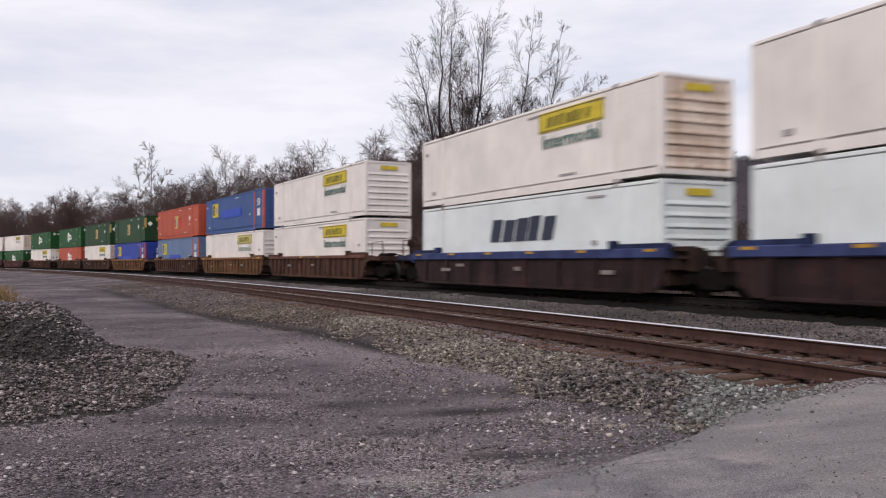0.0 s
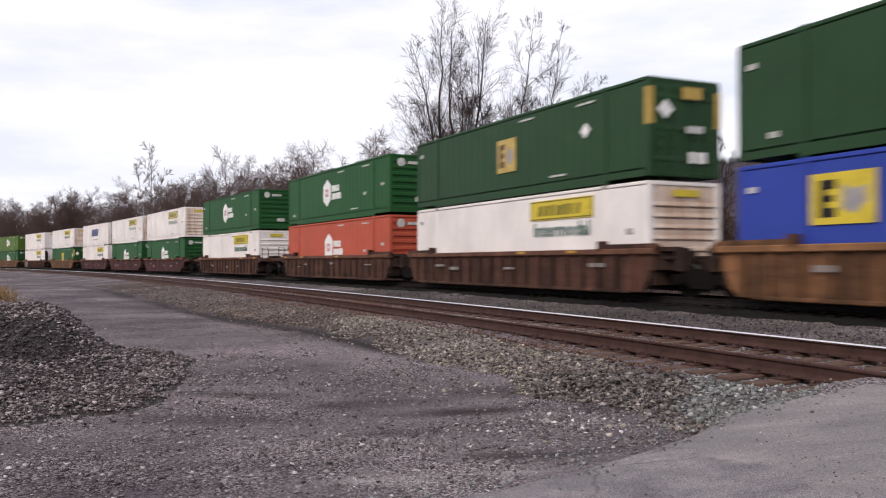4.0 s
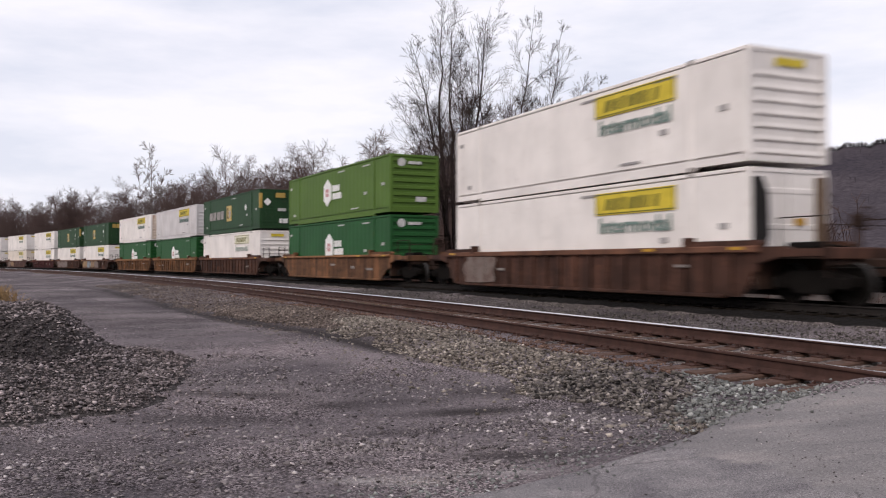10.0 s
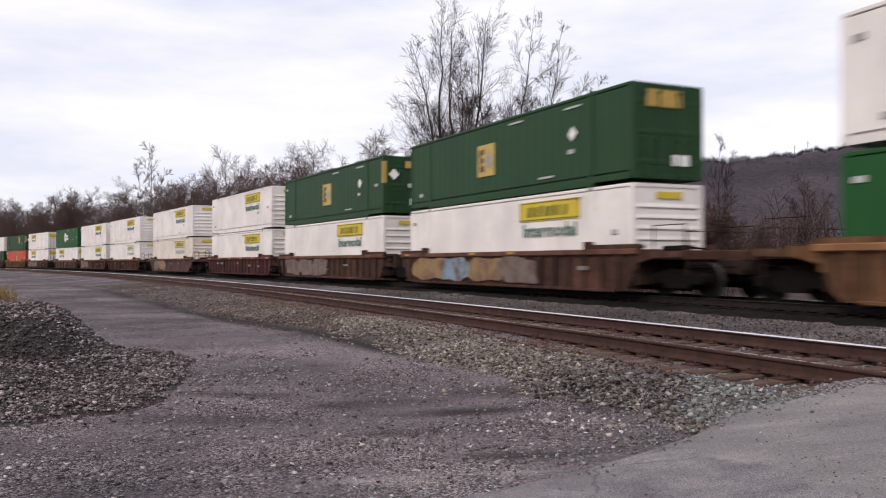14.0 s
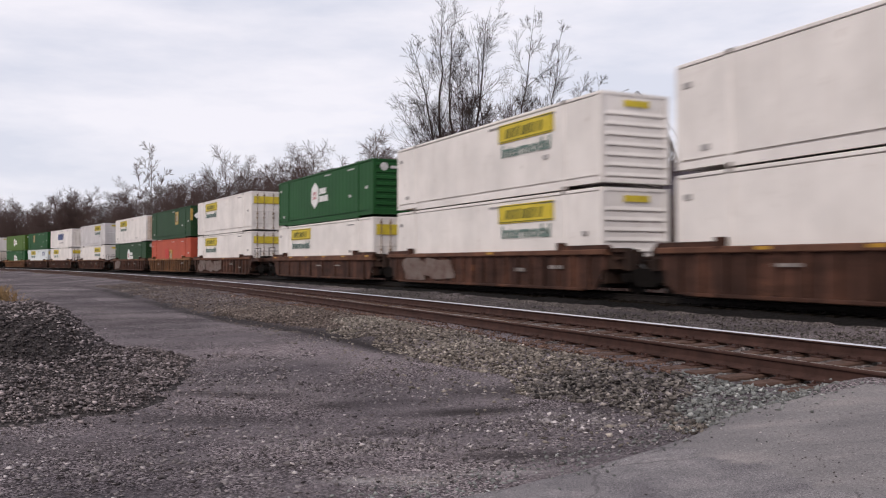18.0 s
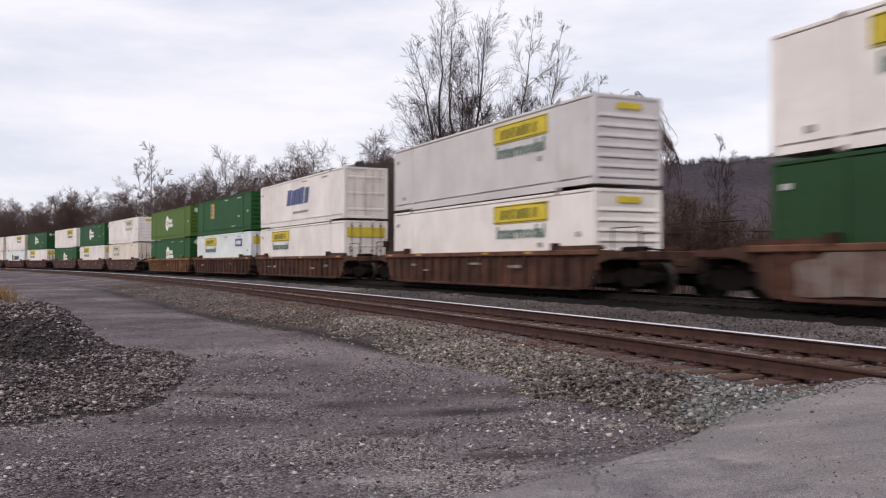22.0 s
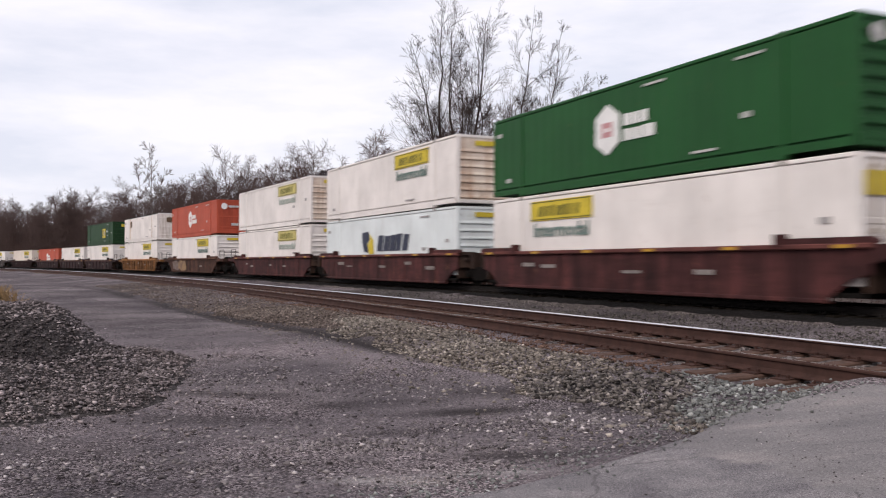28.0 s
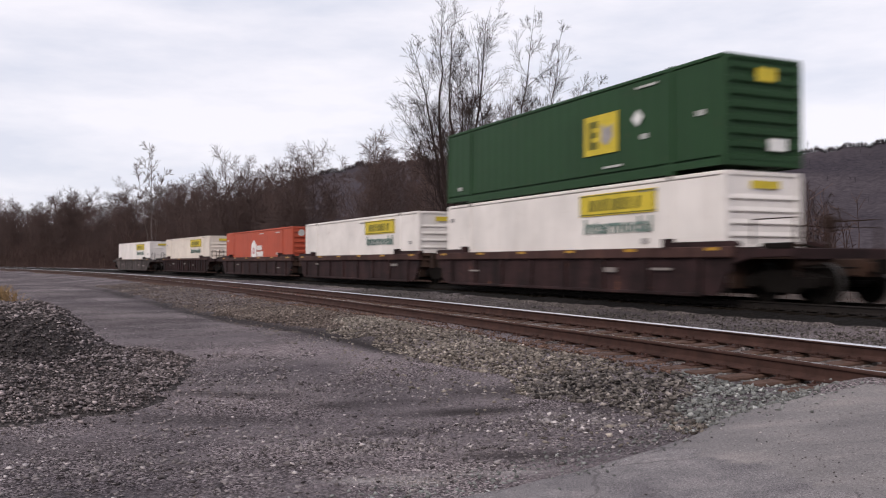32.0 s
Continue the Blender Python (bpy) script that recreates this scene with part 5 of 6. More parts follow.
# one row a well: rear end along the train, wagon paint, side kind, coupled at the front, at the rear, lower box, upper box
TRAIN = [
    (-402.61, "blue", "flat", 1, 0, ("cool", "N", "rib"), ("white", "N", "rib")),
    (-383.60, "blue", "flat", 0, 1, ("cool", "S", "rib"), ("white", "R", "rust")),
    (-360.80, "brown", "rib", 1, 0, ("white", "R", "rib"), ("white", "R", "rib")),
    (-341.87, "tan", "rib", 0, 0, ("white", "P", "rib"), ("blue", "B", "door")),
    (-322.84, "brown", "rib", 0, 1, ("pale", "B", "door"), ("orange", "T", "door")),
    (-300.38, "tan", "rib", 1, 0, ("royal", "B", "door"), ("deep", "T", "door")),
    (-281.26, "brown", "rib", 0, 0, ("white", "R", "rust"), ("deep", "T", "door")),
    (-262.15, "brown", "rib", 0, 1, ("orange", "H", "rib"), ("green", "H", "rib")),
    (-239.03, "brown", "rib", 1, 1, ("white", "R", "rib"), ("green", "H", "rib")),
    (-215.94, "maroon", "tub", 1, 0, ("green", "H", "rib"), ("white", "P", "rust")),
    (-197.08, "maroon", "tub", 0, 0, ("green", "H", "rib"), ("white", "P", "rust")),
    (-178.14, "maroon", "tub", 0, 1, ("white", "R", "rib"), ("white", "S", "door")),
    (-154.99, "orange", "tub", 1, 1, ("green", "Y", "door"), ("white", "R", "rust")),
    (-132.23, "brown", "rib", 1, 1, ("white", "R", "nose"), ("white", "R", "rib")),
    (-109.42, "orange", "tub", 1, 1, ("green", "H", "rib"), ("lime", "H", "rib")),
    (-86.48, "brown", "rib", 1, 0, ("white", "F", "rib"), ("deep", "G", "door")),
    (-67.54, "tan", "rib", 0, 0, ("green", "H", "rib"), ("grey", "R", "rib")),
    (-48.61, "tan", "rib", 0, 1, ("green", "H", "rib"), ("white", "R", "rust")),
    (-25.77, "brown", "rib", 1, 0, ("white", "R", "rib"), ("deep", "T", "panel", -0.85)),
    (-6.57, "brown", "rib", 0, 0, ("white", "R", "rib"), ("deep", "T", "door")),
    (12.70, "maroon", "rib", 0, 1, ("white", "R", "rib"), ("white", "R", "rib")),
    (35.90, "rosy", "tub", 1, 1, ("cream", "P", "rib"), ("white", "R", "rib")),
    (58.83, "brown", "rib", 1, 0, ("white", "F", "rib"), ("white", "R", "rib")),
    (77.88, "brown", "rib", 0, 0, ("white", "R", "rib"), ("white", "R", "rib")),
    (96.88, "brown", "flat", 0, 1, ("white", "L", "band"), ("green", "H", "rib")),
    (119.77, "brown", "rib", 1, 0, ("white", "L", "band"), ("white", "L", "band")),
    (138.65, "tan", "rib", 0, 0, ("orange", "O", "door", 0.4), ("deep", "O", "door", 2.8)),
    (157.83, "brown", "rib", 0, 1, ("deep", "H", "rib"), ("white", "L", "rust")),
    (180.58, "brown", "rib", 1, 1, ("white", "R", "rib"), ("grey", "R", "rib")),
    (203.38, "brown", "rib", 1, 0, ("white", "L", "band"), ("white", "S", "worn")),
    (222.21, "brown", "rib", 0, 0, ("cool", "U", "band"), ("green", "O", "rib", -2.85)),
    (241.27, "orange", "rib", 0, 1, ("green", "H", "rib"), ("lime", "H", "rib")),
    (264.22, "rosy", "tub", 1, 0, ("cream", "M", "door"), ("white", "F", "rib")),
    (283.22, "rosy", "tub", 0, 0, ("white", "L", "band"), ("green", "H", "rib")),
    (302.24, "rosy", "tub", 0, 1, ("green", "H", "rib"), ("white", "R", "rib")),
    (325.18, "maroon", "tub", 1, 0, ("white", "L", "band"), ("green", "H", "rib")),
    (344.03, "maroon", "tub", 0, 0, ("cool", "S", "rib", 1), ("white", "R", "rust")),
    (363.04, "maroon", "tub", 0, 1, ("white", "P", "rib"), ("white", "P", "rust")),
    (386.01, "brown", "tub", 1, 1, ("white", "R", "rib"), ("orange", "H", "door")),
    (408.93, "yellow", "rib", 1, 1, ("white", "R", "rib"), ("white", "V", "worn")),
    (432.04, "dark", "flat", 1, 0, ("white", "R", "rib"), ("deep", "Y", "rib")),
    (450.80, "dark", "flat", 0, 0, ("white", "R", "rib"), None),
    (469.59, "dark", "flat", 0, 1, ("orange", "H", "rib"), None),
    (491.50, "dark", "rib", 1, 1, ("cream", "R", "rib"), None),
    (515.20, "grey", "tub", 1, 1, ("white", "R", "rib"), None),
]
SPRAY = {13: ("spray_c",), 18: ("spray_b", "spray_a", "spray_b", "spray_c"), 19: ("spray_c", "spray_c", "spray_c"), 21: ("spray_c", "spray_b"), 23: ("spray_c", "spray_c"), 25: ("spray_c", "spray_c", "spray_c"), 27: ("spray_c",), 38: ("spray_c", "spray_b")}
moving = []
for _n, (_u, _p, _kind, _fr, _re, _low, _up) in enumerate(TRAIN):
    moving.append((well_wagon(_p, _kind, bool(_fr), bool(_re), SPRAY.get(_n), _n), _u, 0.0))
    moving.append((container(*_low, seed=100 + _n, low=True), _u, FLOOR))
    if _up:
        moving.append((container(*_up, seed=200 + _n), _u, FLOOR + TALL + 0.03))


# ---- loose stone ----
def bed_z(o, off, lift, bank):
    d = o - off
    z = np.interp(abs(d), [0, 1.45, 1.75, 3.3, 3.4], [-0.215, -0.225, -0.25, -0.66, -9]) + lift
    return z + np.clip(d, -1.8, 1.8) * bank


def surface_z(x, y):
    s, o = track_coords(x, y)
    return np.maximum(ground_z(x, y, s, o), np.maximum(bed_z(o, 0, 0, BANK), bed_z(o, OFF, LIFT, 0)))


OCTA = np.array([(1, 0, 0), (-1, 0, 0), (0, 1, 0), (0, -1, 0), (0, 0, 1), (0, 0, -1)], float)
OCTA_F = np.array([(0, 2, 4), (2, 1, 4), (1, 3, 4), (3, 0, 4), (2, 0, 5), (1, 2, 5), (3, 1, 5), (0, 3, 5)])


def stones(name, pts, size, material, label, seed, category="gravel", flat=0.75):
    """Broken stones at the points; size is the half-width of each."""
    r = np.random.RandomState(seed)
    n = len(pts)
    v = OCTA[None] * r.uniform(0.55, 1.25, (n, 6, 1)) + r.uniform(-0.22, 0.22, (n, 6, 3))
    v = v * r.uniform(0.28, 1.4, (n, 1, 3)) * np.asarray(size).reshape(-1, 1, 1)
    q = r.normal(size=(n, 4))
    q /= np.linalg.norm(q, axis=1)[:, None]
    w, a, b, c = q.T
    R = np.stack([1 - 2 * (b * b + c * c), 2 * (a * b - c * w), 2 * (a * c + b * w), 2 * (a * b + c * w), 1 - 2 * (a * a + c * c), 2 * (b * c - a * w), 2 * (a * c - b * w), 2 * (b * c + a * w), 1 - 2 * (a * a + b * b)], 1).reshape(n, 3, 3)
    v = np.einsum("nij,nkj->nki", R, v) * np.array([1.15, 1.15, flat]) + np.asarray(pts)[:, None, :]
    f = (OCTA_F[None] + 6 * np.arange(n)[:, None, None]).reshape(-1, 3)
    return tagged(new(name, raw_mesh(name, v.reshape(-1, 3), f, material)), label, category, kind="stuff")


def strip_points(r, n, s0, s1, o0, o1, off=0.0, power=1.0):
    s = s0 + (s1 - s0) * r.uniform(0, 1, n) ** power
    o = r.uniform(o0, o1, n)
    x, y, th = centre(s, off)
    return x + o * np.sin(th), y - o * np.cos(th), o


def build_stones():
    r = np.random.RandomState(5)
    groups = []
    # shoulder on the road side of the near track, between its rails, and the strip towards the far track
    for n, s0, s1, o0, o1, pw in ((46000, -9, 14, -4.3, -0.95, 1.0), (15000, 14, 48, -4.2, -0.9, 1.5), (5500, -9, 30, -0.68, 0.68, 1.4), (33000, -12, 30, 0.9, 6.42, 1.2)):
        x, y, o = strip_points(r, n, s0, s1, o0, o1, 0.0, pw)
        keep = road_side(x, y) < -0.08
        # thinner towards the foot of the shoulder
        sx, ox = track_coords(x, y)
        keep &= (o > rut_line(sx) + np.interp(sx, [-1.0, 5.0], [-0.1, 0.3]) + 0.22 * wave(x, y, 2.6, 38)) | (r.uniform(0, 1, n) < 0.04)
        x, y, o = x[keep], y[keep], o[keep]
        near_rail = np.minimum(abs(o - 0.7525), abs(o + 0.7525)) < 0.12
        x, y = x[~near_rail], y[~near_rail]
        groups.append(np.stack([x, y], 1))
    p = np.concatenate(groups)
    z = surface_z(p[:, 0], p[:, 1]) + r.uniform(-0.012, 0.022, len(p))
    s, o = track_coords(p[:, 0], p[:, 1])
    fresh = (s < -1.0 + 1.15 * o + 0.5 * wave(p[:, 0], p[:, 1], 2.0, 31)) & (o < -0.9) & (o > -3.3 + 0.6 * wave(p[:, 0], p[:, 1], 2.5, 32))
    black = ~fresh & (np.hypot((p[:, 0] - 2.05) * 0.8, (p[:, 1] - 8.75) * 0.9) + 0.5 * wave(p[:, 0], p[:, 1], 2.2, 36) < 1.35)
    size = r.uniform(0.014, 0.038, len(p))
    pts = np.column_stack([p, z])
    rusty = ~fresh & ~black & (o > -1.5 + 0.2 * wave(p[:, 0], p[:, 1], 1.5, 37)) & (o < 1.2)
    pts = np.column_stack([p, z - 0.018 * (abs(o) < 1.35)])
    strip = ~fresh & ~black & ~rusty & (o > 0)
    rest = ~fresh & ~black & ~rusty & ~strip
    off_far = rest & (s + 2.0 * wave(p[:, 0], p[:, 1], 0.9, 39) > 8)
    rest &= ~off_far
    stones("brown_ballast_stones", pts[off_far], size[off_far], "stone_brown", "brownish ballast stones along the shoulder", 18)
    stones("strip_ballast_stones", pts[strip], size[strip] * 0.9, "stone_strip", "dark grey ballast stones between the two tracks", 17)
    stones("rusty_ballast_stones", pts[rusty], size[rusty] * 0.85, "stone_rust", "rust-stained ballast stones along the empty rails", 16)
    stones("dark_ballast_stones", pts[black], size[black], "stone_black", "dark stained ballast stones beside the crossing", 7)
    stones("ballast_stones", pts[rest], size[rest], "stone", "loose grey and brown ballast stones beside the rails", 6)
    stones("fresh_ballast_stones", pts[fresh], size[fresh] * 1.05, "stone_new", "clean pale ballast stones beside the crossing", 8)
    # scattered over the lot
    n = 150000
    az, d = r.uniform(-0.62, 0.6, n), 4.3 + 26 * r.uniform(0, 1, n) ** 1.6
    x, y = d * np.tan(az), d
    s, o = track_coords(x, y)
    dense = 0.35 + 0.65 * (wave(x, y, 0.9, 33) > 0.1) * (wave(x, y, 3.1, 34) > -0.3)
    keep = (o < -3.4) & (road_side(x, y) < -0.03) & (r.uniform(0, 1, n) < dense * (1 - 0.88 * cinder_cover(x, y, s, o)))
    x, y = x[keep], y[keep]
    z = surface_z(x, y) + r.uniform(-0.008, 0.01, len(x))
    stones("lot_stones", np.column_stack([x, y, z]), 0.005 + 0.024 * r.uniform(0, 1, len(x)) ** 3.2, "stone_pale", "scattered small stones on the packed lot", 9, flat=0.5)
    # stones strewn along the road's edge
    n = 900
    u, v = r.uniform(-9, 0, n), r.normal(0, 0.16, n) + 0.05
    x, y = 3.72 + 0.835 * u + 0.55 * v, 8.02 + 0.55 * u - 0.835 * v
    s, o = track_coords(x, y)
    z = np.maximum(np.interp(o, [-7.0, -4.5, -2.0, -0.8], [-0.45, -0.4, -0.14, -0.05]), ground_z(x, y, s, o)) + 0.006
    stones("edge_stones", np.column_stack([x, y, z]), r.uniform(0.006, 0.022, n), "stone_new", "small pale stones along the broken asphalt edge", 10)
    # grit worn out of the asphalt
    n = 15000
    u, v = r.uniform(-9.5, -0.2, n), r.uniform(0.15, 4.2, n)
    x, y = 3.72 + 0.835 * u + 0.55 * v, 8.02 + 0.55 * u - 0.835 * v
    keep = (y > 4.2) & (wave(x, y, 2.2, 61) + 0.6 * wave(x, y, 7.0, 62) > r.uniform(-0.6, 1.2, n))
    x, y = x[keep], y[keep]
    s, o = track_coords(x, y)
    z = np.interp(o, [-7.0, -4.5, -2.0, -0.8], [-0.45, -0.4, -0.14, -0.05]) + 0.012 * wave(x, y, 0.9, 23) + 0.003
    stones("road_grit", np.column_stack([x, y, z]), 0.0025 + 0.007 * r.uniform(0, 1, len(x)) ** 2, "stone_pale", "fine loose grit on the worn asphalt", 14, flat=0.5)
    # a few pale flakes of old concrete near the camera
    n = 90
    x, y = r.normal(-0.28, 0.2, n), r.normal(5.85, 0.05, n)
    z = surface_z(x, y) + 0.004
    stones("pale_flakes", np.column_stack([x, y, z]), r.uniform(0.006, 0.02, n), "decal_stone", "crumbled pale concrete flakes trodden into the lot", 13)



def build_drifts():
    """Small heaps of loose grit that wheels have thrown up."""
    r = np.random.RandomState(51)
    P = []
    for hx, hy, rx, ry, n in ((-0.5, 7.1, 0.42, 0.13, 300), (-0.1, 6.85, 0.5, 0.08, 160), (1.15, 7.9, 0.6, 0.2, 420), (1.9, 7.5, 0.6, 0.12, 300), (-2.6, 6.3, 1.0, 0.25, 260), (-1.5, 7.6, 1.2, 0.2, 240), (0.3, 9.9, 1.2, 0.35, 380), (-2.3, 10.6, 1.0, 0.5, 360)):
        P.append(np.column_stack([r.normal(hx, rx, n), r.normal(hy, ry, n)]))
    p = np.concatenate(P)
    p = p[road_side(p[:, 0], p[:, 1]) < -0.05]
    z = surface_z(p[:, 0], p[:, 1])
    stones("grit_drifts", np.column_stack([p, z + 0.004]), 0.008 + 0.022 * r.uniform(0, 1, len(p)) ** 1.6, "stone_pale", "loose pale grit gathered in drifts on the lot", 52)
    # crumbs along the old seam in the paving
    n = 110
    t = r.uniform(-0.25, 1.2, n)
    x, y = 1.67 + 0.69 * t + r.normal(0, 0.1, n), 6.67 - 1.39 * t + r.normal(0, 0.1, n)
    s, o = track_coords(x, y)
    z = np.interp(o, [-7.0, -4.5, -2.0, -0.8], [-0.45, -0.4, -0.14, -0.05]) + 0.012 * wave(x, y, 0.9, 23) + 0.004
    stones("road_crumbs", np.column_stack([x, y, z]), r.uniform(0.003, 0.008, n), "stone_pale", "loose crumbs along a seam in the asphalt", 53)


build_drifts()
M["decal_stone"] = island_mat("crumbled_concrete", (0.3, 0.26, 0.26), (0.62, 0.57, 0.56))
build_stones()


# ---- the stone pile ----
def pile_z(x, y):
    dx, dy = x - PILE[0], y - PILE[1]
    a = np.arctan2(dy, dx)
    r = np.hypot(dx, dy) * 1.2 * (1 + 0.07 * np.sin(2 * a + 0.6) + 0.06 * np.sin(3 * a + 1.0) + 0.03 * np.sin(7 * a))
    main = np.interp(r, [0, 0.4, 0.85, 1.45, 2.0, 2.8, 3.3], [0.8, 0.78, 0.64, 0.26, 0.12, 0.03, -0.1]) * 1.0
    low = np.interp(np.hypot(x + 4.9, (y - 9.5) * 0.85), [0, 0.5, 1.2, 1.9, 2.4], [0.3, 0.27, 0.14, 0.02, -0.1])
    return np.maximum(main, low) + 0.035 * wave(x, y, 2.2, 41) + 0.02 * wave(x, y, 6.0, 42)


def build_pile():
    xs, ys = np.arange(PILE[0] - 3.6, PILE[0] + 3.6, 0.07), np.arange(PILE[1] - 3.8, PILE[1] + 3.6, 0.07)
    X, Y = np.meshgrid(xs, ys)
    x, y = X.ravel(), Y.ravel()
    base = surface_z(x, y)
    z = base + np.maximum(pile_z(x, y), -0.08)
    me = raw_mesh("rubble_mound", np.stack([x, y, z], 1), grid_faces(len(xs), len(ys)), "pile_core")
    pile = tagged(new("rubble_mound", me), "low heap of dark crushed railway stone on the lot", "stone pile")
    r = np.random.RandomState(44)
    n = 80000
    x, y = PILE[0] + r.uniform(-3.4, 3.4, n), PILE[1] + r.uniform(-3.6, 3.4, n)
    h = pile_z(x, y)
    keep = (h > 0.015) | ((h > -0.09) & (r.uniform(0, 1, n) < 0.1))
    x, y, h = x[keep], y[keep], h[keep]
    z = surface_z(x, y) + np.maximum(h, 0) + r.uniform(-0.01, 0.025, len(x))
    size = 0.009 + 0.025 * r.uniform(0, 1, len(x)) ** 2.0
    # shade under the top, put in as near-black stones on the steep face
    shade_band = np.hypot((x - PILE[0] - 0.25) / 1.15, (y - PILE[1] + 0.95) / 0.55) + 0.35 * wave(x, y, 2.6, 46) + r.normal(0, 0.18, len(x)) < 0.8
    for sel, key, label in ((~shade_band, "stone_dark", "dark angular stones"), (shade_band, "stone_shaded", "blackish stones, coloured for the shade under the top")):
        ob = stones("rubble", np.column_stack([x, y, z])[sel], size[sel], key, label, 45, flat=0.6)
        ob.parent = pile
        del ob["category"]


M["pile_core"] = gravel_mat("pile_core", (0.03, 0.026, 0.026), (0.1, 0.09, 0.09), 0.9)
build_pile()


# ---- bare woods ----
def sticks_mesh(name, a, b, ra, rb, material):
    """Three-sided tapering sticks from a to b."""
    a, b, ra, rb = np.asarray(a, float), np.asarray(b, float), np.asarray(ra, float), np.asarray(rb, float)
    d = b - a
    d /= np.linalg.norm(d, axis=1)[:, None] + 1e-9
    ref = np.where(abs(d[:, 2:3]) < 0.9, np.array([[0, 0, 1.0]]), np.array([[1.0, 0, 0]]))
    u = np.cross(d, ref)
    u /= np.linalg.norm(u, axis=1)[:, None] + 1e-9
    w = np.cross(d, u)
    ang = np.array([0, 2.0944, 4.18879])
    ring = np.cos(ang)[None, :, None] * u[:, None] + np.sin(ang)[None, :, None] * w[:, None]
    v = np.concatenate([a[:, None] + ring * ra[:, None, None], b[:, None] + ring * rb[:, None, None]], 1)
    f = np.array([(0, 1, 4, 3), (1, 2, 5, 4), (2, 0, 3, 5)])
    f = (f[None] + 6 * np.arange(len(a))[:, None, None]).reshape(-1, 4)
    return raw_mesh(name, v.reshape(-1, 3), f, material)


def wander(rnd, p, d, length, n, wob, lift):
    """A limb's line: n steps that stray a little and turn slowly upwards."""
    pts = [p]
    for _ in range(n):
        d = (d + Vector((rnd.gauss(0, wob), rnd.gauss(0, wob), rnd.gauss(0, wob) + lift))).normalized()
        p = p + d * (length / n)
        pts.append(p)
    return pts


def limb(rnd, segs, pts, r, level, spec):
    """One tapering limb along pts, and the smaller limbs that leave it; segs takes (a, b, ra, rb, level)."""
    n, thin = len(pts) - 1, spec["thin"]
    rad = [max(thin, r * (1 - 0.97 * (i / n) ** 0.7)) for i in range(n + 1)]
    segs += [(pts[i], pts[i + 1], rad[i], rad[i + 1], level) for i in range(n)]
    if level >= len(spec["kids"]):
        return
    length = sum((pts[i + 1] - pts[i]).length for i in range(n))
    k = max(1, spec["kids"][level] + rnd.choice((-1, 0, 0, 1)))
    start, stop = (spec["clear"], 0.95) if level == 0 else (0.08, 0.72)
    turn = rnd.uniform(0, 6.283)
    for j in range(k):
        f = start + (stop - start) * (j + rnd.uniform(0.1, 0.9)) / k
        i = min(int(f * n), n - 1)
        p = pts[i].lerp(pts[i + 1], f * n - i)
        d = (pts[i + 1] - pts[i]).normalized()
        turn += 2.4 + rnd.uniform(-0.6, 0.6)
        side = d.orthogonal().normalized()
        side.rotate(Matrix.Rotation(turn, 3, d))
        a = radians(rnd.uniform(*spec["angle"]))
        reach = length * spec["ratio"][level] * (1.2 - (spec["taper"] if level == 0 else 0.4) * f) * rnd.uniform(0.6, 1.35)
        limb(rnd, segs, wander(rnd, p, d * math.cos(a) + side * math.sin(a), reach, (0, 5, 4, 2, 1)[level + 1], spec["wob"], spec["lift"]), max(thin, rad[i] * rnd.uniform(0.4, 0.6)), level + 1, spec)


def bare_tree(name, label, stems, spec, seed, material="bark", group="bare trees along the railway"):
    """stems: (foot x, middle x, top x, height, radius): each bends from its foot past its middle to its top."""
    rnd = random.Random(seed)
    segs = []
    for x0, x1, x2, h, r in stems:
        y1, y2 = rnd.uniform(-0.8, 0.8), rnd.uniform(-1.6, 1.6)
        pts = []
        for i in range(15):
            f = i / 14
            q = (1 - f) ** 2, 2 * f * (1 - f), f * f
            jit = 0.07 * h / 14 * (i > 0)
            pts.append(Vector((q[0] * x0 + q[1] * (2 * x1 - 0.5 * (x0 + x2)) + q[2] * x2 + rnd.gauss(0, jit), q[1] * y1 + q[2] * y2 + rnd.gauss(0, jit), -0.3 + f * (h + 0.3))))
        limb(rnd, segs, pts, r, 0, spec)
    tree = tagged(new(name), label, "tree", group)
    for nm, sel in (("trunk", [q for q in segs if q[4] == 0]), ("crown", [q for q in segs if q[4] > 0])):
        a, b = np.array([q[0] for q in sel]), np.array([q[1] for q in sel])
        part(nm, sticks_mesh(nm, a, b, np.array([q[2] for q in sel]), np.array([q[3] for q in sel]), material), tree, "bare branches and fine twigs" if nm == "crown" else "")
    return tree


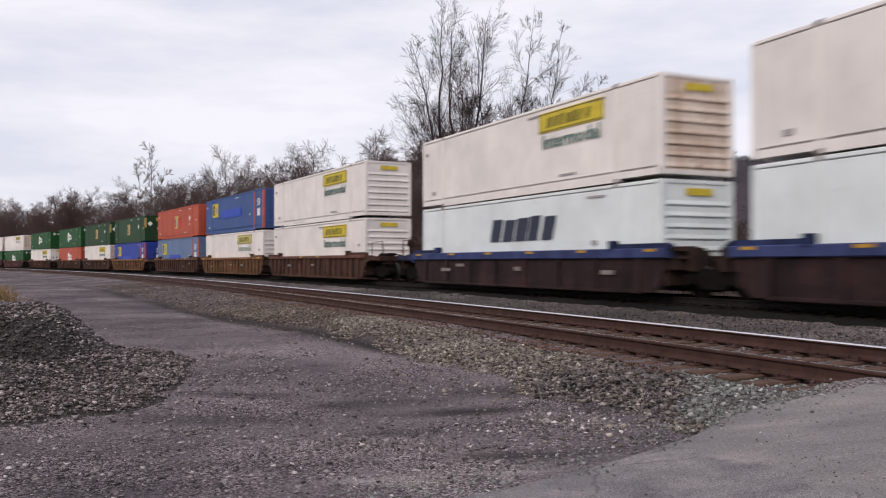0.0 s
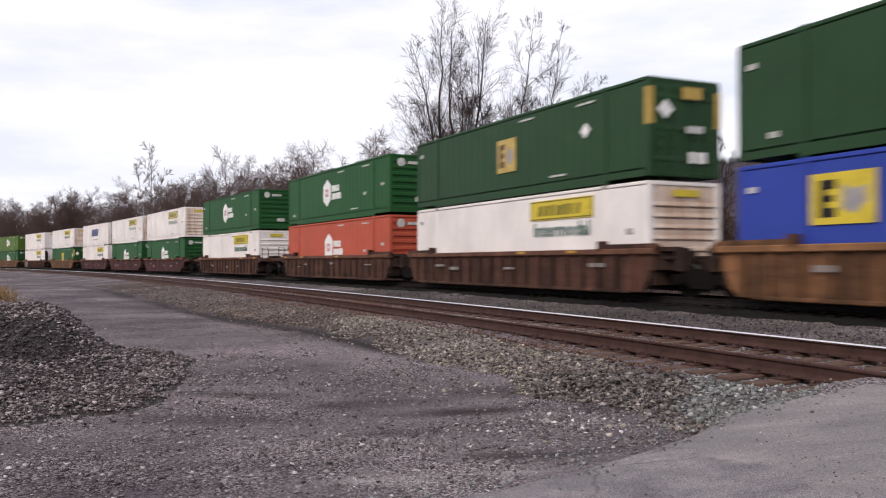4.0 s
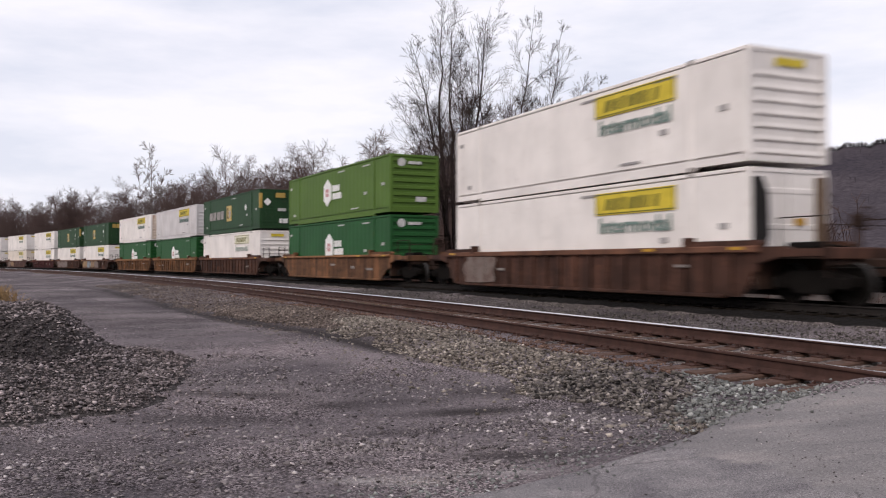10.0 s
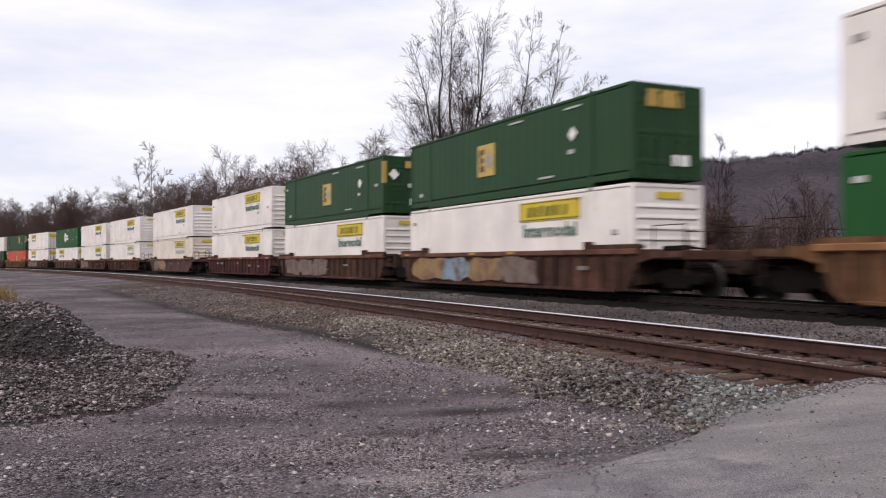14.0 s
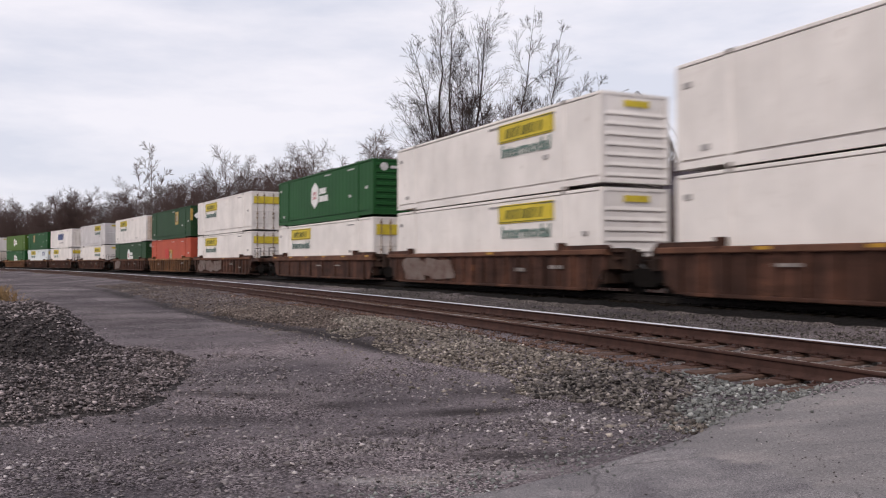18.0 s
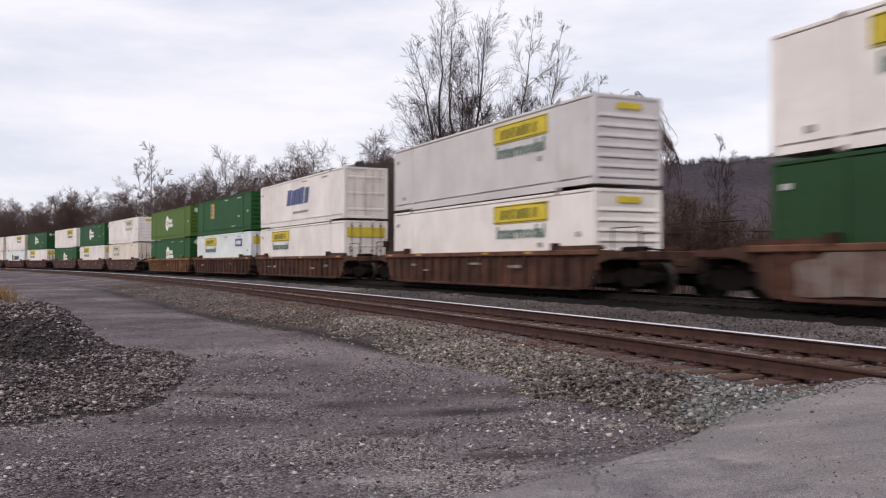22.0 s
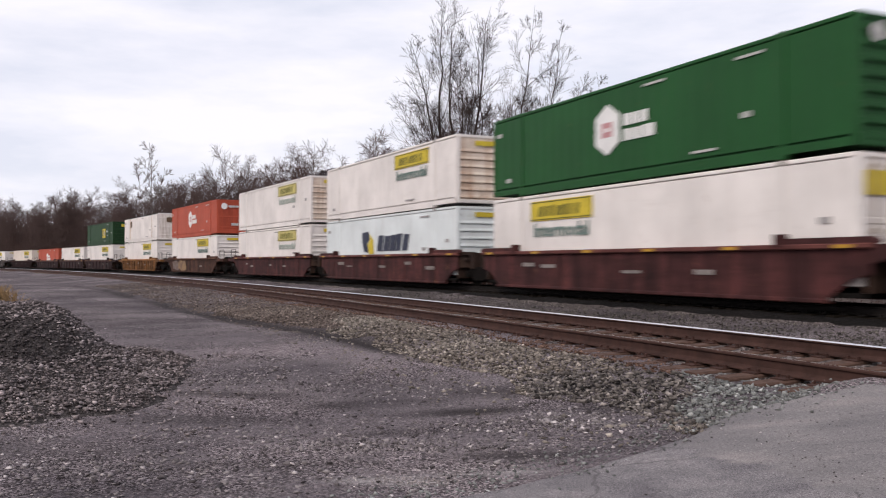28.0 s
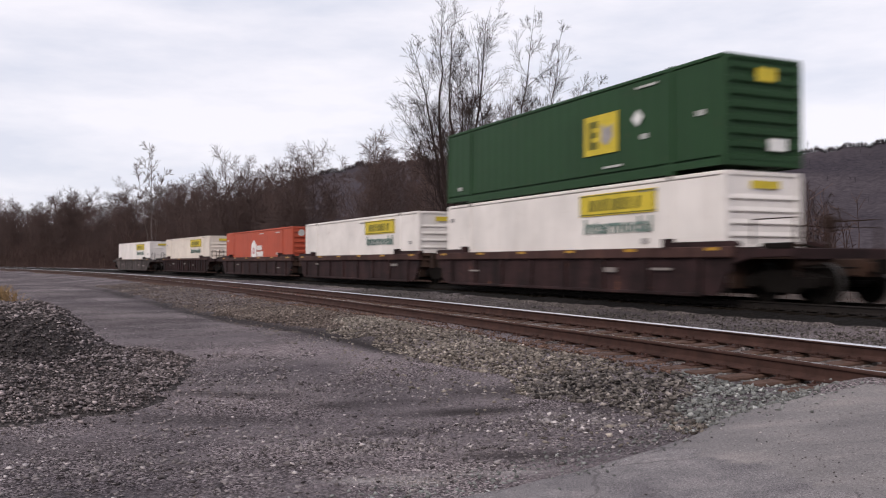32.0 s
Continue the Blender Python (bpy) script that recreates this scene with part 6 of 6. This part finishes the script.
def vine_tree(seed):
    """A leaning trunk under a domed curtain of hanging vines."""
    rnd = random.Random(seed)
    tree = bare_tree("bare_tree", "leafless tree draped in a dome of hanging brown vines", [(0, 0.1, -0.2, 10.2, 0.2), (0.1, 0.4, 1.7, 7.2, 0.1), (-0.1, -0.9, -2.6, 6.6, 0.1)], dict(LOOSE, clear=0.45), seed, "vine_bark")
    segs = []
    for _ in range(430):
        a, q = rnd.uniform(0, 6.283), rnd.uniform(0, 1) ** 0.7
        r = 0.85 * q * (1.1 if math.cos(a) > 0 else 0.95)
        p = Vector((0.1 + r * math.cos(a), r * math.sin(a), 10.4 - 1.9 * q * q + (0.3 * math.sin(3 * a)) + rnd.gauss(0, 0.25)))
        d = Vector((math.cos(a) * 0.55, math.sin(a) * 0.55, 0.1)).normalized()
        n, step = rnd.choice((3, 5, 6, 9)), rnd.uniform(0.2, 0.4) * (0.6 + 0.6 * q)
        for i in range(n):
            d = (d + Vector((rnd.gauss(0, 0.16), rnd.gauss(0, 0.16), -0.42))).normalized()
            e = p + d * step
            segs.append((p, e, 0.017, 0.013))
            if rnd.random() < 0.6:
                segs.append((e, e + Vector((rnd.gauss(0, 0.16), rnd.gauss(0, 0.16), rnd.gauss(-0.1, 0.14))), 0.011, 0.006))
            p = e
    part("vine", sticks_mesh("vine", np.array([s[0] for s in segs]), np.array([s[1] for s in segs]), np.array([s[2] for s in segs]), np.array([s[3] for s in segs]), "vine"), tree, "tangle of hanging brown vines")
    return tree


def spot(px, depth):
    """The plan point at that depth behind the picture's column, counted in half-widths from -1 to 1."""
    return px * math.tan(radians(DEG / 2)) * depth, depth


# kids: smaller limbs on each limb, level by level; ratio: their lengths against it
FINE = dict(thin=0.006, kids=(14, 6, 5, 2), ratio=(0.27, 0.52, 0.5, 0.55), angle=(20, 44), wob=0.07, lift=0.05, clear=0.24, taper=0.88)
SLIM = dict(FINE, kids=(14, 5, 4, 2), ratio=(0.19, 0.5, 0.5, 0.55), clear=0.35)
LOOSE = dict(FINE, thin=0.0085, kids=(12, 6, 5), ratio=(0.28, 0.5, 0.55), angle=(32, 68), wob=0.13, lift=0.06, clear=0.2, taper=0.75)
LINE = dict(FINE, thin=0.0125, kids=(17, 7, 6), ratio=(0.3, 0.46, 0.52), angle=(26, 58), wob=0.09, lift=0.06, clear=0.22, taper=0.75)
ARCH = dict(LINE, angle=(38, 80), lift=-0.03, wob=0.15)


def plant(tree, px, depth, turn=0.0, size=1.0):
    x, y = spot(px, depth)
    z = float(surface_z(np.array([x]), np.array([y]))[0])
    tree.matrix_basis = Matrix.Translation((x, y, z)) @ Matrix.Rotation(turn, 4, "Z") @ Matrix.Scale(size, 4)


big = bare_tree("bare_tree", "tall many-stemmed leafless tree behind the tracks", [(-0.15, -1.0, -2.45, 13.4, 0.2), (-0.1, -0.75, -0.75, 14.8, 0.22), (0.0, -0.25, -0.35, 14.2, 0.2), (0.1, 0.3, 0.2, 12.6, 0.15), (-0.15, -0.85, -3.2, 10.2, 0.13),
                                                                                 (0.35, 0.95, 1.75, 14.8, 0.22), (0.4, 1.25, 0.75, 14.0, 0.14), (-0.2, -0.8, -2.4, 8.4, 0.11), (0.1, 0.3, 0.9, 10.5, 0.12)], dict(FINE, kids=(12, 5, 4, 2), clear=0.32), 6)
plant(big, 0.03, 47.0, 0.0, 1.01)
lean = bare_tree("bare_tree", "slender leaning leafless tree behind the tracks", [(0.0, 0.95, 1.8, 15.3, 0.14), (-0.3, -0.35, -0.85, 10.0, 0.07), (1.2, 1.55, 1.25, 10.8, 0.06)], SLIM, 14)
plant(lean, 0.13, 47.5, 0.0, 1.03)
third = bare_tree("bare_tree", "twiggy leafless tree behind the tracks", [(0.0, 0.65, 1.8, 15.2, 0.15), (0.1, 0.95, 2.5, 11.4, 0.1), (-0.1, -0.15, -0.2, 11.6, 0.1), (0.1, 0.6, 0.7, 12.0, 0.1), (0.2, 0.9, 1.7, 10.2, 0.08)], dict(FINE, ratio=(0.21, 0.5, 0.5, 0.5), kids=(10, 5, 4, 2), clear=0.42), 23)
plant(third, 0.208, 48.5, 0.0, 1.02)
fourth = bare_tree("bare_tree", "round-crowned leafless tree behind the tracks", [(0.0, 0.05, 0.1, 11.2, 0.12), (-0.1, -0.3, -0.8, 10.2, 0.07), (0.1, 0.4, 0.9, 10.2, 0.07)], dict(LOOSE, ratio=(0.13, 0.45, 0.5), kids=(14, 6, 5), clear=0.35), 31)
plant(fourth, 0.335, 49.0, 0.0, 1.08)
weep = vine_tree(41)
plant(weep, 0.43, 47.0)
sapling = bare_tree("bare_tree", "thin leafless sapling beyond the vine-hung tree", [(0.0, 0.1, 0.5, 8.8, 0.08), (0.1, 0.5, 1.3, 7.6, 0.05)], SLIM, 43)
plant(sapling, 0.615, 47.5)
shrub = bare_tree("bare_shrub", "dense leafless brown shrub behind the tracks", [(0.0, -0.2, -0.6, 5.4, 0.05), (0.1, 0.3, 0.6, 5.2, 0.05), (-0.1, -0.6, -1.5, 4.4, 0.04), (0.2, 0.8, 1.6, 4.3, 0.04), (0.0, 0.1, 0.1, 5.0, 0.05)], dict(LOOSE, thin=0.013, clear=0.12), 45, "vine", "bare shrubs behind the tracks")
plant(shrub, 0.54, 46.0)
for px, depth, turn, size in ((0.6, 47.0, 1.3, 0.9), (0.655, 46.0, 2.6, 0.72), (0.72, 52.0, 0.7, 0.6)):
    plant(copy_thing(shrub, Matrix.Identity(4)), px, depth, turn, size)
lone = bare_tree("bare_tree", "small dark leafless tree on the open ground", [(0.0, 0.0, -0.1, 6.4, 0.12), (0.0, 0.4, 1.3, 5.2, 0.07), (0.0, -0.4, -1.2, 5.0, 0.07)], LOOSE, 47)
plant(lone, 0.815, 60.0)
pale = bare_tree("bare_tree", "tall pale-barked leafless tree above the wood", [(0.0, 0.1, 0.1, 19.6, 0.26), (0.3, 1.1, 2.3, 16.0, 0.13), (-0.3, -1.0, -2.4, 16.6, 0.13)], dict(LINE, thin=0.03, ratio=(0.2, 0.42, 0.45, 0.5), clear=0.45, kids=(11, 5, 4)), 52, "bark_pale")
plant(pale, -0.66, 150.0, 0.0, 1.12)

kinds = []
for k in range(6):
    h = 12.0
    stems = [(0.0, 0.2, 0.5, h, 0.16), (-0.2, -1.0, -2.0, h * 0.92, 0.12), (0.2, 1.2, 2.2, h * 0.85, 0.1)] if k % 2 else [(0.0, -0.3, -0.4, h, 0.17), (0.3, 1.0, 2.4, h * 0.86, 0.1)]
    kinds.append(bare_tree("bare_tree", "leafless grey-brown tree at the edge of the wood", stems, ARCH if k in (2, 4) else LINE, 60 + k, "bark_line"))
rnd = random.Random(17)
first = [False] * 6


def put_tree(s, o, size):
    k = rnd.randrange(6)
    x, y, _ = (float(v) for v in centre(s, o))
    if x > 0.25 * y and size > 0.7 or x > -0.2 * y and size > 0.7 and rnd.random() < 0.15:
        return
    z = float(surface_z(np.array([x]), np.array([y]))[0])
    m = Matrix.Translation((x, y, z)) @ Matrix.Rotation(rnd.uniform(0, 6.283), 4, "Z") @ Matrix.Scale(size, 4)
    if x > 0.12 * y and size > 0.7 and k % 2:
        return
    if first[k]:
        copy_thing(kinds[k], m).scale = (size, size, size)
    else:
        kinds[k].matrix_basis = m
        first[k] = True


for i in range(84):
    s = 27 + i * 2.75 + rnd.uniform(-2, 2)
    put_tree(s, OFF + rnd.uniform(11, 20), rnd.uniform(0.82, 1.13) * float(np.interp(s, [30, 70, 120, 220], [1.0, 1.08, 1.16, 1.3])))
for i in range(34):
    s = 40 + i * 7.5 + rnd.uniform(-4, 4)
    put_tree(s, OFF + rnd.uniform(22, 38), rnd.uniform(1.08, 1.36))
for i in range(6):
    put_tree(rnd.uniform(-60, -4), OFF + rnd.uniform(34, 70), rnd.uniform(0.35, 0.6))


def build_thicket(name, label, seed, n, s0, s1, o0, o1, h0, h1, thin):
    r = np.random.RandomState(seed)
    s, o = r.uniform(s0, s1, n), r.uniform(o0, o1, n)
    x, y, th = centre(s, 0.0)
    x, y = x + o * np.sin(th), y - o * np.cos(th)
    z = surface_z(x, y)
    clump = 0.65 + 0.35 * wave(x, y, 0.25, seed + 1)
    # thinner and lower towards the open end of the wood
    h = r.uniform(h0, h1, n) * clump * np.interp(x / np.maximum(y, 1.0), [-0.26, -0.16], [1.0, 0.7])
    base = np.column_stack([x, y, z - 0.1])
    lean = r.normal(0, 0.16, (n, 2))
    mid = base + np.column_stack([lean[:, 0] * h * 0.4, lean[:, 1] * h * 0.4, h * 0.5])
    top = mid + np.column_stack([(lean[:, 0] + r.normal(0, 0.2, n)) * h * 0.5, (lean[:, 1] + r.normal(0, 0.2, n)) * h * 0.5, h * 0.5])
    A, B, RA, RB = [base, mid], [mid, top], [np.full(n, thin * 1.8), np.full(n, thin * 1.3)], [np.full(n, thin * 1.3), np.full(n, thin * 0.5)]
    for k in range(6):
        f = r.uniform(0.25, 0.95, n)[:, None]
        p = np.where(f < 0.5, base + (mid - base) * f * 2, mid + (top - mid) * (f - 0.5) * 2)
        q = p + np.column_stack([r.normal(0, 0.16, n) * h, r.normal(0, 0.16, n) * h, r.uniform(0.02, 0.26, n) * h])
        A.append(p), B.append(q), RA.append(np.full(n, thin)), RB.append(np.full(n, thin * 0.45))
    me = sticks_mesh(name, np.concatenate(A), np.concatenate(B), np.concatenate(RA), np.concatenate(RB), "twig")
    tagged(new(name, me), label, "brush", kind="stuff")


build_thicket("brush", "dense leafless brown brush behind the tracks", 71, 11000, 30, 260, OFF + 9, OFF + 34, 4.0, 9.5, 0.026)
build_thicket("low_brush", "low leafless scrub along the far ballast", 75, 3600, -40, 230, OFF + 6.5, OFF + 11, 0.6, 2.6, 0.012)
build_thicket("scrub", "leafless grey scrub before the ridge", 79, 5000, -75, 26, OFF + 24, OFF + 80, 0.8, 2.6, 0.016)

build_thicket("far_wood", "leafless brown wood at the foot of the ridge", 87, 7000, -190, 40, OFF + 70, OFF + 170, 4.0, 9.0, 0.05)


# ---- the ridge behind ----
def crest(az):
    """Height of the skyline in metres at 900 m, by bearing in degrees from straight ahead."""
    return np.interp(az, [-75, -40, -27, -17, -14, -11.5, -9, -7, -5.3, -3.5, 0, 8, 14, 18.5, 21, 23.5, 26.6, 35, 60, 80], [20, 26, 34, 44, 62, 78, 92, 100, 107, 110, 111, 107, 104, 106, 109, 113, 118, 122, 110, 90])


def build_ridge():
    az = np.arange(-78, 80.01, 0.35)
    rad = np.concatenate([np.linspace(330, 880, 26), [900, 930, 1000, 1200]])
    f = np.interp(rad, [330, 420, 700, 900, 1200], [0, 0.03, 0.55, 1.0, 0.85])
    A, Rr = np.meshgrid(az, rad)
    F = np.repeat(f[:, None], len(az), 1)
    x, y = Rr * np.sin(np.radians(A)), Rr * np.cos(np.radians(A))
    z = -0.8 + F * (crest(A) * (1 + 0.012 * np.sin(A * 3.1) + 0.008 * np.sin(A * 7.7)) - 6) + 4.0 * F * wave(x.ravel(), y.ravel(), 0.02, 81).reshape(x.shape) * (F < 0.98)
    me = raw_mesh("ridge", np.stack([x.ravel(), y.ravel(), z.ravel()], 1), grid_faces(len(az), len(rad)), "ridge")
    me.polygons.foreach_set("use_smooth", np.ones(len(me.polygons), dtype=bool))
    tagged(new("backdrop_ridge", me), "long wooded winter ridge, grey and purplish, far behind", "hill", kind="structure")
    # bare trees along the skyline and down the slope
    r = np.random.RandomState(83)
    n = 9000
    a = r.uniform(-32, 36, n)
    top = r.uniform(0, 1, n) < 0.97
    q = np.where(top, r.uniform(0.97, 1.0, n), r.uniform(0.35, 0.97, n))
    dist = np.interp(q, f[:27], rad[:27])
    x, y = dist * np.sin(np.radians(a)), dist * np.cos(np.radians(a))
    z = -0.8 + q * (crest(a) * (1 + 0.012 * np.sin(a * 3.1) + 0.008 * np.sin(a * 7.7)) - 6) + 4.0 * q * wave(x, y, 0.02, 81) * (q < 0.98)
    h = r.uniform(2.2, 5.4, n)
    base = np.column_stack([x, y, z - 1])
    A, B, RA, RB = [base], [base + np.column_stack([r.normal(0, 0.6, n), r.normal(0, 0.6, n), h])], [np.full(n, 0.14)], [np.full(n, 0.08)]
    for k in range(5):
        p = base + (B[0] - base) * r.uniform(0.35, 0.9, n)[:, None]
        e = p + np.column_stack([r.normal(0, 0.8, n), r.normal(0, 0.8, n), r.uniform(0.6, 2.0, n)])
        A.append(p), B.append(e), RA.append(np.full(n, 0.09)), RB.append(np.full(n, 0.05))
    me = sticks_mesh("ridge_trees", np.concatenate(A), np.concatenate(B), np.concatenate(RA), np.concatenate(RB), "ridge_tree")
    tagged(new("ridge_trees", me), "bare far-off trees along the ridge's skyline", "trees", kind="stuff")
    for px, hh in ((0.825, 15), (0.795, 11)):
        x, y = spot(px, 860.0)
        mast = tagged(new("radio_mast", Shape().rod((0, 0, -4), (0, 0, hh), 0.3, 5).rod((-2.2, 0, hh * 0.8), (2.2, 0, hh * 0.8), 0.15, 4).mesh("radio_mast", "dull")), "thin grey radio mast on the ridge", "mast")
        mast.location = (x, y, float(crest(np.degrees(np.arctan2(x, y)))) - 5)


build_ridge()


# ---- dry grass at the lot's edge, and a low white marker by the far bend ----
def build_grass():
    r = np.random.RandomState(91)
    n = 5200
    cx, cy = np.array([-14.9, -16.2, -15.1, -16.7, -14.7]), np.array([28.0, 29.5, 27.0, 28.0, 27.2])
    k = r.randint(0, 5, n)
    x, y = cx[k] + r.normal(0, 0.4, n), cy[k] + r.normal(0, 0.6, n)
    z = surface_z(x, y)
    h = r.uniform(0.3, 0.8, n)
    a = np.column_stack([x, y, z - 0.03])
    m = a + np.column_stack([r.normal(0, 0.1, n), r.normal(0, 0.1, n), h * 0.6])
    b = m + np.column_stack([r.normal(0, 0.2, n), r.normal(0, 0.2, n), h * 0.35])
    me = sticks_mesh("dry_grass", np.concatenate([a, m]), np.concatenate([m, b]), np.full(2 * n, 0.014), np.concatenate([np.full(n, 0.01), np.full(n, 0.003)]), "grass")
    tagged(new("dry_grass", me), "tuft of straw-yellow dry grass beside the lot", "grass", kind="stuff")


build_grass()
mx, my, _ = centre(168.0, -3.0)
marker = tagged(new("marker_post", Shape().box(-0.12, 0.12, -0.08, 0.08, -0.2, 1.0, 0.03).mesh("marker_post", "decal")), "short white marker post beside the near track", "marker post")
marker.location = (float(mx), float(my), -0.35)


# ---- the train's run ----
def run(t):
    """How far the train has come at t seconds."""
    q = t - 16.0
    return 25.5354 * q + 0.005468 * q * q + 0.00011186 * q ** 3 - 0.594


# distance along the train against distance along the plan's line
LINE_D = (-415.0, -15.0, 10.0, 29.7, 49.76, 80.46, 121.12, 172.04, 233.17, 844.5)
LINE_S = (-415.0, -15.0, 10.0, 30.0, 50.0, 80.0, 120.0, 170.0, 230.0, 830.0)


def motions():
    for ob, u, z in moving:
        rows = []
        t = 0.0
        while t <= 32.001:
            s = float(np.interp(u - run(t), LINE_D, LINE_S)) - HALF / 1.018
            ax, ay, _ = centre(s + 7.0, OFF)
            bx, by, _ = centre(s - 7.0, OFF)
            m = Matrix.Translation(((ax + bx) / 2, (ay + by) / 2, LIFT + z)) @ Matrix.Rotation(math.atan2(by - ay, bx - ax), 4, "Z")
            rows.append((t, m))
            t += 1.0
        walk(ob, rows)


motions()
